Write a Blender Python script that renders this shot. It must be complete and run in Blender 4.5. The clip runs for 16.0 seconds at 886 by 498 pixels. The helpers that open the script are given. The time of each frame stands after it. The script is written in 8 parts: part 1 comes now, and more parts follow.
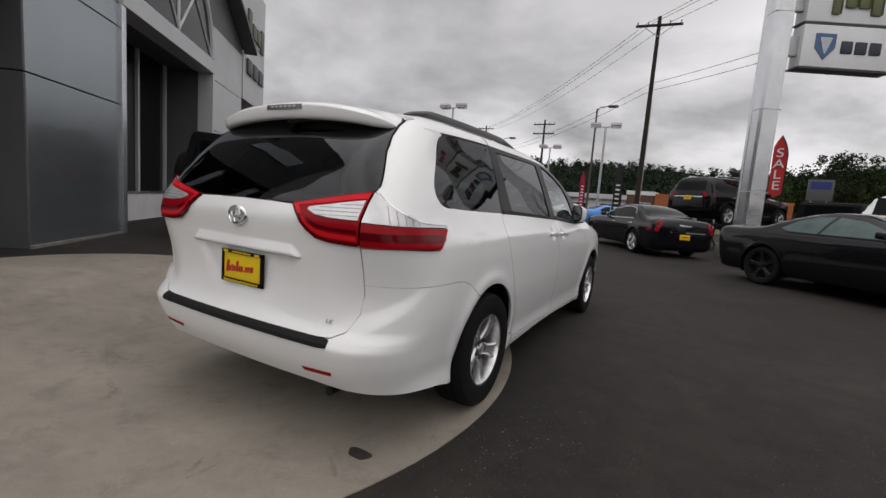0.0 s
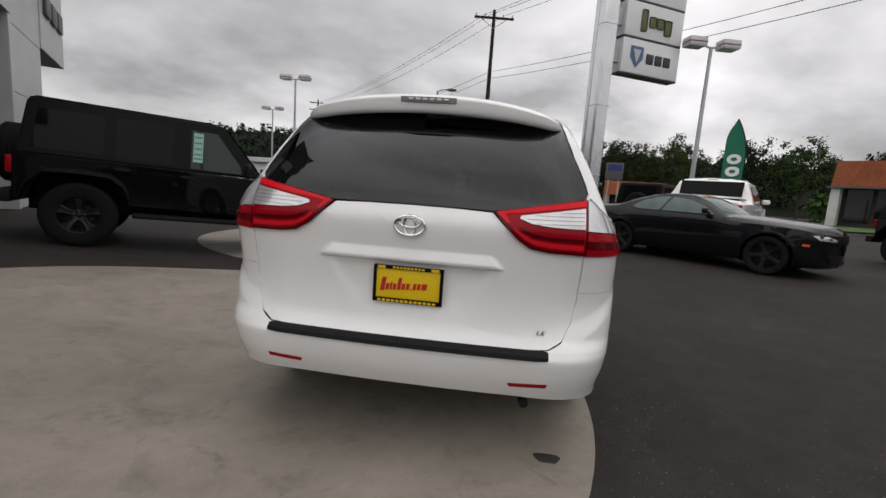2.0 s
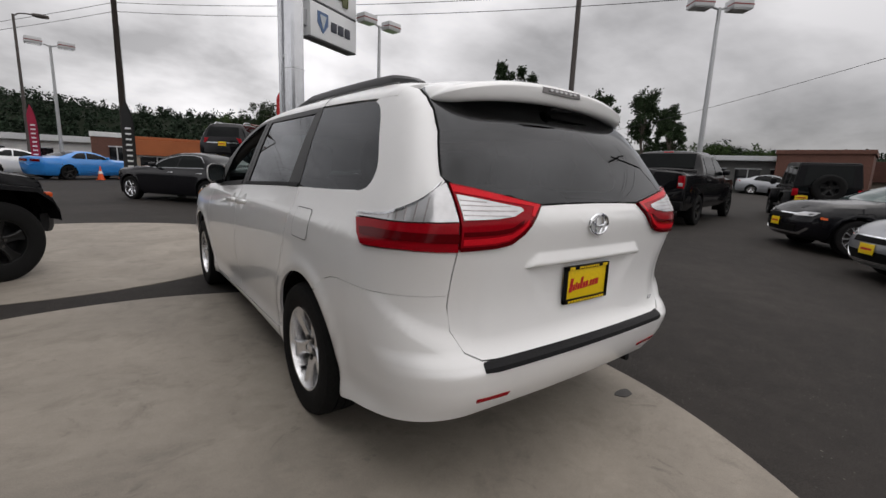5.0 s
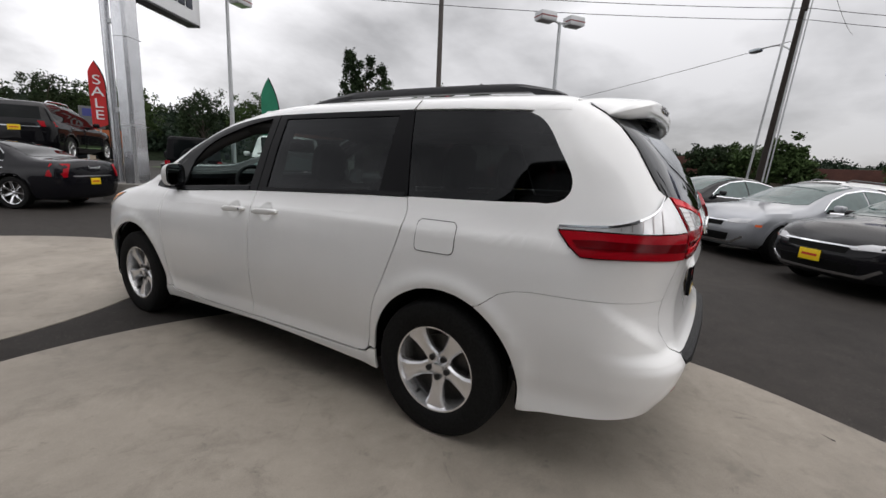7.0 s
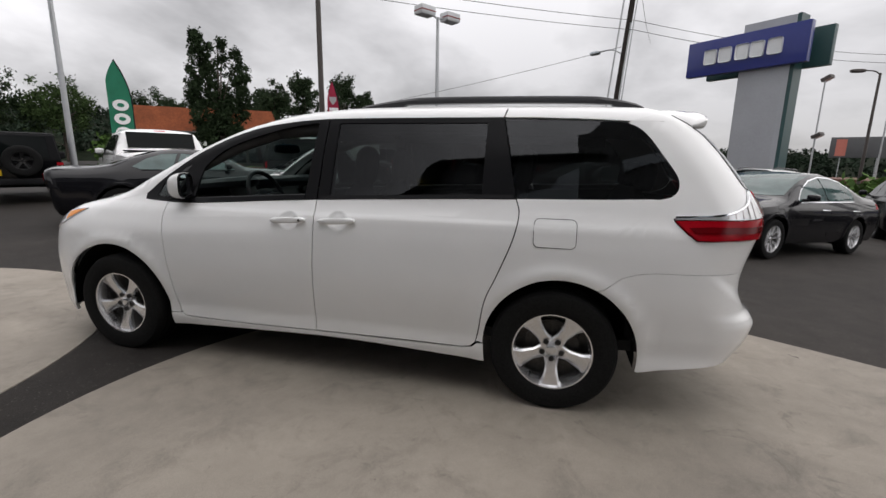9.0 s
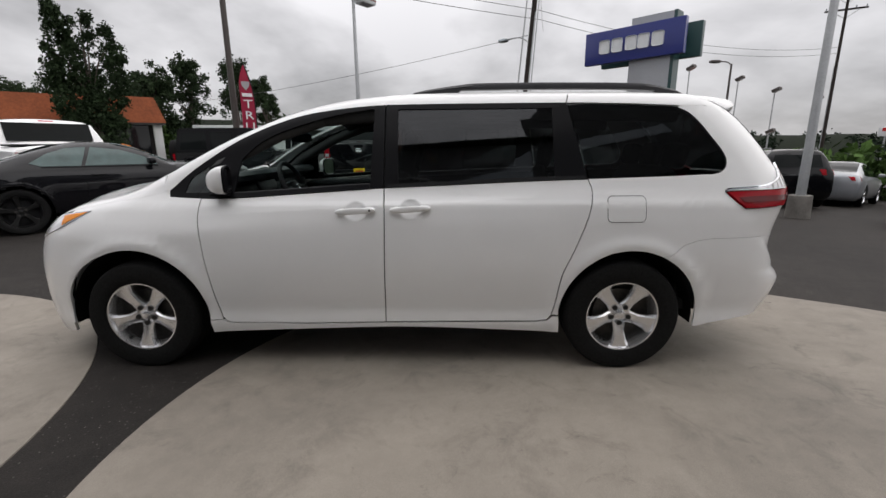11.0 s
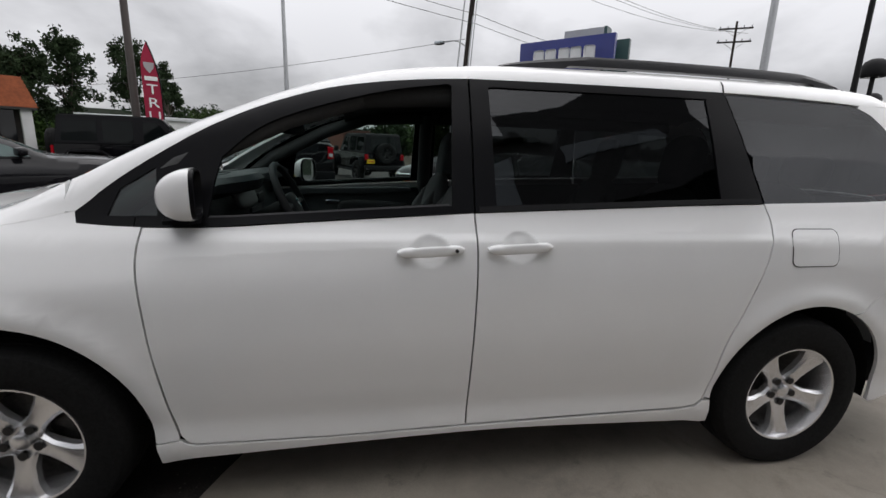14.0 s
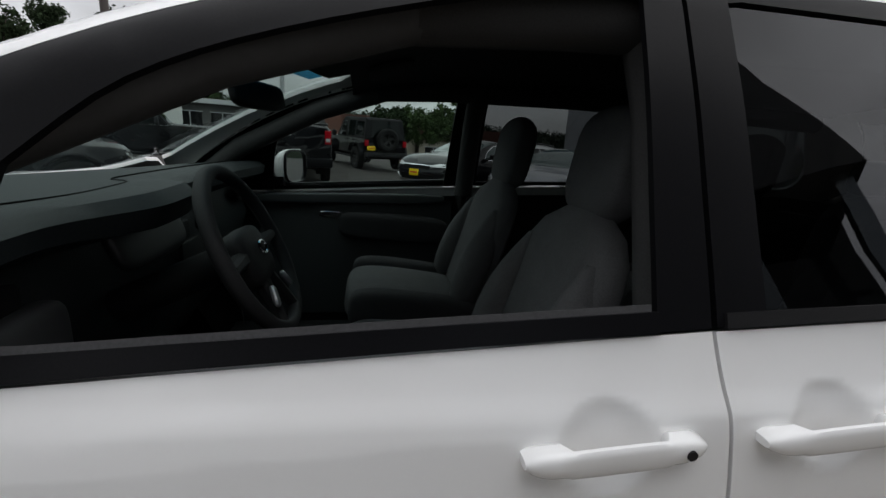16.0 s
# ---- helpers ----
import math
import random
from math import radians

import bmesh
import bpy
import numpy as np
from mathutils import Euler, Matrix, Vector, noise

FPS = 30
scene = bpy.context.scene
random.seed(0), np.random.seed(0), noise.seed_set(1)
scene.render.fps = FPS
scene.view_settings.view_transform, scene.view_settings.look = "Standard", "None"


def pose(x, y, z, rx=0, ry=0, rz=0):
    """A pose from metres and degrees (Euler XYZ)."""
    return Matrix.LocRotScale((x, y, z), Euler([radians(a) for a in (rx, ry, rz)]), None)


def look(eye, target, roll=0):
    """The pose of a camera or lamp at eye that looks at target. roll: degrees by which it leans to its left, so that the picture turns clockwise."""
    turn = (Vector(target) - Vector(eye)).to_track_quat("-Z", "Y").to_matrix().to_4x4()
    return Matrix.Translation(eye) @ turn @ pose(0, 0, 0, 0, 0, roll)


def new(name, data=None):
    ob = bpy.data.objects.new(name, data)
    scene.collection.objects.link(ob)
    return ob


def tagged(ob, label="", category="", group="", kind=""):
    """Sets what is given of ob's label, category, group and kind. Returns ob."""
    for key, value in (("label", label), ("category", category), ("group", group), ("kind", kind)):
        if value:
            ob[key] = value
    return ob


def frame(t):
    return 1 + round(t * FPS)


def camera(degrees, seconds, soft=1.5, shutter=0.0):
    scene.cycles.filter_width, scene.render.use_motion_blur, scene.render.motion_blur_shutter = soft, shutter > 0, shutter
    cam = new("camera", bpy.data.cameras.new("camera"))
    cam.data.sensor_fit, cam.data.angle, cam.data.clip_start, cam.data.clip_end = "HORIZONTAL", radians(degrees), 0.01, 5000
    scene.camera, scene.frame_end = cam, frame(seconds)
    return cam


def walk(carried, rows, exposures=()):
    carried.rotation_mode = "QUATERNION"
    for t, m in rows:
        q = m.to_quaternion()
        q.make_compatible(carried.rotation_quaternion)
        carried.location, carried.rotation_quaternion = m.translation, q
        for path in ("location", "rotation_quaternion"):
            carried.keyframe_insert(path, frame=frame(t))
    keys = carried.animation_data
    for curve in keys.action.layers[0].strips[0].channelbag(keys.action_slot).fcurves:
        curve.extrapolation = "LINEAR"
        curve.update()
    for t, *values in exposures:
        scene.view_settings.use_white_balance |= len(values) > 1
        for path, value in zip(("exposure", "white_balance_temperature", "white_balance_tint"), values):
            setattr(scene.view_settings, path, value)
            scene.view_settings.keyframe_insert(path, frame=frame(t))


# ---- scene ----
# ---------------------------------------------------------------- camera
cam = camera(90.7, 16.0)

PATH = [
    (0, (1.98, -2.458, 1.275), (1.009, -0.725, 1.041), 4.4),
    (0.5, (1.599, -2.617, 1.272), (0.83, -0.784, 1.052), 3.9),
    (1, (1.178, -2.735, 1.293), (0.548, -0.848, 1.086), 4.7),
    (1.5, (0.775, -2.883, 1.292), (0.372, -0.942, 1.03), 4.6),
    (2, (0.381, -2.923, 1.283), (0.14, -0.957, 1.006), 4.1),
    (2.5, (-0.016, -2.926, 1.293), (-0.067, -0.945, 1.022), 4.4),
    (3, (-0.392, -2.877, 1.299), (-0.148, -0.917, 0.988), 4.5),
    (3.5, (-0.763, -2.743, 1.306), (-0.235, -0.836, 1.008), 4.4),
    (4, (-1.144, -2.617, 1.331), (-0.353, -0.802, 1.049), 3.2),
    (4.5, (-1.472, -2.431, 1.321), (-0.448, -0.739, 1.027), 4.5),
    (4.7, (-1.57, -2.335, 1.315), (-0.477, -0.691, 0.996), 3.6),
    (6.8, (-2.608, -1.206, 1.353), (-0.969, -0.123, 0.977), 2.2),
    (7, (-2.687, -1.097, 1.355), (-1.017, -0.061, 0.985), 2.4),
    (7.5, (-2.835, -0.819, 1.363), (-1.079, 0.064, 0.99), 1.5),
    (8, (-3.033, -0.52, 1.383), (-1.207, 0.218, 1.035), 1.4),
    (8.5, (-3.219, -0.235, 1.396), (-1.353, 0.375, 1.018), 1.1),
    (9, (-3.34, 0.053, 1.402), (-1.436, 0.521, 1.004), 0.9),
    (9.5, (-3.49, 0.337, 1.41), (-1.566, 0.664, 0.976), 1.4),
    (10, (-3.566, 0.588, 1.404), (-1.625, 0.806, 0.974), 1.0),
    (12.3, (-3.288, 1.499, 1.383), (-1.35, 1.38, 0.906), 0.2),
    (12.5, (-3.215, 1.549, 1.382), (-1.276, 1.404, 0.915), 0.8),
    (13, (-3.019, 1.687, 1.381), (-1.099, 1.394, 0.904), 0.3),
    (13.5, (-2.75, 1.772, 1.362), (-0.831, 1.425, 0.917), -0.1),
    (14, (-2.458, 1.839, 1.369), (-0.532, 1.516, 0.936), 1.7),
    (14.5, (-2.164, 1.9, 1.375), (-0.244, 1.57, 0.92), 1.4),
    (15, (-1.861, 1.88, 1.38), (0.074, 1.641, 0.931), 1.6),
    (15.3, (-1.708, 1.886, 1.377), (0.224, 1.654, 0.915), 2.3),
    (15.7, (-1.508, 1.917, 1.384), (0.41, 1.588, 0.922), 1.9),
    (16, (-1.382, 1.936, 1.385), (0.528, 1.592, 0.899), 3.5),
]
walk(cam, [(t, look(eye, target, roll)) for t, eye, target, roll in PATH],
     [(0, -.34, 6780, 12), (4.5, -.29, 6780, 12), (7, .06, 6680, 11), (10, .08, 6720, 12), (12.5, .06, 6620, 11), (14.5, .0, 6580, 11), (16, -.04, 6550, 10)])

# ---------------------------------------------------------------- light
world = bpy.data.worlds.new("overcast_sky")
scene.world = world
world.use_nodes = True


def node(tree, kind, **values):
    n = tree.nodes.new(kind)
    for key, value in values.items():
        if key in n.inputs:
            n.inputs[key].default_value = value
        else:
            setattr(n, key, value)
    return n


def build_world():
    t = world.node_tree
    t.nodes.clear()
    link = t.links.new
    coord = node(t, "ShaderNodeTexCoord")
    split = node(t, "ShaderNodeSeparateXYZ")
    link(coord.outputs["Generated"], split.inputs[0])
    # height above the horizon, never below it
    up = node(t, "ShaderNodeMath", operation="MAXIMUM")
    link(split.outputs["Z"], up.inputs[0])
    up.inputs[1].default_value = 0.0
    lift = node(t, "ShaderNodeMath", operation="ADD")
    link(up.outputs[0], lift.inputs[0])
    lift.inputs[1].default_value = 0.38
    # the cloud deck: directions laid out on a flat sheet overhead
    flat = node(t, "ShaderNodeVectorMath", operation="DIVIDE")
    both = node(t, "ShaderNodeCombineXYZ")
    for a in range(3):
        link(lift.outputs[0], both.inputs[a])
    link(coord.outputs["Generated"], flat.inputs[0])
    link(both.outputs[0], flat.inputs[1])
    big = node(t, "ShaderNodeTexNoise", Scale=1.25, Detail=6.0, Roughness=0.52, Distortion=0.15)
    link(flat.outputs[0], big.inputs["Vector"])
    ramp = node(t, "ShaderNodeMapRange")
    link(big.outputs[0], ramp.inputs["Value"])
    ramp.inputs["From Min"].default_value, ramp.inputs["From Max"].default_value = 0.36, 0.64
    ramp.inputs["To Min"].default_value, ramp.inputs["To Max"].default_value = 0.62, 1.85
    # brighter cloud towards the hidden sun
    sunward = node(t, "ShaderNodeVectorMath", operation="DOT_PRODUCT")
    link(coord.outputs["Generated"], sunward.inputs[0])
    sunward.inputs[1].default_value = (0.95, -0.25, 0.2)
    tow = node(t, "ShaderNodeMapRange")
    link(sunward.outputs["Value"], tow.inputs["Value"])
    tow.inputs["From Min"].default_value, tow.inputs["From Max"].default_value = -0.4, 0.95
    tow.inputs["To Min"].default_value, tow.inputs["To Max"].default_value = 0.0, 1.0
    # thin even cloud there: less contrast
    veil = node(t, "ShaderNodeMix", data_type="FLOAT")
    link(tow.outputs[0], veil.inputs[0])
    link(ramp.outputs[0], veil.inputs[2])
    soft = node(t, "ShaderNodeMapRange")
    link(big.outputs[0], soft.inputs["Value"])
    soft.inputs["From Min"].default_value, soft.inputs["From Max"].default_value = 0.38, 0.62
    soft.inputs["To Min"].default_value, soft.inputs["To Max"].default_value = 0.52, 1.08
    link(soft.outputs[0], veil.inputs[3])
    # an overcast sky is three times as bright overhead as at the horizon
    grade = node(t, "ShaderNodeMapRange")
    link(up.outputs[0], grade.inputs["Value"])
    grade.inputs["To Min"].default_value, grade.inputs["To Max"].default_value = 0.56, 1.9
    # a darker bank of cloud low in the north-west
    bank = node(t, "ShaderNodeVectorMath", operation="DOT_PRODUCT")
    link(coord.outputs["Generated"], bank.inputs[0])
    bank.inputs[1].default_value = (-0.34, 0.76, 0.55)
    dim = node(t, "ShaderNodeMapRange", interpolation_type="SMOOTHSTEP")
    link(bank.outputs["Value"], dim.inputs["Value"])
    dim.inputs["From Min"].default_value, dim.inputs["From Max"].default_value = 0.76, 0.97
    dim.inputs["To Min"].default_value, dim.inputs["To Max"].default_value = 1.0, 0.47
    # a bright break between cloud and hills in the north
    north = node(t, "ShaderNodeVectorMath", operation="DOT_PRODUCT")
    link(coord.outputs["Generated"], north.inputs[0])
    north.inputs[1].default_value = (-0.12, 0.99, 0.0)
    gap = node(t, "ShaderNodeMapRange", interpolation_type="SMOOTHSTEP")
    link(north.outputs["Value"], gap.inputs["Value"])
    gap.inputs["From Min"].default_value, gap.inputs["From Max"].default_value = 0.68, 0.99
    gap.inputs["To Min"].default_value, gap.inputs["To Max"].default_value = 0.0, 1.0
    low = node(t, "ShaderNodeMapRange", interpolation_type="SMOOTHSTEP")
    link(up.outputs[0], low.inputs["Value"])
    low.inputs["From Min"].default_value, low.inputs["From Max"].default_value = 0.16, 0.40
    low.inputs["To Min"].default_value, low.inputs["To Max"].default_value = 0.55, 0.0
    both_ways = node(t, "ShaderNodeMath", operation="MULTIPLY_ADD")
    link(gap.outputs[0], both_ways.inputs[0])
    link(low.outputs[0], both_ways.inputs[1])
    both_ways.inputs[2].default_value = 1.0
    lit = node(t, "ShaderNodeMath", operation="MULTIPLY")
    link(veil.outputs[0], lit.inputs[0])
    link(both_ways.outputs[0], lit.inputs[1])
    under = node(t, "ShaderNodeMath", operation="MULTIPLY")
    link(lit.outputs[0], under.inputs[0])
    link(dim.outputs[0], under.inputs[1])
    glow = node(t, "ShaderNodeMath", operation="MULTIPLY")
    link(under.outputs[0], glow.inputs[0])
    link(grade.outputs[0], glow.inputs[1])
    tint = node(t, "ShaderNodeMix", data_type="RGBA", blend_type="MULTIPLY")
    tint.inputs[0].default_value = 1.0
    tint.inputs[6].default_value = (0.97, 0.985, 1.03, 1)
    link(glow.outputs[0], tint.inputs[7])
    cloud = node(t, "ShaderNodeBackground", Strength=SKY)
    link(tint.outputs[2], cloud.inputs["Color"])
    sky = node(t, "ShaderNodeTexSky", sky_type="NISHITA", sun_disc=False,
               sun_elevation=radians(52), sun_rotation=radians(105))
    clear = node(t, "ShaderNodeBackground", Strength=0.05)
    link(sky.outputs[0], clear.inputs["Color"])
    add = node(t, "ShaderNodeMixShader", Fac=0.92)
    link(clear.outputs[0], add.inputs[1])
    link(cloud.outputs[0], add.inputs[2])
    out = node(t, "ShaderNodeOutputWorld")
    link(add.outputs[0], out.inputs[0])


SKY = 0.92
build_world()
sun = new("sun", bpy.data.lights.new("sun", "SUN"))
sun.data.energy, sun.data.angle, sun.data.color = 0.8, radians(110), (1.0, 0.97, 0.93)
sun.matrix_world = look((4, -6, 10), (0, 0, 0))


# ---------------------------------------------------------------- materials
MATS = {}


def mat(name, color, rough=0.5, metal=0.0, coat=0.0, grain=0.0, grain_scale=60.0, stain=0.0, stain_scale=1.5,
        bump=0.0, bump_scale=200.0, alpha=1.0, emit=0.0, transmission=0.0, ior=1.45, spec=0.5, stain_color=None, coat_rough=0.03):
    if name in MATS:
        return MATS[name]
    m = bpy.data.materials.new(name)
    m.use_nodes = True
    t = m.node_tree
    b = t.nodes["Principled BSDF"]
    b.inputs["Base Color"].default_value = (*color, 1)
    b.inputs["Roughness"].default_value = rough
    b.inputs["Metallic"].default_value = metal
    b.inputs["Coat Weight"].default_value = coat
    b.inputs["Coat Roughness"].default_value = coat_rough
    b.inputs["Alpha"].default_value = alpha
    b.inputs["Transmission Weight"].default_value = transmission
    b.inputs["IOR"].default_value = ior
    b.inputs["Specular IOR Level"].default_value = spec
    if emit:
        b.inputs["Emission Color"].default_value = (*color, 1)
        b.inputs["Emission Strength"].default_value = emit
    link = t.links.new
    co = node(t, "ShaderNodeTexCoord")
    if grain or stain:
        last = None
        base = node(t, "ShaderNodeRGB")
        base.outputs[0].default_value = (*color, 1)
        last = base.outputs[0]
        for amount, scale, detail in ((stain, stain_scale, 5.0), (grain, grain_scale, 3.0)):
            if not amount:
                continue
            n = node(t, "ShaderNodeTexNoise", Scale=scale, Detail=detail, Roughness=0.6)
            link(co.outputs["Object"], n.inputs["Vector"])
            r = node(t, "ShaderNodeMapRange")
            link(n.outputs[0], r.inputs["Value"])
            r.inputs["From Min"].default_value, r.inputs["From Max"].default_value = 0.3, 0.7
            r.inputs["To Min"].default_value, r.inputs["To Max"].default_value = 1 - amount, 1 + amount
            mul = node(t, "ShaderNodeMix", data_type="RGBA", blend_type="MULTIPLY")
            mul.inputs[0].default_value = 1.0
            link(last, mul.inputs[6])
            link(r.outputs[0], mul.inputs[7])
            last = mul.outputs[2]
        link(last, b.inputs["Base Color"])
    if bump:
        n = node(t, "ShaderNodeTexNoise", Scale=bump_scale, Detail=4.0)
        link(co.outputs["Object"], n.inputs["Vector"])
        u = node(t, "ShaderNodeBump", Strength=bump, Distance=0.01)
        link(n.outputs[0], u.inputs["Height"])
        link(u.outputs[0], b.inputs["Normal"])
    MATS[name] = m
    return m


def pane(name, tint, f0=0.08, rough=0.0):
    """Thin window glass: tinted see-through with mirror gloss by Fresnel."""
    if name in MATS:
        return MATS[name]
    m = bpy.data.materials.new(name)
    m.use_nodes = True
    t = m.node_tree
    t.nodes.clear()
    # gloss rises towards grazing view, alike from both sides of the thin pane
    lean = node(t, "ShaderNodeLayerWeight", Blend=0.5)
    fifth = node(t, "ShaderNodeMath", operation="POWER")
    t.links.new(lean.outputs["Facing"], fifth.inputs[0])
    fifth.inputs[1].default_value = 5.0
    fres = node(t, "ShaderNodeMapRange")
    t.links.new(fifth.outputs[0], fres.inputs["Value"])
    fres.inputs["To Min"].default_value, fres.inputs["To Max"].default_value = f0, 1.0
    see = node(t, "ShaderNodeBsdfTransparent", Color=(*tint, 1))
    gloss = node(t, "ShaderNodeBsdfGlossy", Color=(0.95, 0.97, 1, 1), Roughness=rough)
    mix = node(t, "ShaderNodeMixShader")
    out = node(t, "ShaderNodeOutputMaterial")
    t.links.new(fres.outputs[0], mix.inputs[0])
    t.links.new(see.outputs[0], mix.inputs[1])
    t.links.new(gloss.outputs[0], mix.inputs[2])
    t.links.new(mix.outputs[0], out.inputs[0])
    MATS[name] = m
    return m


white_paint = mat("white_car_paint", (0.84, 0.84, 0.835), 0.35, coat=1.0, stain=0.015, stain_scale=3.0)
black_trim = mat("black_trim", (0.006, 0.006, 0.007), 0.30, grain=0.2, grain_scale=300, spec=0.13)
satin_black = mat("satin_black_plastic", (0.011, 0.011, 0.012), 0.55, spec=0.2, grain=0.25, grain_scale=400, bump=0.15, bump_scale=900)
gap_dark = mat("seam_shadow_rubber", (0.005, 0.005, 0.005), 0.9, grain=0.2, spec=0.15)
seal_grey = mat("window_seal_grey", (0.065, 0.065, 0.067), 0.6, spec=0.2, grain=0.15, grain_scale=200)
rail_grey = mat("roof_rail_grey", (0.05, 0.05, 0.053), 0.35, grain=0.15, grain_scale=150)
rubber = mat("tyre_rubber", (0.010, 0.010, 0.010), 0.8, spec=0.15, grain=0.3, grain_scale=90, bump=0.2, bump_scale=300)
alloy = mat("silver_alloy", (0.78, 0.78, 0.79), 0.27, metal=0.85, coat=0.4, grain=0.05, grain_scale=120)
black_alloy = mat("black_alloy", (0.012, 0.012, 0.012), 0.35, metal=0.2, coat=0.15, spec=0.3, grain=0.1, grain_scale=120)
lug_dark = mat("dark_lug", (0.03, 0.03, 0.03), 0.4, metal=0.6, grain=0.1)
steel = mat("brake_steel", (0.07, 0.066, 0.062), 0.5, metal=0.7, grain=0.25, grain_scale=60)
chrome = mat("chrome", (0.75, 0.76, 0.78), 0.08, metal=1.0, grain=0.04, grain_scale=40)
red_lens = mat("red_lamp_lens", (0.30, 0.004, 0.010), 0.12, coat=0.04, spec=0.15, grain=0.12, grain_scale=140)
bright_red_lens = mat("bright_red_lens", (0.66, 0.012, 0.022), 0.12, coat=0.04, spec=0.15, grain=0.1, grain_scale=140)
dark_red_lens = mat("dark_red_lens", (0.10, 0.001, 0.003), 0.12, coat=0.05, spec=0.2, grain=0.15, grain_scale=140)
lens_rib = mat("lamp_rib_grey", (0.40, 0.37, 0.37), 0.25, metal=0.5, coat=0.6, grain=0.1)
clear_lens = mat("clear_lamp_lens", (0.60, 0.60, 0.61), 0.16, metal=0.5, coat=0.6, grain=0.06, grain_scale=30, bump=0.15, bump_scale=20)
orange_lens = mat("orange_marker_lens", (0.55, 0.07, 0.010), 0.2, coat=0.2, spec=0.3, grain=0.12, grain_scale=100)
amber_lens = mat("amber_lens", (0.80, 0.25, 0.015), 0.2, coat=0.2, spec=0.3, grain=0.12, grain_scale=100)
privacy_glass = pane("privacy_glass", (0.11, 0.12, 0.12), 0.036)
rear_glass = pane("rear_glass", (0.07, 0.075, 0.077), 0.052)
tint_glass = pane("green_tint_glass", (0.60, 0.72, 0.68), 0.08)
fabric = mat("grey_seat_cloth", (0.11, 0.11, 0.112), 0.9, grain=0.35, grain_scale=500, stain=0.1, stain_scale=12, bump=0.3, bump_scale=900)
bolster_cloth = mat("dark_bolster_cloth", (0.045, 0.045, 0.047), 0.9, grain=0.3, grain_scale=500, stain=0.1, stain_scale=12, bump=0.3, bump_scale=900)
dark_plastic = mat("dark_interior_plastic", (0.027, 0.027, 0.028), 0.6, spec=0.25, grain=0.2, grain_scale=300, bump=0.1, bump_scale=700)
dash_teal = mat("dashboard_vinyl", (0.022, 0.026, 0.028), 0.5, spec=0.25, grain=0.15, grain_scale=400, bump=0.15, bump_scale=800)
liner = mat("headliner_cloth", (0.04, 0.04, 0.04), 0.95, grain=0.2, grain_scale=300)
yellow_plate = mat("yellow_plate", (0.80, 0.55, 0.01), 0.4, grain=0.06, grain_scale=80)
ink_red = mat("red_ink", (0.50, 0.02, 0.02), 0.5, grain=0.1, grain_scale=200)
ink_black = mat("black_ink", (0.015, 0.015, 0.015), 0.5, grain=0.1, grain_scale=200)
ink_white = mat("white_ink", (0.75, 0.75, 0.75), 0.5, grain=0.05, grain_scale=100)
shade_band = pane("blue_shade_band", (0.04, 0.22, 0.36), 0.06)
mirror_glass = mat("mirror_glass", (0.8, 0.82, 0.84), 0.02, metal=1.0)


# ---------------------------------------------------------------- mesh helpers
def thing(name, label, category, m=None, group="", kind=""):
    ob = new(name)
    ob.empty_display_size = 0.2
    if m is not None:
        ob.matrix_basis = m
    return tagged(ob, label, category, group, kind)


def part(name, bm, material, parent=None, label="", smooth=True):
    me = bpy.data.meshes.new(name)
    if isinstance(bm, bpy.types.Mesh):
        me = bm
    else:
        if smooth:
            for f in bm.faces:
                f.smooth = True
        bm.to_mesh(me)
        bm.free()
    if smooth and not me.has_custom_normals:
        me.set_sharp_from_angle(angle=radians(38))
    if not me.materials:
        for m in material if isinstance(material, (list, tuple)) else [material]:
            me.materials.append(m)
    ob = new(name, me)
    ob.parent = parent
    return tagged(ob, label) if label else ob


def box(bm, lo, hi, m=None, bevel=0.0, mi=0):
    """A box between two corners, with rounded edges if wished."""
    c = [(a + b) / 2 for a, b in zip(lo, hi)]
    s = [max(b - a, 1e-4) for a, b in zip(lo, hi)]
    mm = (m or Matrix()) @ Matrix.LocRotScale(c, None, s)
    out = bmesh.ops.create_cube(bm, size=1, matrix=mm)
    faces = {f for v in out["verts"] for f in v.link_faces}
    for f in faces:
        f.material_index = mi
    if bevel:
        edges = list({e for v in out["verts"] for e in v.link_edges})
        r = bmesh.ops.bevel(bm, geom=edges, offset=bevel, segments=2, affect="EDGES", profile=0.6)
        for f in r["faces"]:
            f.material_index = mi
    return bm


def boxed(lo, hi, m=None, bevel=0.0):
    return box(bmesh.new(), lo, hi, m, bevel)


def rod(bm, a, b, r1, r2=None, seg=12, caps=True):
    """A tapered round bar from a to b."""
    a, b = Vector(a), Vector(b)
    d = b - a
    q = d.to_track_quat("Z", "Y").to_matrix().to_4x4()
    m = Matrix.Translation((a + b) / 2) @ q
    bmesh.ops.create_cone(bm, cap_ends=caps, segments=seg, radius1=r1, radius2=r1 if r2 is None else r2, depth=d.length, matrix=m)
    return bm


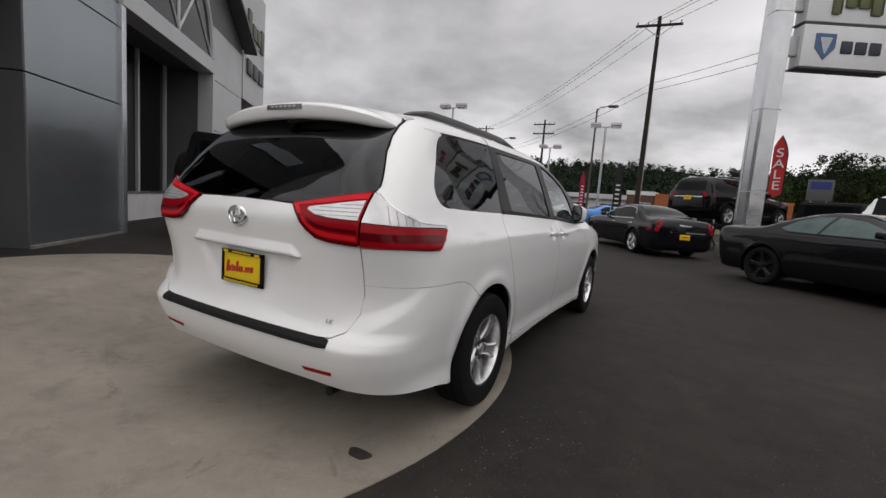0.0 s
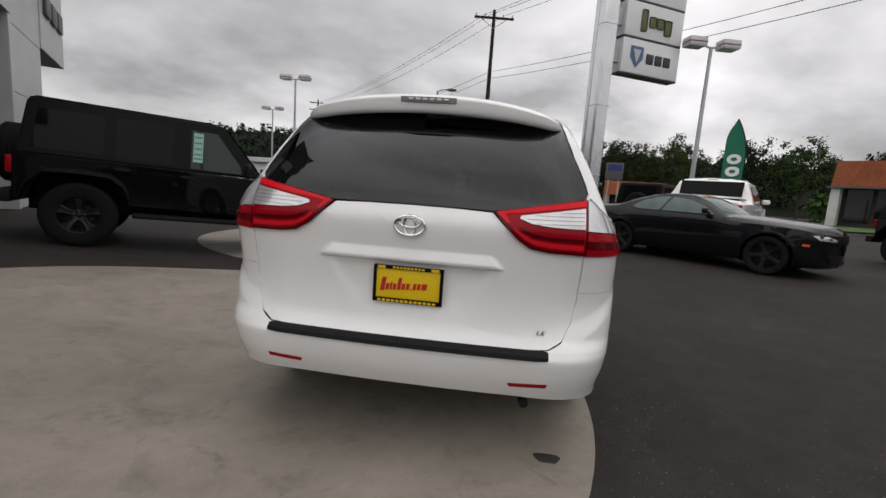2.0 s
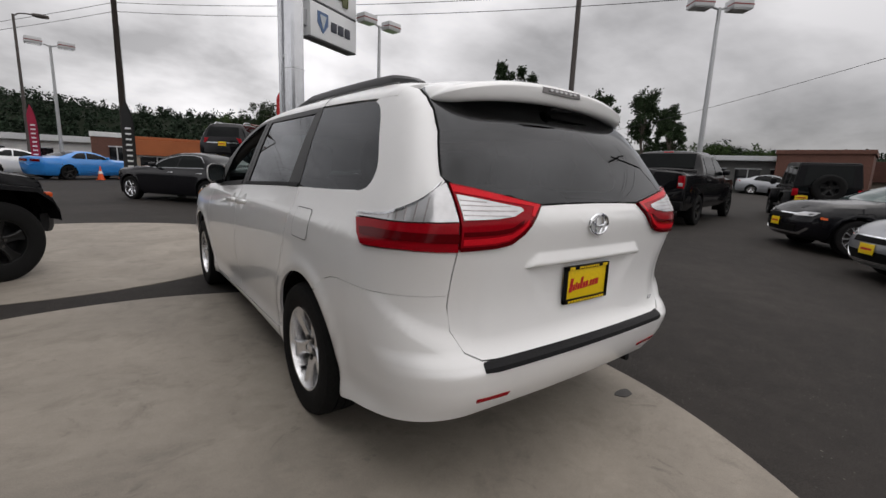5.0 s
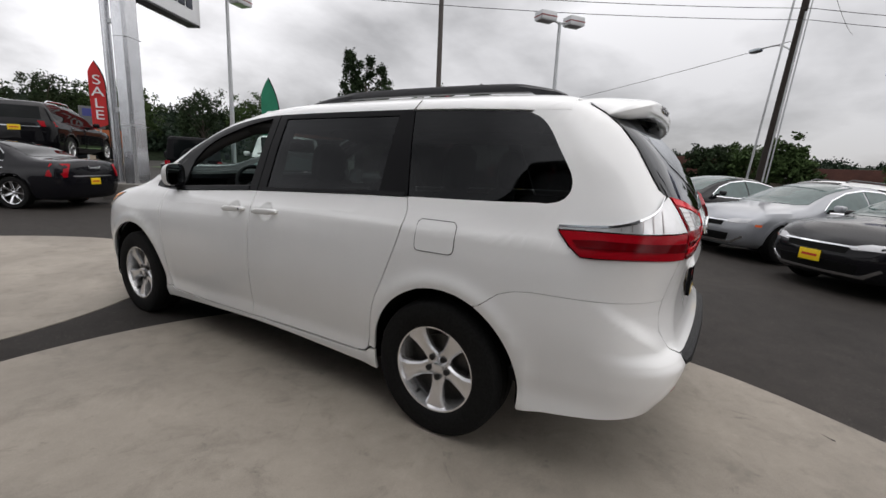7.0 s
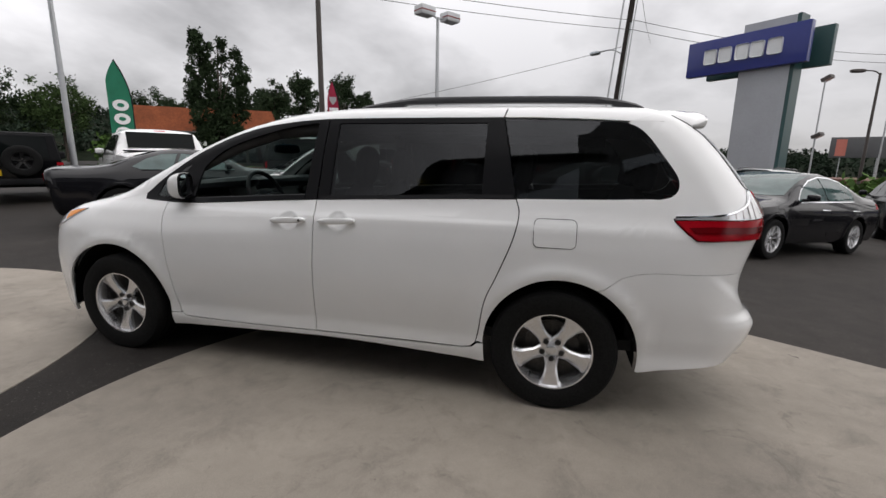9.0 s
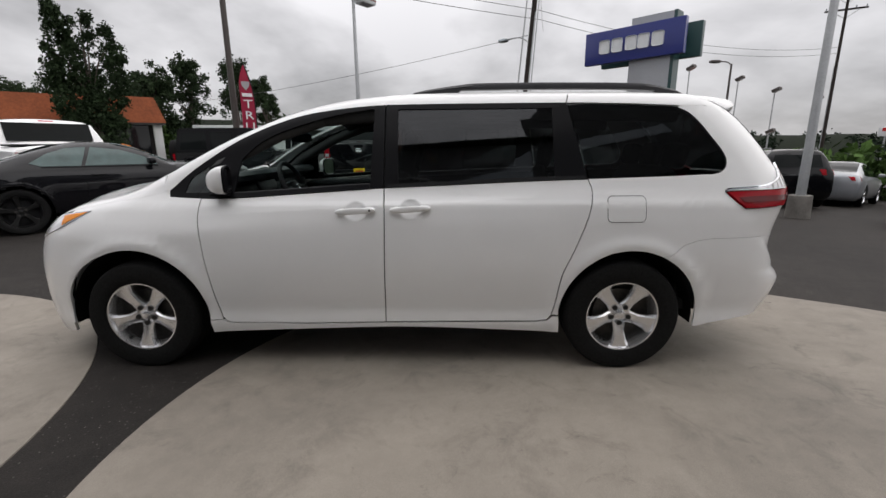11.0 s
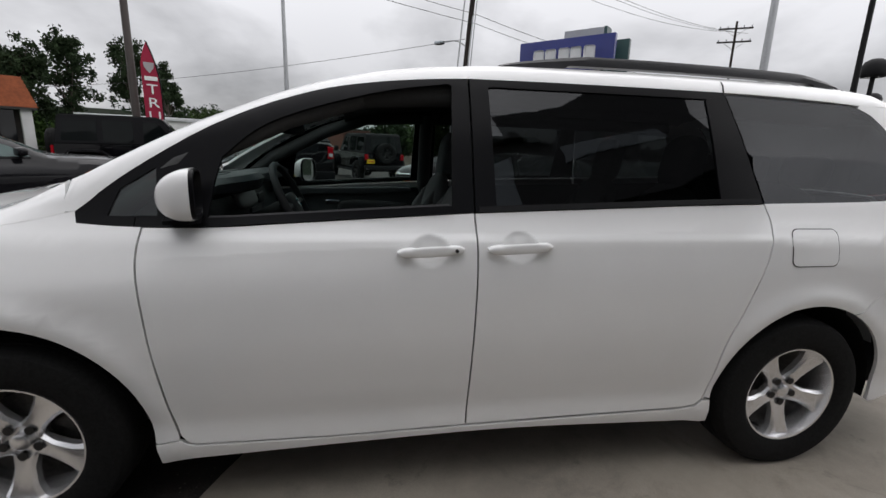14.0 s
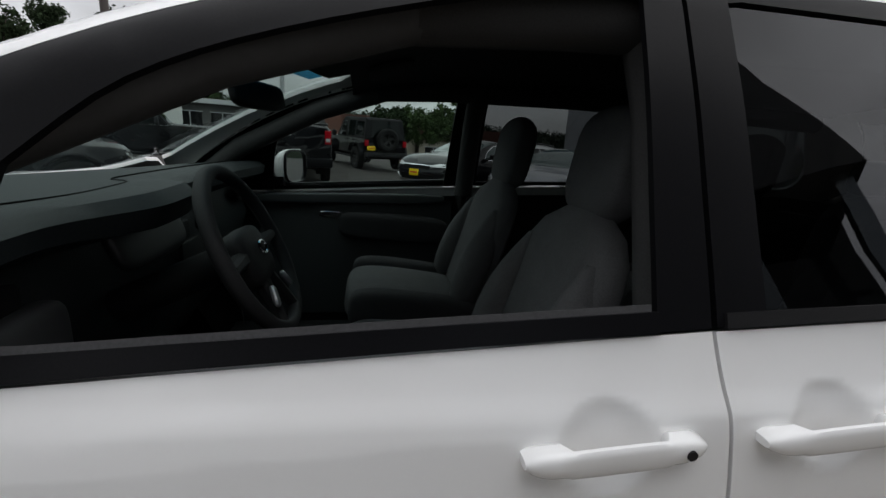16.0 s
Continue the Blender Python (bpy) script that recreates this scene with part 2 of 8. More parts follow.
def tube(bm, points, radius, seg=10):
    """A round bar along a line of points."""
    pts = [Vector(p) for p in points]
    rings = []
    for i, p in enumerate(pts):
        d = (pts[min(i + 1, len(pts) - 1)] - pts[max(i - 1, 0)]).normalized()
        q = d.to_track_quat("Z", "Y").to_matrix()
        r = radius[i] if isinstance(radius, (list, tuple)) else radius
        rings.append([bm.verts.new(p + q @ Vector((math.cos(k * math.tau / seg), math.sin(k * math.tau / seg), 0)) * r) for k in range(seg)])
    for a, b in zip(rings, rings[1:]):
        for k in range(seg):
            bm.faces.new((a[k], a[(k + 1) % seg], b[(k + 1) % seg], b[k]))
    bm.faces.new(rings[0][::-1])
    bm.faces.new(rings[-1])
    return bm


def lathe(bm, profile, seg=40, axis="x"):
    """Turn (along, radius) pairs about an axis."""
    rings = []
    for a, r in profile:
        ring = []
        for k in range(seg):
            c, s = math.cos(k * math.tau / seg) * r, math.sin(k * math.tau / seg) * r
            ring.append(bm.verts.new((a, c, s) if axis == "x" else (c, s, a)))
        rings.append(ring)
    for p, q in zip(rings, rings[1:]):
        for k in range(seg):
            bm.faces.new((p[k], p[(k + 1) % seg], q[(k + 1) % seg], q[k]))
    return bm


def loft(bm, sections, closed=True, caps=True):
    rows = [[bm.verts.new(p) for p in s] for s in sections]
    n = len(rows[0])
    for a, b in zip(rows, rows[1:]):
        for k in range(n if closed else n - 1):
            bm.faces.new((a[k], a[(k + 1) % n], b[(k + 1) % n], b[k]))
    if caps and closed:
        bm.faces.new(rows[0][::-1])
        bm.faces.new(rows[-1])
    return bm


def flat_shape(bm, outline, depth, m, mi=0):
    """An outline in a plane, given thickness along its own z, at pose m."""
    vs = [bm.verts.new(m @ Vector((x, y, 0))) for x, y in outline]
    f = bm.faces.new(vs)
    f.material_index = mi
    r = bmesh.ops.extrude_face_region(bm, geom=[f])
    vec = (m.to_3x3() @ Vector((0, 0, depth)))
    bmesh.ops.translate(bm, vec=vec, verts=[g for g in r["geom"] if isinstance(g, bmesh.types.BMVert)])
    for g in r["geom"]:
        if isinstance(g, bmesh.types.BMFace):
            g.material_index = mi
    bmesh.ops.recalc_face_normals(bm, faces=bm.faces)
    return bm


def spline(pts, n=5):
    """A smooth open line through points."""
    p = [np.array(q, float) for q in pts]
    p = [2 * p[0] - p[1]] + p + [2 * p[-1] - p[-2]]
    out = []
    for i in range(1, len(p) - 2):
        for k in range(n):
            t = k / n
            out.append(tuple(0.5 * (2 * p[i] + (p[i + 1] - p[i - 1]) * t + (2 * p[i - 1] - 5 * p[i] + 4 * p[i + 1] - p[i + 2]) * t * t
                                    + (3 * p[i] - p[i - 1] - 3 * p[i + 1] + p[i + 2]) * t ** 3)))
    return out + [tuple(p[-2])]


def arc(cx, cy, r, a0, a1, n=24):
    return [(cx + r * math.cos(radians(a0 + (a1 - a0) * k / n)), cy + r * math.sin(radians(a0 + (a1 - a0) * k / n))) for k in range(n + 1)]


def round_rect(x0, y0, x1, y1, r, n=5):
    return (arc(x1 - r, y1 - r, r, 0, 90, n) + arc(x0 + r, y1 - r, r, 90, 180, n)
            + arc(x0 + r, y0 + r, r, 180, 270, n) + arc(x1 - r, y0 + r, r, 270, 360, n))


def inset(poly, d):
    """Move a closed outline inwards by d."""
    p = np.array(poly, float)
    keep = [i for i in range(len(p)) if np.hypot(*(p[i] - p[i - 1])) > 1e-5]
    p = p[keep]
    area = 0.5 * np.sum(p[:, 0] * np.roll(p[:, 1], -1) - p[:, 1] * np.roll(p[:, 0], -1))
    s = 1 if area > 0 else -1
    e = np.roll(p, -1, 0) - p
    n = np.stack([-e[:, 1], e[:, 0]], 1) / np.hypot(e[:, 0], e[:, 1])[:, None] * s
    m = n + np.roll(n, 1, 0)
    m /= np.maximum((m * m).sum(1) / 2, 0.5)[:, None]
    return [tuple(q) for q in p + m * d]


def curve(pts):
    """A smooth line through (x, y) knots that never overshoots."""
    k = np.array(pts, float)
    X, Y = k[:, 0], k[:, 1]
    d = np.diff(Y) / np.diff(X)
    m = np.zeros(len(X))
    m[0], m[-1] = d[0], d[-1]
    for i in range(1, len(X) - 1):
        if d[i - 1] * d[i] > 0:
            w1, w2 = 2 * (X[i + 1] - X[i]) + X[i] - X[i - 1], X[i + 1] - X[i] + 2 * (X[i] - X[i - 1])
            m[i] = (w1 + w2) / (w1 / d[i - 1] + w2 / d[i])

    def f(x):
        x = np.clip(np.asarray(x, float), X[0], X[-1])
        i = np.clip(np.searchsorted(X, x) - 1, 0, len(X) - 2)
        h = X[i + 1] - X[i]
        t = (x - X[i]) / h
        return (Y[i] * (1 + 2 * t) * (1 - t) ** 2 + h * m[i] * t * (1 - t) ** 2 + Y[i + 1] * t * t * (3 - 2 * t)
                + h * m[i + 1] * t * t * (t - 1))
    return f


def smax(a, b, k):
    h = np.maximum(k - np.abs(a - b), 0) / k
    return np.maximum(a, b) + h * h * k / 4


class Hull:
    """A car's smooth skin: the meeting of a side, a top, a tail, a nose and a floor, from which panels are cut."""

    def __init__(self, side, top, tail, nose, narrow_up=None, narrow_lo=None, belt=(0.85, 1.2), crown=0.05, floor=None, wheels=(),
                 k_top=0.07, k_tail=0.2, k_nose=0.25, bow=0.28, bow_from=1.6, tail_bow=0.03, nose_bow=0.25, wrap=(-0.45, 3.2), cups=(), crease=None, scoop=0.0):
        none = curve([(-9, 0), (9, 0)])
        self.side, self.top, self.tail, self.nose = curve(side), curve(top), curve(tail), curve(nose)
        self.up = curve(narrow_up) if narrow_up else none
        self.lo = curve(narrow_lo) if narrow_lo else none
        self.belt, self.crown, self.floor, self.wheels, self.cups = belt, crown, floor, wheels, cups
        self.k, self.bow, self.bow_from, self.tail_bow, self.nose_bow = (k_top, k_tail, k_nose), bow, bow_from, tail_bow, nose_bow
        self.wrap, self.crease, self.scoop = wrap, crease, scoop

    def skin(self, x, y, z):
        ax = np.abs(x)
        up = np.clip((z - self.belt[0]) / (self.belt[1] - self.belt[0]), 0, 1)
        up = up * up * (3 - 2 * up)
        w = self.side(z) - up * self.up(y) - (1 - up) * self.lo(y)
        for yw, zw, r in self.wheels:
            d = np.hypot(y - yw, z - zw)
            w = w + 0.012 * np.exp(-((d - r) / 0.045) ** 2)
        for yc, zc, ry, rz, deep in self.cups:
            d = ((y - yc) / ry) ** 2 + ((z - zc) / rz) ** 2
            c = np.clip(1 - d, 0, 1)
            w = w - deep * c * c * (3 - 2 * c)
        if self.crease:
            y0, z0, slope, deep = self.crease
            fade = np.clip((y + 0.4) / 0.5, 0, 1) * np.clip((2.95 - y) / 0.4, 0, 1)
            w = w - deep * fade * (1 - np.exp(-np.maximum(z - z0 - slope * (y0 - y), 0) / 0.035))
        s = ax - w
        t = z - (self.top(y - self.bow * np.maximum(0.38 - ax * ax, 0) * np.clip(y - self.bow_from, 0, 1)) - self.crown * (ax / 0.65) ** 2 + 0.4 * self.crown)
        r = self.tail(z) + self.tail_bow * (ax / 0.75) ** 2 - y
        g = y - (self.nose(z) - self.nose_bow * (ax / 0.85) ** 2)
        f = smax(smax(smax(s, t, self.k[0]), r, self.k[1]), g, self.k[2])
        if self.scoop:
            # the bumper's shoulder: hollow above a ridge that falls round the corner
            a = np.clip((-0.66 - y) / 0.34, 0, 1)
            over = np.clip((z - 0.865 + 0.24 * a ** 1.2) / 0.07, 0, 1)
            f = f + self.scoop * a * over * over * (3 - 2 * over) * np.clip((1.03 - z) / 0.24, 0, 1) * np.clip((ax - 0.60) / 0.12, 0, 1)
        return f if self.floor is None else smax(f, self.floor - z, 0.08)

    def root(self, o, d, far=1.7):
        lo, hi = np.zeros(len(o)), np.full(len(o), far)
        for _ in range(26):
            m = (lo + hi) / 2
            p = o + m[:, None] * d
            ins = self.skin(p[:, 0], p[:, 1], p[:, 2]) < 0
            lo, hi = np.where(ins, m, lo), np.where(ins, hi, m)
        return o + lo[:, None] * d

    def normal(self, p):
        e = 1e-3
        g = []
        for a in range(3):
            q, r = p.copy(), p.copy()
            q[:, a] += e
            r[:, a] -= e
            g.append(self.skin(*q.T) - self.skin(*r.T))
        g = np.stack(g, 1)
        return g / np.maximum(np.linalg.norm(g, axis=1), 1e-9)[:, None]

    def at(self, how, a, b):
        """Points of the skin: 'left'/'right' by (y, z), wrapped round nose and tail; 'rear' by (x, z); 'top' by (x, y)."""
        a, b = np.asarray(a, float), np.asarray(b, float)
        o0 = 0 * a
        if how in ("left", "right"):
            s = -1 if how == "left" else 1
            y0, y1 = self.wrap
            turn = np.maximum(y0 - a, 0) / 0.9 + np.maximum(a - y1, 0) / 0.9
            sign = np.where(a > y1, 1, -1)
            o = np.stack([o0, np.clip(a, y0, y1), b], 1)
            d = np.stack([s * np.cos(turn), sign * np.sin(turn), o0], 1)
        elif how == "rear":
            o, d = np.stack([a, o0 + self.wrap[0] + 0.2, b], 1), np.stack([o0, o0 - 1, o0], 1)
        elif how == "front":
            o, d = np.stack([a, o0 + self.wrap[1] - 0.3, b], 1), np.stack([o0, o0 + 1, o0], 1)
        else:
            o, d = np.stack([a, b, o0 + 0.55], 1), np.stack([o0, o0, o0 + 1], 1)
        return self.root(o, d)

    def panel(self, name, outline, how, material, parent, label="", off=0.0, step=0.06, lip=0.018, extra=(), dent=None):
        """A sheet of the skin within an outline, with a turned-in edge."""
        p = np.array(outline, float)
        keep = [i for i in range(len(p)) if np.hypot(*(p[i] - p[i - 1])) > 1e-4]
        p = p[keep]
        bm = bmesh.new()
        bm.faces.new([bm.verts.new((u, v, 0)) for u, v in p])
        bm.normal_update()
        bmesh.ops.triangulate(bm, faces=bm.faces[:], quad_method="BEAUTY", ngon_method="EAR_CLIP")
        lines = [(a, k * step) for a in (0, 1) for k in range(math.ceil(p[:, a].min() / step), math.ceil(p[:, a].max() / step))]
        for a, v in list(lines) + list(extra):
            co, no = [0, 0, 0], [0, 0, 0]
            co[a], no[a] = v, 1
            bmesh.ops.bisect_plane(bm, geom=bm.verts[:] + bm.edges[:] + bm.faces[:], dist=1e-5, plane_co=co, plane_no=no)
        bm.normal_update()
        turned = [f for f in bm.faces if f.normal.z < 0]
        if turned:
            bmesh.ops.reverse_faces(bm, faces=turned)
        bm.verts.ensure_lookup_table()
        bm.verts.index_update()
        ab = np.array([v.co[:2] for v in bm.verts])
        q = self.at(how, ab[:, 0], ab[:, 1])
        n = self.normal(q)
        q = q + n * off
        if dent is not None:
            q = dent(ab, q)
        for v, c in zip(bm.verts, q):
            v.co = c
        bm.normal_update()
        flip = sum(f.normal.dot(Vector(n[f.verts[0].index])) * f.calc_area() for f in bm.faces) < 0
        if flip:
            bmesh.ops.reverse_faces(bm, faces=bm.faces[:])
        given = {v: Vector(n[v.index]) for v in bm.verts}
        surface = set(bm.faces)
        if lip:
            rim = [e for e in bm.edges if len(e.link_faces) == 1]
            made = {}
            for e in rim:
                f = e.link_faces[0]
                loop = next(l for l in f.loops if l.edge == e)
                a, b = loop.vert, loop.link_loop_next.vert
                for v in (a, b):
                    if v not in made:
                        inward = given[v] * lip
                        made[v] = (bm.verts.new(v.co), bm.verts.new(v.co - inward))
                bm.faces.new((made[b][0], made[a][0], made[a][1], made[b][1]))
        bm.normal_update()
        me = bpy.data.meshes.new(name)
        bm.verts.index_update()
        bm.faces.index_update()
        normals = []
        smooth_part = dent is None
        for f in bm.faces:
            f.smooth = True
            for v in f.verts:
                normals.append(tuple(given[v]) if f in surface else tuple(f.normal))
        bm.to_mesh(me)
        bm.free()
        if smooth_part:
            me.normals_split_custom_set(normals)
        return part(name, me, material, parent, label)

    def whole(self, name, material, parent, ys, turns=36, label="", arches=(), low=None):
        """The full skin as one mesh of rings, with the wheel openings left out."""
        verts, faces = [], []
        for y in ys:
            t = np.linspace(0, math.tau, turns, endpoint=False) - math.pi / 2
            zc = 0.5 * (self.floor + min(float(self.top(y)), 1.05)) if low is None else low
            o = np.stack([0 * t, 0 * t + y, 0 * t + zc], 1)
            d = np.stack([np.cos(t), 0 * t, np.sin(t)], 1)
            verts.append(self.root(o, d))
        v = np.concatenate(verts)
        for i in range(len(ys) - 1):
            for k in range(turns):
                q = (i * turns + k, i * turns + (k + 1) % turns, (i + 1) * turns + (k + 1) % turns, (i + 1) * turns + k)
                c = v[list(q)].mean(0)
                if any(math.hypot(c[1] - yw, c[2] - zw) < r and abs(c[0]) > 0.4 for yw, zw, r in arches):
                    continue
                faces.append(q)
        me = bpy.data.meshes.new(name)
        me.from_pydata([tuple(c) for c in v], [], faces)
        bm = bmesh.new()
        bm.from_mesh(me)
        bmesh.ops.remove_doubles(bm, verts=bm.verts[:], dist=0.0005)
        bmesh.ops.recalc_face_normals(bm, faces=bm.faces[:])
        bpy.data.meshes.remove(me)
        return part(name, bm, material, parent, label)


# ---------------------------------------------------------------- wheels
def wheel(parent, m, radius=0.355, rim=0.222, width=0.235, rim_mat=None, style="five", seg=48, name="wheel"):
    """A wheel whose outer face looks along +x of pose m."""
    w = new(name)
    w.parent = parent
    w.matrix_basis = m
    h = width / 2
    k = radius - rim
    bm = bmesh.new()
    prof = [(-h * 0.80, rim * 0.97), (-h * 0.95, rim + k * 0.12), (-h, rim + k * 0.45), (-h * 0.93, rim + k * 0.85), (-h * 0.74, radius - 0.004)]
    for a, b in ((-0.5, -0.45), (-0.08, -0.03), (0.35, 0.4)):
        prof += [(h * (a - 0.02), radius), (h * a, radius - 0.009), (h * b, radius - 0.009), (h * (b + 0.02), radius)]
    prof += [(h * 0.74, radius - 0.004), (h * 0.93, rim + k * 0.85), (h * 0.99, rim + k * 0.62), (h * 0.985, rim + k * 0.58), (h, rim + k * 0.45),
             (h * 0.95, rim + k * 0.12), (h * 0.86, rim * 0.99), (h * 0.80, rim * 0.97)]
    part("tyre", lathe(bm, prof, seg), rubber, w)
    rm = rim_mat or alloy
    bm = bmesh.new()
    lathe(bm, [(h * 0.82, rim * 1.015), (h * 0.90, rim * 1.0), (h * 0.88, rim * 0.965), (h * 0.70, rim * 0.94), (h * 0.3, rim * 0.90), (-h * 0.8, rim * 0.94), (-h * 0.8, rim)], seg)
    face = h * 0.62
    n = {"five": 5, "ten": 10, "five_twin": 5, "seven": 7}[style]
    for s in range(n):
        a0 = math.tau * s / n + math.pi / 2
        wide = {"five": (0.044, 0.033, 0.044, 0.069), "ten": (0.018, 0.014, 0.014, 0.022), "five_twin": (0.03, 0.026, 0.03, 0.05),
                "seven": (0.026, 0.022, 0.024, 0.036)}[style]
        secs = []
        for r, hw, dx in zip((rim * 0.20, rim * 0.45, rim * 0.74, rim * 0.955), wide, (-0.012, 0.0, 0.012, 0.016)):
            hw *= rim / 0.228
            ring = []
            for du, dz in ((-1, -0.035), (-1, -0.010), (-0.72, 0.0), (-0.3, -0.004 if style == "five" else 0), (0.3, -0.004 if style == "five" else 0), (0.72, 0.0), (1, -0.010), (1, -0.035)):
                u = du * hw
                ring.append((face + dx + dz, r * math.cos(a0) - u * math.sin(a0), r * math.sin(a0) + u * math.cos(a0)))
            secs.append(ring)
        loft(bm, secs)
    lathe(bm, [(face - 0.04, rim * 0.31), (face - 0.014, rim * 0.30), (face - 0.010, rim * 0.26), (face - 0.018, rim * 0.18), (face - 0.018, 0.001)], 30)
    bmesh.ops.recalc_face_normals(bm, faces=bm.faces[:])
    part("rim", bm, rm, w)
    bm = bmesh.new()
    lathe(bm, [(face - 0.018, rim * 0.145), (face - 0.002, rim * 0.14), (face + 0.003, rim * 0.11), (face + 0.003, 0.001)], 24)
    bmesh.ops.recalc_face_normals(bm, faces=bm.faces[:])
    part("hub_cap", bm, rm, w)
    for s in range(5):
        a = math.tau * s / 5 + math.pi / 2
        bm = bmesh.new()
        c = rim * 0.25
        rod(bm, (face - 0.03, c * math.cos(a), c * math.sin(a)), (face - 0.004, c * math.cos(a), c * math.sin(a)), 0.0165 * rim / 0.228, seg=10)
        part("lug_nut", bm, lug_dark if rm is alloy else steel, w)
    bm = bmesh.new()
    lathe(bm, [(-0.01, rim * 0.70), (0.012, rim * 0.70), (0.012, rim * 0.30), (0.03, rim * 0.28), (0.03, 0.001)], 32)
    lathe(bm, [(-0.02, rim * 0.93), (-0.02, 0.001)], 32)
    bmesh.ops.recalc_face_normals(bm, faces=bm.faces[:])
    part("brake_disc", bm, satin_black if rm is black_alloy else steel, w)
    if style == "five":
        bm = bmesh.new()
        v, c = math.tau * 1.5 / 5 + math.pi / 2, rim * 0.88
        rod(bm, (h * 0.45, c * math.cos(v), c * math.sin(v)), (h * 0.72, c * 0.97 * math.cos(v), c * 0.97 * math.sin(v)), 0.007, 0.005, 8)
        part("valve_stem", bm, satin_black, w)
    return w


def outline_bars(parent, where, rows, material, name="lettering", depth=0.0015):
    """Plain bars in the place of writing. rows: x0, y0, x1, y1 in the plane of the pose."""
    for x0, y0, x1, y1 in rows:
        part(name, boxed((x0, y0, 0), (x1, y1, depth), where), material, parent, smooth=False)


# ---------------------------------------------------------------- ground
def ground_z(x, y):
    """The lot is level round the van and falls gently away behind it."""
    s = 0.35 * x - 0.94 * y - 2.2
    rise = 0.016 * min(max(x - 1.0, 0.0), 30.0) * min(max((y + 2.0) / 3.0, 0.0), 1.0)
    # an apron climbs to the showroom's foot
    u = min(max((3.6 - (x + 6.3) * 0.79 - (y - 1.3) * 0.61) / 3.6, 0.0), 1.0)
    return rise + 0.27 * u * u * (3 - 2 * u) + 0.004 * min(max(y, 0.0), 40.0) - 0.052 * min(max(s, 0.0), 60.0)


def textured(name, build):
    m = bpy.data.materials.new(name)
    m.use_nodes = True
    build(m.node_tree, m.node_tree.nodes["Principled BSDF"], m.node_tree.links.new)
    MATS[name] = m
    return m


def noise_node(t, link, scale, detail=4.0, rough=0.55, distort=0.0):
    co = node(t, "ShaderNodeTexCoord")
    n = node(t, "ShaderNodeTexNoise", Scale=scale, Detail=detail, Roughness=rough, Distortion=distort)
    link(co.outputs["Object"], n.inputs["Vector"])
    return n.outputs[0]


def ramp_node(t, link, value, a, b, lo, hi):
    r = node(t, "ShaderNodeMapRange")
    link(value, r.inputs["Value"])
    for key, v in (("From Min", a), ("From Max", b), ("To Min", lo), ("To Max", hi)):
        r.inputs[key].default_value = v
    return r.outputs[0]


def times(t, link, a, b):
    n = node(t, "ShaderNodeMath", operation="MULTIPLY")
    link(a, n.inputs[0])
    link(b, n.inputs[1])
    return n.outputs[0]


def asphalt_nodes(t, b, link):
    patch = ramp_node(t, link, noise_node(t, link, 0.35, 5, 0.6, 0.6), 0.3, 0.7, 0.70, 1.30)
    wear = ramp_node(t, link, noise_node(t, link, 4.5, 6, 0.7), 0.3, 0.7, 0.74, 1.26)
    grit = ramp_node(t, link, noise_node(t, link, 170.0, 2, 0.6), 0.35, 0.65, 0.72, 1.28)
    # pale stones that show here and there
    co = node(t, "ShaderNodeTexCoord")
    vor = node(t, "ShaderNodeTexVoronoi", Scale=38.0)
    link(co.outputs["Object"], vor.inputs["Vector"])
    dot = ramp_node(t, link, vor.outputs["Distance"], 0.08, 0.20, 1.0, 0.0)
    where = ramp_node(t, link, noise_node(t, link, 1.1, 4, 0.7), 0.42, 0.64, 0.12, 1.0)
    pick = node(t, "ShaderNodeSeparateColor")
    link(vor.outputs["Color"], pick.inputs[0])
    some = ramp_node(t, link, pick.outputs[0], 0.35, 0.80, 0.0, 1.0)
    stones = times(t, link, times(t, link, dot, where), some)
    tone = times(t, link, times(t, link, patch, wear), grit)
    mix = node(t, "ShaderNodeMix", data_type="RGBA", blend_type="MULTIPLY")
    mix.inputs[0].default_value = 1.0
    mix.inputs[6].default_value = (0.0245, 0.0212, 0.0188, 1)
    link(tone, mix.inputs[7])
    over = node(t, "ShaderNodeMix", data_type="RGBA")
    link(stones, over.inputs[0])
    link(mix.outputs[2], over.inputs[6])
    over.inputs[7].default_value = (0.19, 0.175, 0.158, 1)
    link(over.outputs[2], b.inputs["Base Color"])
    b.inputs["Roughness"].default_value = 0.82
    b.inputs["Specular IOR Level"].default_value = 0.22
    u = node(t, "ShaderNodeBump", Strength=0.5, Distance=0.006)
    link(noise_node(t, link, 120.0, 3, 0.6), u.inputs["Height"])
    link(u.outputs[0], b.inputs["Normal"])


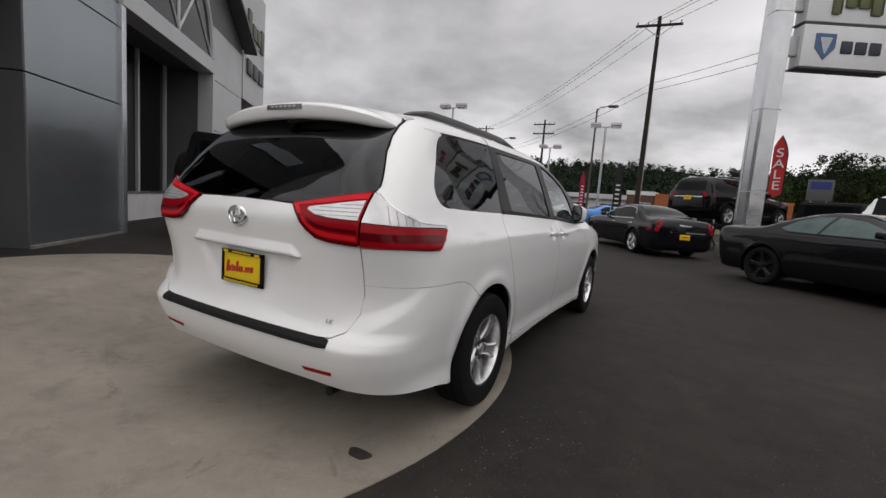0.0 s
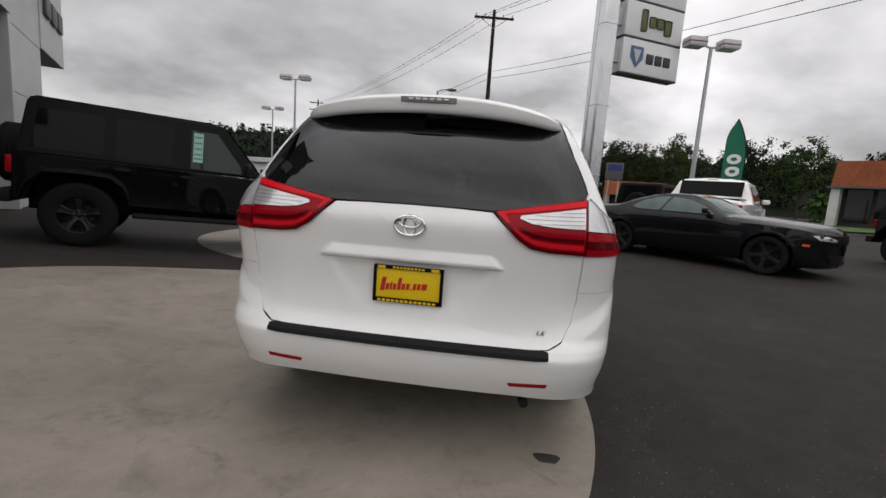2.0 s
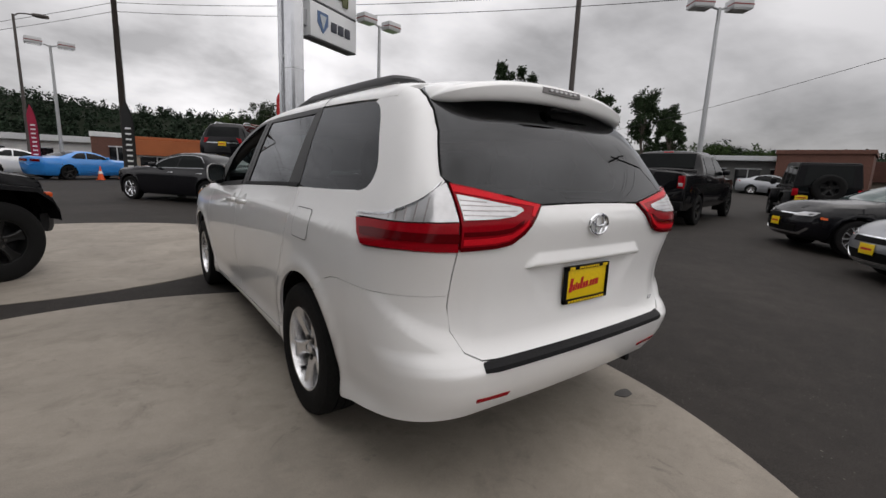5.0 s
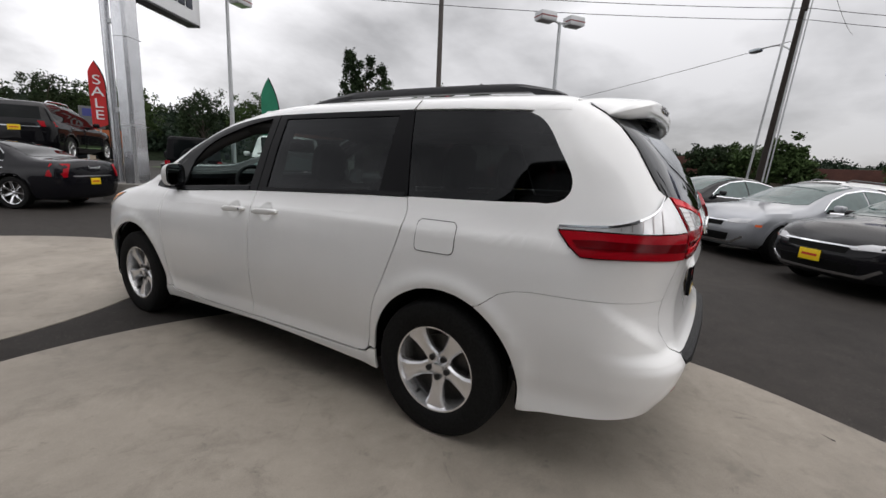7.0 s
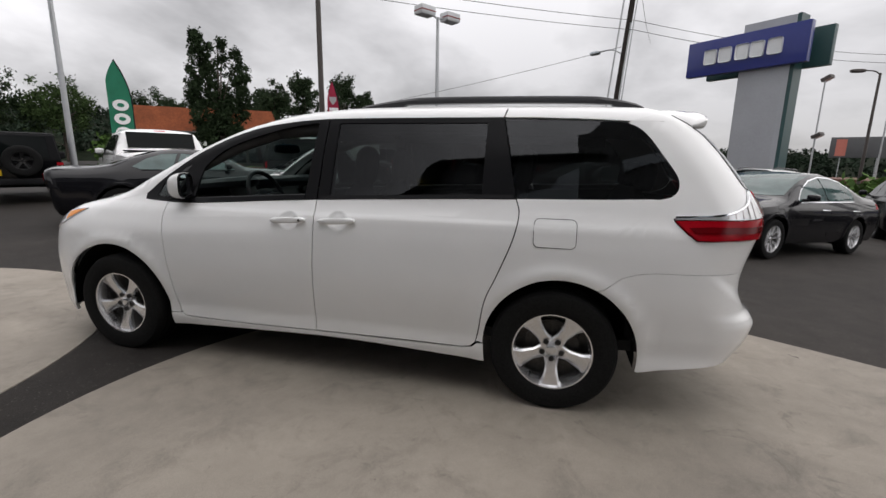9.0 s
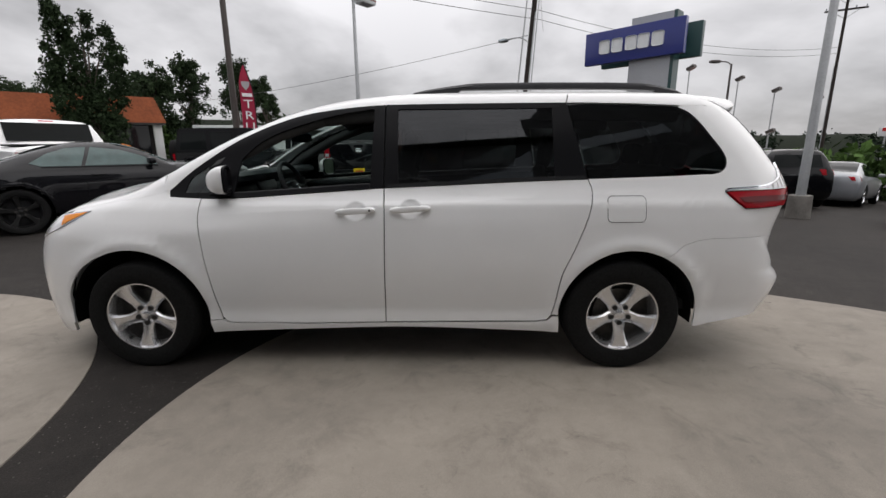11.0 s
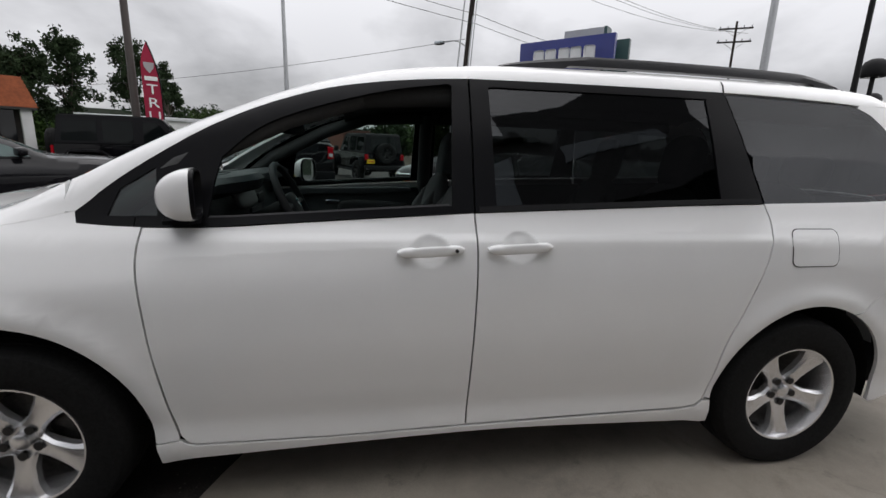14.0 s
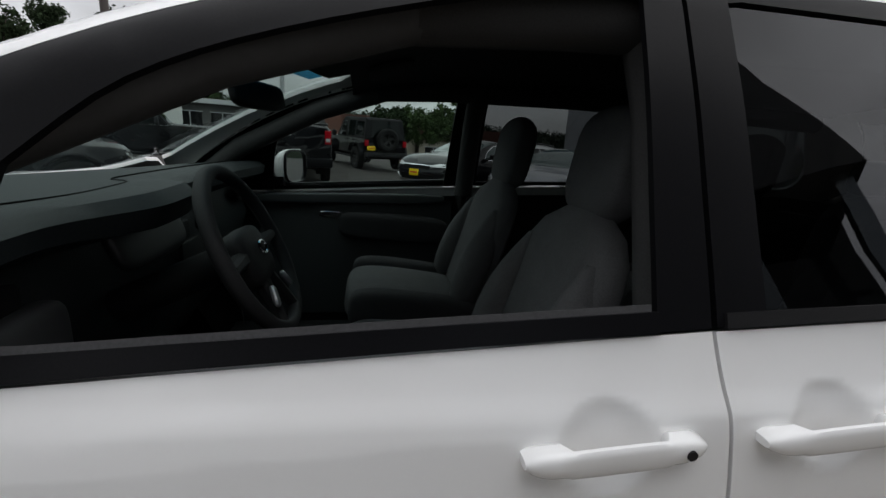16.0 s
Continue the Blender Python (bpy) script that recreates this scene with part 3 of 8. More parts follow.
def concrete_nodes(t, b, link):
    cloud = ramp_node(t, link, noise_node(t, link, 0.75, 6, 0.62, 0.8), 0.3, 0.7, 0.72, 1.20)
    blot = ramp_node(t, link, noise_node(t, link, 3.2, 6, 0.7, 0.5), 0.30, 0.48, 0.74, 1.0)
    mid = ramp_node(t, link, noise_node(t, link, 9.0, 5, 0.7), 0.3, 0.7, 0.92, 1.07)
    grit = ramp_node(t, link, noise_node(t, link, 260.0, 2, 0.6), 0.35, 0.65, 0.90, 1.10)
    scuff = ramp_node(t, link, noise_node(t, link, 2.3, 8, 0.75, 1.6), 0.60, 0.70, 1.0, 0.66)
    tone = times(t, link, times(t, link, times(t, link, times(t, link, cloud, blot), mid), grit), scuff)
    mix = node(t, "ShaderNodeMix", data_type="RGBA", blend_type="MULTIPLY")
    mix.inputs[0].default_value = 1.0
    mix.inputs[6].default_value = (0.258, 0.227, 0.189, 1)
    link(tone, mix.inputs[7])
    link(mix.outputs[2], b.inputs["Base Color"])
    b.inputs["Roughness"].default_value = 0.72
    u = node(t, "ShaderNodeBump", Strength=0.25, Distance=0.003)
    link(noise_node(t, link, 90.0, 4, 0.6), u.inputs["Height"])
    link(u.outputs[0], b.inputs["Normal"])


asphalt = textured("asphalt", asphalt_nodes)
concrete = textured("concrete", concrete_nodes)


def build_ground():
    bm = bmesh.new()
    near = sorted(set(np.arange(-40, 60.1, 2.0)) | set(np.arange(-12, 6.1, 0.5)))
    xs = [-900, -400, -200, -100, -60] + near + [80, 120, 200, 400, 900]
    ys = [-900, -400, -200, -100, -60] + near + [80, 120, 200, 400, 900]
    rows = [[bm.verts.new((x, y, ground_z(x, y))) for x in xs] for y in ys]
    for a, b in zip(rows, rows[1:]):
        for k in range(len(xs) - 1):
            bm.faces.new((a[k], a[k + 1], b[k + 1], b[k]))
    tagged(part("ground", bm, asphalt), "worn dark grey asphalt car lot with pale stones showing", "ground", kind="structure")
    for cx, cy, rx, ry in ((-1.71, -0.17, 2.74, 2.82), (-2.50, 5.86, 2.97, 2.84)):
        bm = bmesh.new()
        rim = [(cx + rx * math.cos(a), cy + ry * math.sin(a)) for a in np.linspace(0, math.tau, 120, endpoint=False)]
        top = [bm.verts.new((x, y, ground_z(x, y) + 0.006)) for x, y in rim]
        low = [bm.verts.new((cx + (x - cx) * 1.004, cy + (y - cy) * 1.004, ground_z(x, y) - 0.03)) for x, y in rim]
        for k in range(120):
            bm.faces.new((low[k], top[k], top[(k + 1) % 120], low[(k + 1) % 120])[::-1])
        outer = top
        for share in (.9, .8, .7, .6, .5, .4, .3, .2, .1):
            ring = [bm.verts.new((cx + (x - cx) * share, cy + (y - cy) * share, ground_z(cx + (x - cx) * share, cy + (y - cy) * share) + 0.006)) for x, y in rim]
            for k in range(120):
                bm.faces.new((outer[k], ring[k], ring[(k + 1) % 120], outer[(k + 1) % 120])[::-1])
            outer = ring
        bm.faces.new(outer)
        bmesh.ops.recalc_face_normals(bm, faces=bm.faces[:])
        tagged(part("pavement_pad", bm, concrete), "round pale concrete display pad with brown stains", "pavement", "display pads", "structure")


build_ground()


# ---------------------------------------------------------------- the white minivan
def build_minivan():
    van = thing("minivan", "white minivan with dark tinted rear glass and grey roof rails", "minivan")
    HF, HR = (3.03, 0.355), (0.0, 0.355)
    H = Hull(
        side=[(.1, .86), (.2, .915), (.26, .938), (.31, .948), (.38, .946), (.5, .964), (.72, .984), (.92, .976), (1.0, .966), (1.05, .957), (1.085, .940),
              (1.13, .92), (1.2, .895), (1.3, .856), (1.45, .797), (1.6, .728), (1.68, .69), (1.8, .62)],
        narrow_up=[(-1.2, 0), (.2, 0), (1.4, .012), (2.0, .03), (2.6, .055), (3.0, .075), (3.4, .10), (4, .17)],
        narrow_lo=[(-1.2, .09), (-1.0, .055), (-.8, .022), (-.55, 0), (2.9, 0), (3.2, .003), (3.6, .03), (3.8, .06), (4, .1)],
        top=[(-1.3, 1.69), (-.8, 1.70), (-.4, 1.728), (.1, 1.745), (.7, 1.75), (1.2, 1.745), (1.6, 1.722), (2.0, 1.652), (2.4, 1.512), (2.8, 1.320),
             (3.05, 1.195), (3.2, 1.15), (3.4, 1.11), (3.6, 1.05), (3.78, .96), (3.9, .86), (4.05, .62)],
        tail=[(.2, -.90), (.28, -.95), (.36, -1.005), (.43, -1.05), (.5, -1.078), (.565, -1.092), (.6, -1.075), (.655, -1.03), (.8, -1.012), (1.0, -1.035), (1.12, -1.05),
              (1.2, -1.02), (1.32, -.955), (1.5, -.83), (1.62, -.735), (1.8, -.58)],
        nose=[(.1, 3.88), (.25, 3.96), (.45, 4.0), (.65, 3.99), (.8, 3.96), (.95, 3.90), (1.2, 3.75)],
        wheels=[(3.035, .355, .47), (-.025, .36, .45)], k_nose=0.22, k_tail=0.27,
        cups=[(1.632, 1.022, .074, .060, .014), (1.300, 1.033, .074, .060, .014)],
        crease=(2.48, 1.005, .0465, .0042), scoop=.024)
    arch_f = (3.035, .355, .440)
    arch_r = (-.025, .36, .420)
    seam_f = spline([(2.589, 1.098), (2.594, .992), (2.580, .852), (2.563, .672), (2.535, .459), (2.515, .35)], 5) + [(2.495, .322), (2.467, .312)]
    seam_ab = spline([(1.463, 1.154), (1.458, .97), (1.466, .664), (1.475, .314)], 4)
    seam_s = spline([(.242, 1.198), (.222, 1.116), (.249, .973), (.327, .770), (.389, .622), (.421, .43)], 5) + [(.437, .36), (.465, .33), (.525, .319)]
    belt = curve([(-.6, 1.226), (-.489, 1.222), (-.25, 1.211), (.21, 1.199), (.43, 1.194), (1.02, 1.172), (1.472, 1.153), (1.82, 1.133), (2.14, 1.113), (2.389, 1.099), (2.597, 1.097), (2.83, 1.110)])
    frame_top = curve([(-.34, 1.624), (-.277, 1.630), (.345, 1.651), (1.0, 1.653), (1.453, 1.65), (1.629, 1.64), (1.938, 1.602), (2.18, 1.533), (2.384, 1.443), (2.525, 1.358), (2.692, 1.24), (2.81, 1.135)])
    bl = lambda y0, y1, n=14: [(y, float(belt(y))) for y in np.linspace(y0, y1, n)]  # noqa: E731
    ft = lambda y0, y1, n=24: [(y, float(frame_top(y))) for y in np.linspace(y0, y1, n)]  # noqa: E731
    rocker = curve([(.384, .241), (.652, .255), (1.378, .281), (1.95, .266), (2.588, .242)])
    fender_top = curve([(2.79, 1.15), (2.9, 1.12), (3.0, 1.10), (3.2, 1.07), (3.4, 1.03), (3.55, .985), (3.7, .93), (3.8, .89), (4.614, .88)])
    U_MID = 3.2 + .9 * math.pi / 2
    R_MID = -.45 - .9 * math.pi / 2
    fine = [(0, v) for v in np.arange(1.21, 1.72, .009)] + [(1, v) for v in np.arange(.95, 1.10, .009)]
    shoulder = [(1, v) for v in np.arange(.605, .96, .014)] + [(0, v) for v in np.arange(-1.5, -.64, .024)]
    win_f = [(2.392, 1.099), (2.372, 1.25), (2.352, 1.33)] + spline([(2.352, 1.331), (2.229, 1.436), (2.052, 1.513), (1.782, 1.588), (1.545, 1.626)], 4)[1:] + [(1.530, 1.618), (1.548, 1.149)]
    q_glass = [(.34, 1.642), (-.28, 1.622)] + spline([(-.323, 1.614), (-.375, 1.59), (-.425, 1.545), (-.491, 1.461), (-.560, 1.366), (-.582, 1.31), (-.572, 1.262), (-.537, 1.232), (-.484, 1.219)], 4) + bl(-.44, .235, 8)

    # small fixed pane ahead of the door mirror
    SAIL = [(2.548, 1.133), (2.563, 1.290), (2.672, 1.217), (2.702, 1.131)]
    gate_side = [(.762, 1.295), (.752, 1.335), (.72, 1.42), (.70, 1.465), (.672, 1.55), (.655, 1.61), (.645, 1.65)]

    def u_of(x, z):
        """The wrapped flank place of a point of the tail."""
        q = H.at("rear", [x], [z])[0]
        return -.45 - .9 * math.atan2(-.45 - q[1], abs(q[0]))

    for side in ("left", "right"):
        # doors and wings
        H.panel("front_door", inset(seam_f + [(2.0, .306), (1.475, .314)] + seam_ab[::-1] + bl(1.463, 2.587)[1:-1], .003), side, white_paint, van, extra=fine)
        H.panel("sliding_door", inset(seam_ab + [(1.2, .317), (.9, .319), (.525, .319)] + seam_s[::-1] + bl(.242, 1.463)[1:-1], .0035), side, white_paint, van, extra=fine)
        H.panel("rocker_panel", [(2.597, .325), (2.517, .330), (2.497, .314), (2.467, .305), (2.0, .299), (1.475, .307), (.525, .312), (.462, .322), (.43, .352), (.392, .350), (.384, .241)]
                + [(y, float(rocker(y))) for y in np.linspace(.5, 2.588, 12)], side, white_paint, van)
        H.panel("front_fender", [(2.52, .336)] + arc(*arch_f, 183, -6, 36)
                + [(3.50, .30), (3.555, .32), (3.575, .56), (3.62, .75), (3.60, .86), (3.50, .93), (3.42, 1.00), (3.40, 1.03)] + [(y, float(fender_top(y))) for y in np.linspace(3.38, 2.80, 10)]
                + [(2.80, 1.13)] + bl(2.76, 2.60, 3) + [(y + .004, z) for y, z in seam_f[:-2]], side, white_paint, van)
        tail_edge = [(u_of(x, z), z) for x, z in gate_side]
        quarter = ([(y - .0035, z) for y, z in seam_s[:-2]] + [(.425, .37), (.396, .36)] + arc(*arch_r, 0, 68, 18)
                   + [(.10, .764)] + arc(*arch_r, 76, 116, 10) + [(-.24, .747), (-.328, .815), (-.40, .84), (-.479, .852), (-.722, .858), (u_of(.757, .862), .862)]
                   + [(u_of(.759, .95), .95), (u_of(.758, 1.03), 1.03)] + [(-.85, 1.032), (-.70, 1.023), (-.645, 1.022), (-.60, 1.06), (-.552, 1.115), (-.548, 1.128), (-.56, 1.134)]
                   + spline([(-.66, 1.140), (-.76, 1.152), (-.84, 1.180), (-.895, 1.215)], 4) + [(-.925, 1.25), (u_of(.757, 1.277), 1.277)]
                   + tail_edge + [(-.50, 1.672), (-.34, 1.628)] + q_glass[2:] )
        H.panel("quarter_panel", quarter, side, white_paint, van, extra=shoulder)
        bumper = ([(-.243, .744), (-.328, .812), (-.40, .8375), (-.479, .8495), (-.722, .8555), (u_of(.757, .8595), .8595)]
                  + [(u_of(x, z), z) for x, z in ((.757, .82), (.742, .72), (.705, .642), (.645, .611), (.56, .604))] + [(-1.4, .598), (R_MID, .598), (R_MID, .362), (-1.5, .362), (-1.2, .362), (-1.0, .357), (-.85, .349), (-.7, .337), (-.56, .315), (-.45, .29)]
                  + arc(*arch_r, 189, 117, 18))
        H.panel("rear_bumper", bumper, side, white_paint, van, extra=shoulder)
        # nose
        H.panel("front_bumper", [(3.505, .238)] + arc(*arch_f, -3, 23, 8) + [(3.565, .56), (3.625, .75), (3.605, .855)]
                + [(3.72, .845), (3.9, .82), (4.1, .80), (U_MID, .80), (U_MID, .205), (4.1, .205), (3.8, .208), (3.6, .215)], side, white_paint, van)
        H.panel("grille", [(4.05, .865), (U_MID, .875), (U_MID, .805), (4.1, .805)], side, black_trim, van)
        headlamp = H.panel("headlight", [(3.275, 1.026), (3.36, 1.017), (3.50, .995), (3.62, .965), (3.78, .92), (3.95, .875), (4.03, .85), (3.95, .826), (3.78, .835), (3.61, .862), (3.47, .916), (3.37, .968)], side, clear_lens, van, "clear headlight with amber corner", off=.006)
        H.panel("turn_lens", [(3.292, 1.018), (3.36, 1.009), (3.445, .995), (3.432, .943), (3.376, .974)], side, amber_lens, headlamp, off=.009, lip=.004)
        H.panel("fog_recess", [(3.78, .42), (3.9, .45), (4.0, .44), (4.0, .34), (3.82, .34)], side, satin_black, van, off=.003, lip=.004)
        # black window frames
        H.panel("front_window_frame", ft(2.80, 1.4655, 26) + [(1.466, 1.154)] + [(1.548, 1.150)] + win_f[::-1][1:] + bl(2.40, 2.612, 4) + [(2.612, 1.131)] + SAIL + [(2.616, 1.131)] + bl(2.616, 2.79, 4), side, black_trim, van, lip=.012, step=.05)
        H.panel("window_molding", bl(2.40, 1.548, 12) + [(y, z + .027) for y, z in bl(1.548, 2.395, 12)], side, black_trim, van, off=.006, lip=.01)
        H.panel("door_glass_molding", bl(1.445, .26, 12) + [(y, z + .020) for y, z in bl(.262, 1.445, 12)], side, satin_black, van, off=.005, lip=.01)
        H.panel("quarter_sail_glass", SAIL, side, tint_glass, van, "small green tinted pane", off=-.004, lip=0)
        H.panel("window_seal", [(y, z + .024) for y, z in bl(2.385, 1.552, 12)] + [(y, z + .036) for y, z in bl(1.552, 2.385, 12)], side, seal_grey, van, off=-.004, lip=.006)
        top_s = ft(1.457, .352, 16)
        H.panel("sliding_door_frame", top_s + [(.345, 1.640), (.43, 1.619), (1.36, 1.622), (1.385, 1.618), (1.378, 1.160), (1.457, 1.156)], side, black_trim, van, lip=.012, step=.05)
        H.panel("rear_pillar_frame", [(.345, 1.640), (.44, 1.616), (.437, 1.20), (.246, 1.203)], side, black_trim, van, lip=.012, step=.05)
        # glass
        H.panel("sliding_door_glass", [(1.384, 1.617), (.441, 1.617), (.438, 1.205), (1.378, 1.165)], side, privacy_glass, van, "dark tinted glass", off=-.006, lip=0)
        H.panel("quarter_glass", q_glass, side, privacy_glass, van, "dark tinted glass", off=-.001, lip=.006)
        if side == "right":
            H.panel("front_door_glass", win_f, side, tint_glass, van, "green tinted glass", off=-.008, lip=0)
        # dark inner sides behind the skins, door cards
        inner = [(3.5, .9), (2.85, 1.08), (2.60, 1.085), (2.04, 1.105), (1.0, 1.145), (.2, 1.17), (-.5, 1.19), (-.9, 1.15), (-.98, .62), (-.9, .40), (-.47, .36)] + arc(-.025, .36, .45, 180, 0, 16)[::1] + [(.5, .27), (2.55, .27)] + arc(3.035, .355, .47, 180, 0, 16) + [(3.55, .6)]
        H.panel("door_trim", inner, side, dark_plastic, van, off=-.055, lip=0, step=.12)
        # tail lamps: wing half
        lamp = H.panel("tail_lamp", [(u_of(.757, 1.036), 1.036), (-.85, 1.038), (-.70, 1.029), (-.648, 1.028), (-.606, 1.063), (-.558, 1.116), (-.70, 1.122), (-.85, 1.126), (u_of(.757, 1.135), 1.135)], side, red_lens, van, "red and clear tail lamp", off=.012, lip=.02)
        H.panel("dark_lens_band", [(u_of(.757, 1.066), 1.066), (-.86, 1.066), (-.70, 1.060), (-.635, 1.06), (-.612, 1.084), (-.70, 1.092), (-.86, 1.096), (u_of(.757, 1.10), 1.10)], side, dark_red_lens, lamp, off=.0145, lip=.003)
        H.panel("clear_upper_lens", [(u_of(.757, 1.139), 1.139), (-.85, 1.131), (-.70, 1.127), (-.558, 1.122), (-.556, 1.129)] + spline([(-.66, 1.136), (-.76, 1.147), (-.84, 1.174), (-.895, 1.209)], 4) + [(-.925, 1.248), (u_of(.757, 1.268), 1.268), (u_of(.757, 1.21), 1.21)], side, clear_lens, lamp, "clear silver lens", off=.012, lip=.02)
        for k in range(5):
            u0 = -.775 - .034 * k
            H.panel("lens_rib", [(u0, 1.136), (u0 - .004, 1.136), (u0 - .004, 1.148 + .017 * k), (u0, 1.146 + .017 * k)], side, lens_rib, lamp, off=.0135, lip=.002)
        H.panel("lamp_bezel", [(-.556, 1.131), (-.556, 1.138)] + spline([(-.66, 1.144), (-.76, 1.156), (-.84, 1.184), (-.90, 1.222), (-.938, 1.275)], 4) + spline([(-.932, 1.262), (-.895, 1.210), (-.84, 1.175), (-.76, 1.148), (-.66, 1.137)], 4), side, chrome, lamp, off=.014, lip=.01)
        # tail lamps: gate half
        s = -1 if side == "left" else 1
        f2 = lambda pts: [(s * x, z) for x, z in pts]  # noqa: E731
        gl = H.panel("gate_lamp", f2([(.750, 1.042)] + spline([(.60, 1.046), (.53, 1.058), (.47, 1.092), (.41, 1.150), (.362, 1.194)], 4) + [(.56, 1.232), (.748, 1.268)]), "rear", red_lens, van, "red and clear gate lamp", off=.012, lip=.02, step=.04)
        H.panel("bright_lens", f2([(.748, 1.262), (.56, 1.228), (.368, 1.192), (.415, 1.150), (.43, 1.152), (.405, 1.186), (.56, 1.208), (.748, 1.238)]), "rear", bright_red_lens, gl, off=.0145, lip=.003, step=.04)
        H.panel("clear_inner_lens", f2([(.742, 1.228), (.60, 1.204), (.475, 1.182), (.468, 1.170), (.52, 1.152), (.60, 1.145), (.742, 1.143)]), "rear", clear_lens, gl, "clear silver lens", off=.017, lip=.008, step=.04)
        for k, z in enumerate((1.160, 1.176, 1.193, 1.210)):
            inn = (.54, .50, .53, .64)[k]
            H.panel("lens_rib", f2([(.738, z), (inn, z - .006), (inn, z - .0085), (.738, z - .003)]), "rear", lens_rib, gl, off=.0188, lip=.002, step=.04)
        H.panel("dark_lens_band", f2([(.742, 1.106), (.60, 1.108), (.53, 1.116), (.47, 1.140), (.478, 1.126), (.53, 1.100), (.60, 1.093), (.742, 1.090)]), "rear", dark_red_lens, gl, off=.0145, lip=.003, step=.04)
        H.panel("bright_lens", f2([(.742, 1.080), (.60, 1.083), (.53, 1.092), (.478, 1.116), (.445, 1.140), (.452, 1.122), (.50, 1.088), (.545, 1.070), (.61, 1.062), (.742, 1.060)]), "rear", bright_red_lens, gl, off=.0148, lip=.003, step=.04)
        H.panel("lamp_edge", f2([(.750, 1.052), (.60, 1.054), (.53, 1.066), (.47, 1.100), (.41, 1.156), (.366, 1.194), (.358, 1.192), (.40, 1.150), (.465, 1.088), (.525, 1.052), (.60, 1.041), (.750, 1.038)]), "rear", dark_red_lens, gl, off=.0146, lip=.004, step=.04)
        # open joint between gate and wing
        H.panel("gate_joint", [(u_of(x, z) + .003, z) for x, z in gate_side] + [(u_of(x, z) - .006, z) for x, z in gate_side[::-1]], side, gap_dark, van, off=.002, lip=.003)
        # reflector in the bumper
        H.panel("bumper_reflector", f2([(.655, .453), (.48, .443), (.49, .425), (.65, .433)]), "rear", red_lens, van, off=.002, lip=.004)
        H.panel("roof_joint", [(.352, 1.648), (.346, 1.648), (.330, 1.700), (.336, 1.700)], side, gap_dark, van, off=.0022, lip=.001)
        # fuel door, on one flank
        if side == "left":
            ring = round_rect(-.088, .948, .138, 1.102, .03)
            H.panel("fuel_door_gap", ring, side, gap_dark, van, off=.0022, lip=.001)
            H.panel("fuel_door", inset(ring, .0035), side, white_paint, van, off=.0030, lip=.001)
    # gate skin with its ledge and plate recess
    half = [(0, .607), (.56, .609), (.64, .615), (.70, .645), (.738, .72), (.752, .82), (.754, .95), (.752, 1.036), (.60, 1.040), (.525, 1.053), (.465, 1.088), (.40, 1.147), (.352, 1.191), (.2, 1.196), (0, 1.198)]

    def ledge(ab, q):
        x, z = np.abs(ab[:, 0]), ab[:, 1]
        w = np.clip((.425 - .9 * np.maximum(z - .945, 0) - x) / .02, 0, 1)
        shelf = np.clip((z - .940) / .010, 0, 1) * np.clip((1.005 - z) / .045, 0, 1)
        q[:, 1] -= .020 * w * shelf
        hollow = np.clip((.942 - z) / .006, 0, 1) * np.clip((z - .70) / .2, 0, 1) * np.clip((.41 - .75 * (.94 - z) - x) / .05, 0, 1)
        q[:, 1] += .018 * hollow
        return q
    ext = [(1, v) for v in np.arange(.90, 1.04, .006)] + [(0, s * v) for s in (-1, 1) for v in np.arange(.33, .46, .012)]
    H.panel("tailgate", [(-x, z) for x, z in half[1:-1]] + [(x, z) for x, z in half[::-1]], "rear", white_paint, van, extra=ext, dent=ledge, step=.03)
    glass = [(.355, 1.199), (.56, 1.236), (.735, 1.270), (.755, 1.285), (.758, 1.297)] + [(x - .004, z) for x, z in gate_side[1:]] + [(.62, 1.662), (.4, 1.670), (0, 1.672)]
    H.panel("rear_window", [(-x, z) for x, z in glass[:-1]] + [(x, z) for x, z in glass[::-1]] + [(.2, 1.202), (0, 1.203), (-.2, 1.202)], "rear", rear_glass, van, "dark tinted rear glass", off=.002, lip=.004)
    H.panel("gate_trim", [(-x, z) for x, z in half[1:-2]] + [(x, z) for x, z in half[:-2][::-1]], "rear", gap_dark, van, off=-.03, lip=0, step=.12)
    # step pad on the bumper
    bm = bmesh.new()
    secs = []
    for x in np.linspace(-.645, .645, 28):
        e = max(0, abs(x) - .6) / .045
        yo = -1.095 + .03 * (x / .75) ** 2 + .012 * e
        secs.append([(x, -1.045 + .02 * (x / .75) ** 2, .578), (x, yo + .004, .566), (x, yo - .012, .573), (x, yo - .008, .592 - .004 * e), (x, yo + .016, .608), (x, -1.045 + .02 * (x / .75) ** 2, .612)])
    loft(bm, secs)
    bmesh.ops.recalc_face_normals(bm, faces=bm.faces[:])
    part("bumper_step_pad", bm, satin_black, van, "ribbed black step pad")
    # roof skin with the pillars, windscreen, bonnet
    ys = np.linspace(-.50, 2.80, 50)
    edge = H.at("left", ys, frame_top(ys))
    xe = curve(sorted((float(y), float(-x)) for x, y in edge[:, :2]))
    ws_top, ws_low = 1.86, 2.80
    wind = [(-float(xe(y)) + .075, y) for y in np.linspace(2.80, 2.06, 12)]
    arcw = [(x, 1.98 + .26 * (1 - (x / .6) ** 2) * .55) for x in np.linspace(-.55, .55, 12)]
    lowa = [(x, 2.86 + .42 * (1 - (x / .73) ** 2)) for x in np.linspace(.72, -.72, 14)]
    left_edge = [(-float(xe(y)), y) for y in ys]
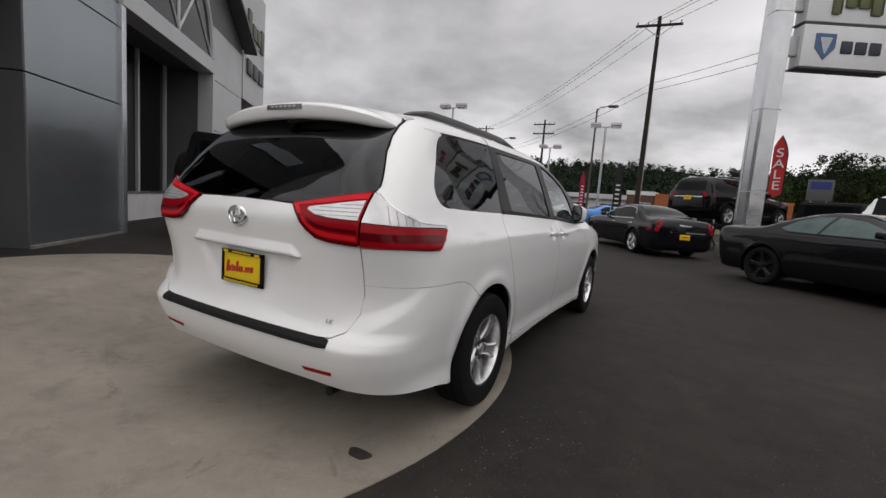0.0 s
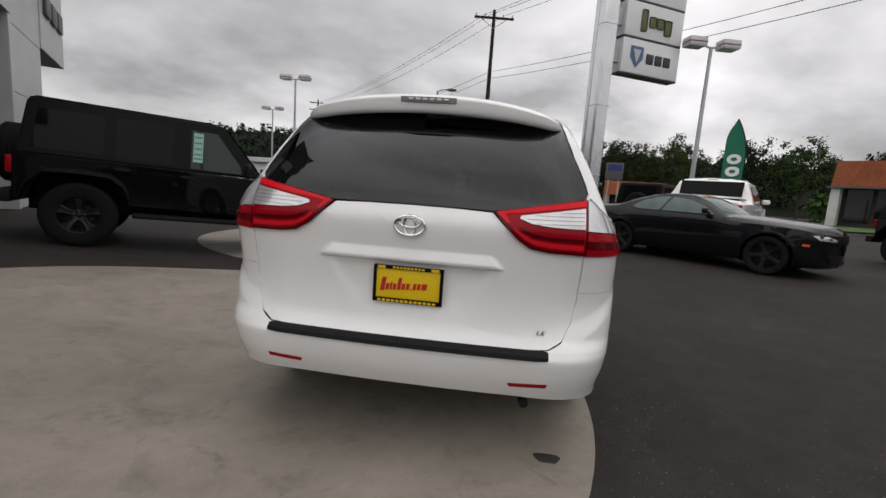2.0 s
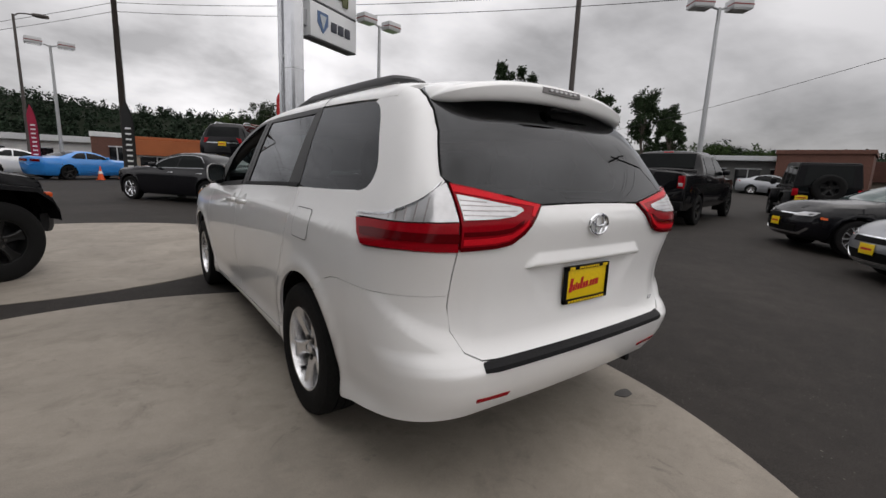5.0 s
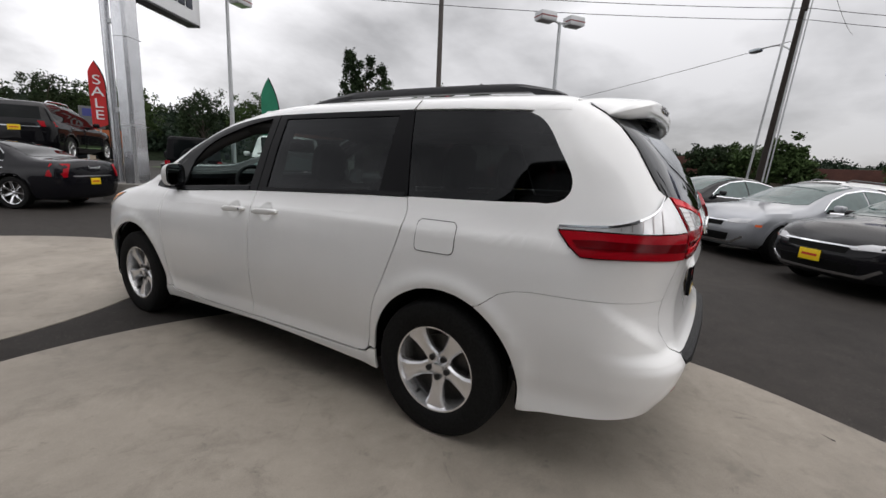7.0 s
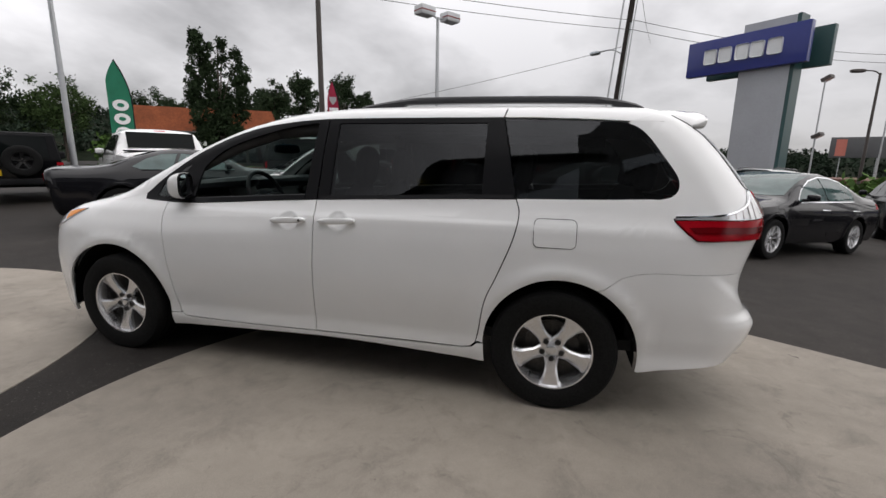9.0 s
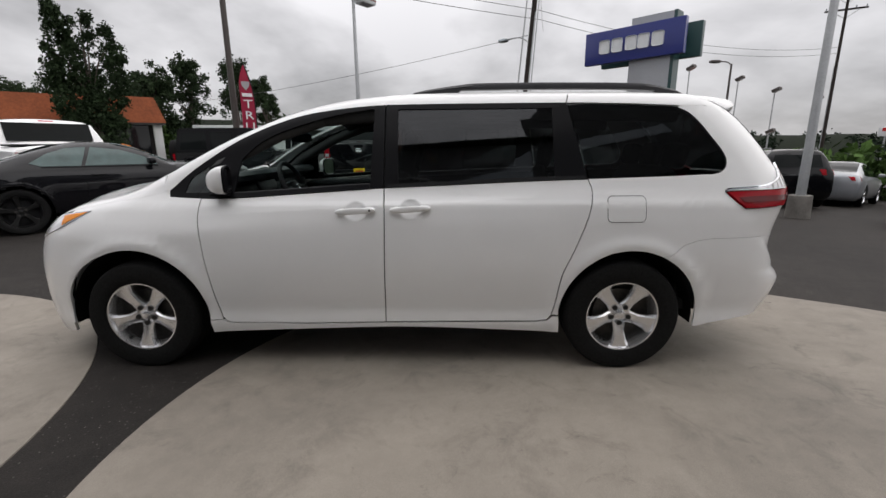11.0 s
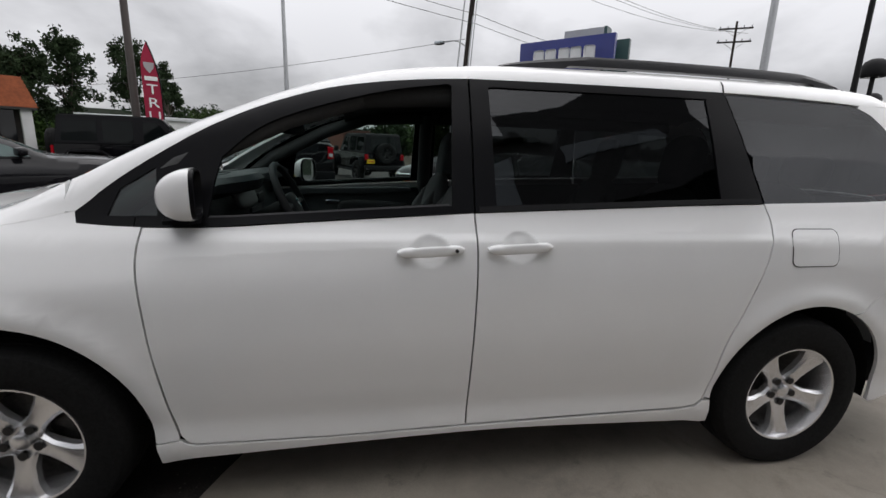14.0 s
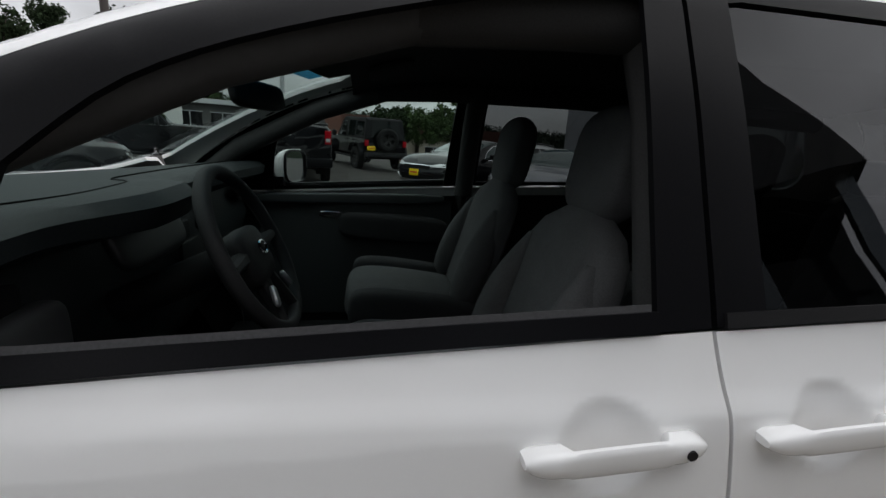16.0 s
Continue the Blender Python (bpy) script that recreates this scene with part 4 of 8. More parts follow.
    roof = left_edge + [(left_edge[-1][0], 2.838), (wind[0][0], 2.838)] + wind + arcw + [(-x, y) for x, y in wind[::-1]] + [(-wind[0][0], 2.838), (-left_edge[-1][0], 2.838)] + [(-x, y) for x, y in left_edge[::-1]] \
        + [(x, -.54 + .04 * (x / .6) ** 2) for x in np.linspace(.6, -.6, 9)]
    H.panel("roof", roof, "top", white_paint, van, off=.0005)
    H.panel("windscreen", wind + arcw + [(-x, y) for x, y in wind[::-1]] + lowa, "top", tint_glass, van, "green tinted windscreen", off=-.004, lip=0)
    H.panel("windscreen_header", [(x * .98, y - .10) for x, y in arcw] + [(x * .98, y + .10) for x, y in arcw[::-1]], "top", liner, van, off=-.022, lip=0)
    H.panel("shade_band", [(x * .97, y + .07) for x, y in arcw] + [(x * .97, y + .17) for x, y in arcw[::-1]], "top", shade_band, van, "blue shade band along the windscreen top", off=-.009, lip=0)
    fy = np.linspace(2.83, 3.80, 14)
    fe = H.at("left", fy, fender_top(fy))
    ny = np.linspace(3.86, U_MID, 10)
    ne = H.at("left", ny, fender_top(ny))
    hood = [(x, y) for x, y in fe[:, :2]] + [(x, y) for x, y in ne[:, :2]] + [(-x, y) for x, y in ne[::-1, :2]] + [(-x, y) for x, y in fe[::-1, :2]] + [(x, y + .01) for x, y in lowa]
    H.panel("bonnet", hood, "top", white_paint, van, off=.0005)
    # spoiler over the rear glass
    bm = bmesh.new()
    secs = []
    for q in np.linspace(-90, 90, 60):
        x = .65 * math.sin(radians(q))
        e = min(1, abs(x) / .65)
        c = .068 * (x / .65) ** 2
        back = .10 * e ** 5
        t = .026 * e ** 4
        secs.append([(x, -.49, 1.738 - c), (x, -.60, 1.738 - c), (x, -.72 + back * .4, 1.732 - c - t), (x, -.80 + back * .8, 1.724 - c - t), (x, -.835 + back, 1.708 - c - t), (x, -.838 + back, 1.690 - c),
                     (x, -.828 + back, 1.648 - c * .8), (x, -.80 + back, 1.634 - c * .8), (x, -.74 + back * .6, 1.640 - c * .8), (x, -.685 + back * .3, 1.652 - c * .8), (x, -.60, 1.68 - c), (x, -.49, 1.70 - c)])
        if e > .84:
            # the ends round off into the roof
            r = math.sqrt(max(.003, 1 - ((e - .84) / .16) ** 2))
            secs[-1] = [(px, -.62 + (py + .62) * (.35 + .65 * r), 1.672 - c + (pz - 1.672 + c) * r) for px, py, pz in secs[-1]]
    secs = [[(px, py if py > -.60 else -.60 + (py + .60) * .80, pz) for px, py, pz in sec] for sec in secs]
    loft(bm, [[tuple(p) for p in spline(sec, 4)] for sec in secs])
    bmesh.ops.recalc_face_normals(bm, faces=bm.faces[:])
    sp = part("spoiler", bm, white_paint, van)
    bm = bmesh.new()
    loft(bm, [[(x, -.788 + .006 * (x / .13) ** 2, 1.676), (x, -.800 + .006 * (x / .13) ** 2, 1.680), (x, -.798 + .006 * (x / .13) ** 2, 1.704), (x, -.780, 1.708), (x, -.75, 1.70), (x, -.75, 1.68)] for x in np.linspace(-.135, .135, 12)])
    bmesh.ops.recalc_face_normals(bm, faces=bm.faces[:])
    stop = part("third_brake_lamp", bm, mat("smoked_lens", (0.10, 0.09, 0.09), 0.2, coat=0.8, grain=0.2, grain_scale=200), sp, "smoked grey brake lamp")
    for k in range(6):
        bm = boxed((-.095 + k * .034, -.803, 1.687), (-.073 + k * .034, -.79, 1.698), bevel=.002)
        part("lamp_cell", bm, clear_lens, None).parent = sp
    # wiper parked up under the spoiler
    bm = bmesh.new()
    rod(bm, (0, -.722, 1.655), (0, -.742, 1.612), .030, .024, 14)
    wip = part("rear_wiper", bm, satin_black, van, "black wiper tucked under the spoiler")
    bm = bmesh.new()
    tube(bm, [(0, -.745, 1.622), (.16, -.742, 1.630), (.38, -.728, 1.626)], [.011, .008, .006], 6)
    part("wiper_arm", bm, satin_black, wip)
    # plate, frame and its writing as bars
    plate = part("number_plate", boxed((-.15, -1.022, .762), (.15, -1.014, .912), bevel=.004), yellow_plate, van, "yellow dealer plate in a black frame")
    bm = bmesh.new()
    for lo, hi in (((-.16, -1.030, .905), (.16, -1.012, .922)), ((-.16, -1.030, .752), (.16, -1.012, .772)), ((-.16, -1.030, .752), (-.146, -1.012, .922)), ((.146, -1.030, .752), (.16, -1.012, .922))):
        box(bm, lo, hi, bevel=.003)
    part("plate_frame", bm, black_trim, plate)
    face = pose(0, -1.0225, .837, 90, 0, 0)
    outline_bars(plate, pose(0, -1.0305, .837, 90, 0, 0), [(-.135 + k * .021, -.0815, -.121 + k * .021, -.071) for k in range(13)] + [(-.07 + k * .0165, .072, -.059 + k * .0165, .081) for k in range(9)]
                 + [(-.14, .070, -.105, .083), (.105, .070, .14, .083)], yellow_plate, "frame_lettering")
    bm = bmesh.new()
    # the word as plain slanted bars
    script = face @ pose(0, 0, .001, 0, 0, 4) @ Matrix(((1, .22, 0, 0), (0, 1, 0, 0), (0, 0, 1, 0), (0, 0, 0, 1)))
    for x, w, y0, y1 in ((-.124, .020, -.026, .036), (-.100, .015, -.022, .006), (-.080, .009, -.022, .012), (-.066, .014, -.022, .006), (-.047, .016, -.022, .032),
                         (-.026, .015, -.022, .006), (-.006, .015, -.022, .006), (.014, .007, -.022, -.015), (.026, .014, -.022, .006), (.045, .015, -.022, .006), (.065, .024, -.022, .006)):
        box(bm, (x, y0, 0), (x + w, y1, .0012), script)
    part("plate_lettering", bm, ink_red, plate)
    # maker's oval badge, as three plain rings
    badge = new("badge")
    badge.parent = van
    for cx, cz, rx, rz in ((0, 0, .066, .043), (0, .0, .026, .040), (0, .014, .047, .022)):
        bm = bmesh.new()
        pts = [(cx + rx * math.cos(a), -1.056 - .004 * (1 - abs(math.cos(a))), 1.110 + cz + rz * math.sin(a)) for a in np.linspace(0, math.tau, 40)]
        tube(bm, pts, .0065 if cz == 0 and rx > .05 else .005, 8)
        part("badge_ring", bm, chrome, badge)
    m = pose(.585, -1.007, .668, 90, 0, 2)
    le = bpy.data.curves.new("trim_letters", "FONT")
    le.body, le.size, le.extrude, le.shear = "LE", .034, .002, .25
    ob = new("trim_letters_source", le)
    me = bpy.data.meshes.new_from_object(ob.evaluated_get(bpy.context.evaluated_depsgraph_get()))
    bpy.data.objects.remove(ob)
    me.transform(m @ pose(0, 0, .004) @ Matrix.Diagonal((1.15, .8, 1, 1)))
    me.materials.clear()
    part("trim_letters", me, chrome, van, smooth=False)
    # door handles with their end caps, mirrors
    for s, side in ((-1, "left"), (1, "right")):
        for y0, y1, za, zb in ((1.749, 1.512, 1.019, 1.031), (1.422, 1.182, 1.028, 1.040)):
            bm = bmesh.new()
            secs = []
            n = 26
            p = H.at(side, np.linspace(y0, y1, n), np.linspace(za, zb, n))
            base = max(abs(p[0, 0]), abs(p[-1, 0]), float(np.abs(p[:3, 0]).mean()))
            for k in range(n):
                t = k / (n - 1)
                f = min(1.0, min(t, 1 - t) / .14)
                z = za + (zb - za) * t
                h = .0165 * math.sqrt(max(.12, 1 - (1 - f) ** 2)) + .002 * math.sin(math.pi * t)
                stand = .022 + .010 * math.sqrt(f)
                thick = .014 if .22 < t < .78 else .034
                xc, yy = base + stand - thick / 2, p[k, 1]
                secs.append([(s * (xc + thick / 2 * np.sign(math.cos(q)) * abs(math.cos(q)) ** .7), yy, z + h * np.sign(math.sin(q)) * abs(math.sin(q)) ** .7) for q in np.linspace(0, math.tau, 14, endpoint=False)])
            loft(bm, secs)
            bmesh.ops.recalc_face_normals(bm, faces=bm.faces[:])
            hd = part("door_handle", bm, white_paint, van)
            if y0 > 1.6:
                bm = bmesh.new()
                rod(bm, (s * (base + .012), 1.541, 1.0295), (s * (base + .0335), 1.541, 1.0295), .0068, seg=14)
                part("keyhole", bm, satin_black, hd)
        # door mirror
        bm = bmesh.new()
        secs = []
        for k, t in enumerate(np.linspace(0, 1, 12)):
            y = 2.405 + .105 * t
            r = math.sqrt(max(0.0, 1 - (t ** 2.2) * .92))
            ring = []
            for a in np.linspace(0, math.tau, 20, endpoint=False):
                ca, sa = math.cos(a), math.sin(a)
                ring.append((s * (.932 + .078 * r * np.sign(ca) * abs(ca) ** .6), y, 1.212 + .085 * r * np.sign(sa) * abs(sa) ** .6 - .01 * t))
            secs.append(ring)
        loft(bm, secs)
        bmesh.ops.recalc_face_normals(bm, faces=bm.faces[:])
        set_back = -.12 if s > 0 else 0.0

        def turn_in(b):
            bmesh.ops.rotate(b, verts=b.verts[:], cent=(s * .937, 2.44, 1.21), matrix=Matrix.Rotation(radians(10 if s < 0 else -35), 3, "Z"))
            bmesh.ops.translate(b, verts=b.verts[:], vec=(0, set_back, 0))
        turn_in(bm)
        mir = part("door_mirror", bm, white_paint, van)
        bm = bmesh.new()
        ring = lambda y, k: [(s * (.932 + .074 * k * np.sign(math.cos(a)) * abs(math.cos(a)) ** .6), y, 1.212 + .081 * k * np.sign(math.sin(a)) * abs(math.sin(a)) ** .6) for a in np.linspace(0, math.tau, 20, endpoint=False)]  # noqa: E731
        loft(bm, [ring(2.420, 1.0), ring(2.393, 1.0), ring(2.391, .93), ring(2.405, .90)], caps=False)
        bmesh.ops.recalc_face_normals(bm, faces=bm.faces[:])
        turn_in(bm)
        part("mirror_rim", bm, black_trim, mir)
        bm = bmesh.new()
        bm.faces.new([bm.verts.new(p) for p in ring(2.4035, .905)])
        turn_in(bm)
        part("mirror_glass", bm, mirror_glass, mir)
        bm = bmesh.new()
        loft(bm, [[(s * .84, 2.53, 1.115), (s * .84, 2.41, 1.120), (s * .84, 2.41, 1.165), (s * .84, 2.53, 1.16)], [(s * .91, 2.50, 1.112), (s * .91, 2.40, 1.114), (s * .91, 2.40, 1.145), (s * .91, 2.50, 1.14)], [(s * .97, 2.49, 1.118), (s * .97, 2.41, 1.118), (s * .97, 2.41, 1.135), (s * .97, 2.49, 1.13)]])
        bmesh.ops.translate(bm, verts=bm.verts[:], vec=(0, set_back * .6, 0))
        bmesh.ops.recalc_face_normals(bm, faces=bm.faces[:])
        part("mirror_foot", bm, black_trim, mir)
        # roof rail
        ys = np.linspace(-.42, 1.30, 40)
        top = H.at("top", np.full(40, s * .53), ys)[:, 2]
        bm = bmesh.new()
        secs = []
        for k, y in enumerate(ys):
            t = (y + .42) / 1.72
            lift = .046 * min(1, t / .14) ** .7 * min(1, (1 - t) / .22) ** .8
            low = .012 if .10 < t < .83 else -.012
            low = min(low, lift - .012)
            z = float(top[k])
            x = s * (.535 + .012 * math.sin(math.pi * t))
            secs.append([(x - .017, y, z + max(low, -.012)), (x + .017, y, z + max(low, -.012) - .003), (x + .020, y, z + lift * .8), (x + .011, y, z + lift + .006), (x - .011, y, z + lift + .006), (x - .020, y, z + lift * .8)])
        loft(bm, secs)
        bmesh.ops.recalc_face_normals(bm, faces=bm.faces[:])
        part("roof_rail", bm, rail_grey, van, "dark grey roof rail")
        # wheels and wells
        for (y, z), R in ((HF, .450), (HR, .432)):
            wheel(van, pose(s * .862, y, z, 0, 0, 0 if s > 0 else 180) @ pose(0, 0, 0, 34 if y > 1 else 37))
            bm = bmesh.new()
            secs = [[(s * x, y + R * math.cos(a), .357 + R * math.sin(a)) for a in np.linspace(-.12, math.pi + .12, 24)] for x in (.55, .94)]
            loft(bm, secs, closed=False)
            loft(bm, [[(s * .55, y + r * math.cos(a), .357 + r * math.sin(a)) for a in np.linspace(-.12, math.pi + .12, 24)] for r in (.05, R)], closed=False)
            part("wheel_well", bm, gap_dark, van)
    # underbody
    bm = bmesh.new()
    box(bm, (-.60, -.62, .27), (.60, 3.58, .40))
    box(bm, (-.90, .46, .25), (.90, 2.55, .34))
    box(bm, (-.74, 3.48, .25), (.74, 3.60, .40))
    part("underbody", bm, gap_dark, van)
    bm = bmesh.new()
    tube(bm, [(.55, -.5, .29), (.56, -.8, .305), (.57, -.95, .31)], .022, 14)
    part("exhaust_pipe", bm, satin_black, van)
    build_cabin(van, H, roof_edge=xe)
    return van


def cushion(bm, w, d, h, m, puff=0.03, n=8):
    """A soft block: width along x, depth y, height z, bulging on all sides."""
    r = bmesh.ops.create_cube(bm, size=1, matrix=Matrix())
    vs = r["verts"]
    edges = list({e for v in vs for e in v.link_edges})
    bmesh.ops.subdivide_edges(bm, edges=edges, cuts=n, use_grid_fill=True)
    done = {v for v in bm.verts if v.tag}
    for v in bm.verts:
        if v.tag:
            continue
        p = v.co * 2
        q = Vector([np.sign(c) * abs(c) for c in p])
        k = 4.5
        nrm = (abs(q.x) ** k + abs(q.y) ** k + abs(q.z) ** k) ** (1 / k)
        mx = max(abs(q.x), abs(q.y), abs(q.z))
        q = q * (mx / nrm) if nrm else q
        bulge = 1 + puff * (1 - q.x ** 2) * (1 - q.y ** 2)
        v.co = m @ Vector((q.x * w / 2, q.y * d / 2, q.z * h / 2 * bulge))
        v.tag = True
    return bm


def build_cabin(van, H, roof_edge):
    # floor, headliner
    part("cabin_floor", boxed((-.84, -.85, .36), (.84, 3.1, .42)), dark_plastic, van)
    ys = np.linspace(-.45, 2.02, 24)
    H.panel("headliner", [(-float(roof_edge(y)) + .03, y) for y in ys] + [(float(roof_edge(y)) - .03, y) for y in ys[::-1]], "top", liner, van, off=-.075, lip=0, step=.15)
    part("firewall", boxed((-.78, 2.98, .40), (.78, 3.03, 1.02)), dark_plastic, van)
    part("load_bulkhead", boxed((-.78, -.45, .42), (.78, -.40, 1.10)), dark_plastic, van)
    # dashboard: a high swept shelf with a driver hood and a centre stack
    bm = bmesh.new()
    secs = []
    for x in np.linspace(-.80, .80, 40):
        hood = math.exp(-((x + .37) / .20) ** 4)
        stack = .05 * math.exp(-((x + .02) / .2) ** 4)
        bow = .10 * (x / .8) ** 2
        hy = .12 * hood
        secs.append([(x, 3.22 - 3.6 * bow, 1.180), (x, 2.80 - bow, 1.216), (x, 2.54 - bow * .6 - hy, 1.238 + hood * .016), (x, 2.475 - bow * .4 - hy, 1.236 + hood * .018), (x, 2.45 - bow * .4 - hy, 1.218 + hood * .012),
                     (x, 2.455 - bow * .4 - hy * .9, 1.185), (x, 2.54 - stack, 1.13), (x, 2.50 - stack, 1.00), (x, 2.58 - stack * .5, .75), (x, 2.70, .55), (x, 3.1 - 3 * bow, .55)])
    loft(bm, secs)
    bmesh.ops.recalc_face_normals(bm, faces=bm.faces[:])
    dash = part("dashboard", bm, dash_teal, van, "dark teal-grey dashboard")
    # sewn line along the pad
    bm = bmesh.new()
    tube(bm, [(x, 2.60 - .06 * (x / .8) ** 2 - .12 * math.exp(-((x + .37) / .20) ** 4), 1.2345 + .013 * math.exp(-((x + .37) / .20) ** 4)) for x in np.linspace(-.76, .76, 40)], .0025, 5)
    part("pad_seam", bm, gap_dark, dash)
    for x in (-.68, -.12, .08, .68):
        bm = bmesh.new()
        cushion(bm, .13, .02, .055, pose(x, 2.49 - (.05 if abs(x) < .3 else 0), 1.10))
        part("air_vent", bm, satin_black, dash)
    part("radio_screen", boxed((-.10, 2.440, .96), (.10, 2.452, 1.06), bevel=.004), ink_black, dash)
    bm = bmesh.new()
    cushion(bm, .24, .05, .16, pose(-.66, 2.47, 1.00, 0, 0, 6))
    part("dash_trim_panel", bm, mat("grey_trim", (0.05, 0.05, 0.053), 0.45, grain=0.1), dash, "satin grey trim panel")
    bm = bmesh.new()
    cushion(bm, .30, .03, .12, pose(-.37, 2.40, 1.155, -20, 0, 0))
    part("gauge_binnacle", bm, ink_black, dash)
    # steering wheel
    c = pose(-.37, 2.185, 1.118, 65, 0, 0)
    sw = new("steering_wheel")
    sw.parent = van
    bm = bmesh.new()
    tube(bm, [c @ Vector((.188 * math.cos(a), .188 * math.sin(a), 0)) for a in np.linspace(0, math.tau, 48)], .0165, 10)
    part("wheel_rim", bm, dark_plastic, sw)
    bm = bmesh.new()
    cushion(bm, .17, .13, .06, c @ pose(0, -.01, -.02), .2)
    part("airbag_pad", bm, dark_plastic, sw)
    for a, r in ((0, .17), (180, .17), (250, .18), (290, .18)):
        bm = bmesh.new()
        d = Vector((math.cos(radians(a)), math.sin(radians(a)), 0))
        tube(bm, [c @ (d * .05 + Vector((0, 0, -.015))), c @ (d * r)], [.022, .012], 8)
        part("spoke", bm, dark_plastic, sw)
    for a in (238, 302):
        bm = bmesh.new()
        cushion(bm, .02, .05, .012, c @ pose(.12 * math.cos(radians(a)), .12 * math.sin(radians(a)), .012, 0, 0, a - 90), .1, 3)
        part("spoke_trim", bm, mat("satin_silver_trim", (0.45, 0.46, 0.47), 0.3, metal=0.7, grain=0.05), sw)
    bm = bmesh.new()
    tube(bm, [c @ Vector((0, 0, -.04)), c @ Vector((0, 0, -.32))], .04, 12)
    part("column", bm, dark_plastic, sw)
    bm = bmesh.new()
    tube(bm, [c @ Vector((.022 * math.cos(a), .015 * math.sin(a), .02)) for a in np.linspace(0, math.tau, 20)], .003, 6)
    part("pad_badge", bm, chrome, sw)
    # seats: two in front, two behind, a bench at the back
    for sx, sy, kind in ((-.37, 1.66, "front_seat"), (.37, 1.66, "front_seat"), (-.37, .55, "middle_seat"), (.37, .55, "middle_seat")):
        seat = new(kind)
        seat.parent = van
        bm = bmesh.new()
        cushion(bm, .44, .52, .15, pose(sx, sy + .10, .725, 7, 0, 0), .25)
        part("cushion", bm, fabric, seat)
        for s in (-1, 1):
            bm = bmesh.new()
            cushion(bm, .10, .50, .15, pose(sx + s * .225, sy + .09, .745, 7, 0, 0), .1)
            part("side_bolster", bm, bolster_cloth, seat)
        # shell: wide at the shoulders, rounded at the top
        bm = bmesh.new()
        secs = []
        for t in np.linspace(0, 1, 12):
            z = .70 + .54 * t
            yc = sy - .115 - .155 * t
            w = (.215 + .02 * math.sin(math.pi * t)) * (1 if t < .72 else math.sqrt(max(.12, 1 - ((t - .72) / .30) ** 2)))
            d = .055 * (1 if t < .8 else math.sqrt(max(.2, 1 - ((t - .8) / .22) ** 2)))
            secs.append([(sx + w * np.sign(math.cos(q)) * abs(math.cos(q)) ** .6, yc + d * np.sign(math.sin(q)) * abs(math.sin(q)) ** .6, z) for q in np.linspace(0, math.tau, 24, endpoint=False)])
        loft(bm, secs)
        bmesh.ops.recalc_face_normals(bm, faces=bm.faces[:])
        part("backrest", bm, fabric, seat)
        for s in (-1, 1):
            bm = bmesh.new()
            secs = []
            for t in np.linspace(0, 1, 10):
                r = math.sin(math.pi * min(.5, .10 + .9 * min(t, 1 - t))) * .052
                secs.append([(sx + s * (.205 - .03 * t * t) + r * math.cos(q), sy - .06 - .150 * t + 1.35 * r * math.sin(q), .72 + .42 * t) for q in np.linspace(0, math.tau, 14, endpoint=False)])
            loft(bm, secs)
            bmesh.ops.recalc_face_normals(bm, faces=bm.faces[:])
            part("back_bolster", bm, fabric, seat)
        bm = bmesh.new()
        cushion(bm, .26, .10, .235, pose(sx, sy - .305, 1.345, 10, 0, 0), .25)
        part("headrest", bm, fabric, seat)
        for s in (-1, 1):
            bm = bmesh.new()
            rod(bm, (sx + s * .06, sy - .27, 1.17), (sx + s * .06, sy - .295, 1.30), .006, seg=8)
            part("headrest_post", bm, chrome, seat)
        part("seat_base", boxed((sx - .2, sy - .1, .42), (sx + .2, sy + .3, .65), bevel=.02), dark_plastic, seat)
    bm = bmesh.new()
    cushion(bm, 1.1, .12, .60, pose(0, -.40, .95, 14, 0, 0))
    part("rear_bench_back", bm, fabric, van)
    for sx in (-.38, 0, .38):
        bm = bmesh.new()
        cushion(bm, .25, .09, .17, pose(sx, -.50, 1.32, 10, 0, 0))
        part("bench_headrest", bm, fabric, van)
    part("centre_console", boxed((-.12, 1.2, .42), (.12, 2.3, .66), bevel=.02), dark_plastic, van)
    # inside mirror and visors, passenger door card
    bm = bmesh.new()
    cushion(bm, .25, .035, .075, pose(.02, 2.25, 1.475, -12, 0, -20))
    mir = part("inside_mirror", bm, satin_black, van)
    bm = bmesh.new()
    tube(bm, [(.02, 2.26, 1.49), (.02, 2.29, 1.53)], .012, 8)
    part("mirror_stem", bm, satin_black, mir)
    for s in (-1, 1):
        bm = bmesh.new()
        cushion(bm, .34, .16, .02, pose(s * .33, 1.86, 1.615, -18, 0, 0))
        part("sun_visor", bm, liner, van)
        # door card with an armrest and pull
        part("door_card", boxed((min(s * .868, s * .880), 1.50, .45), (max(s * .868, s * .880), 2.46, 1.075), bevel=.004), mat("grey_door_vinyl", (0.06, 0.064, 0.066), 0.6, grain=0.1, grain_scale=300), van)
        bm = bmesh.new()
        cushion(bm, .075, .56, .13, pose(s * .835, 1.80, .93, 3, 0, 0), .1)
        part("door_armrest", bm, bolster_cloth, van)
        bm = bmesh.new()
        cushion(bm, .04, .95, .05, pose(s * .845, 2.02, 1.072, -1.5, 0, 0))
        part("door_top_roll", bm, mat("grey_door_vinyl", (0.06, 0.064, 0.066), 0.6, grain=0.1, grain_scale=300), van)
        bm = bmesh.new()
        cushion(bm, .02, .11, .035, pose(s * .868, 2.12, .985, 0, 0, 0))
        part("inner_door_pull", bm, chrome, van)
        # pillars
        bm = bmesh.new()
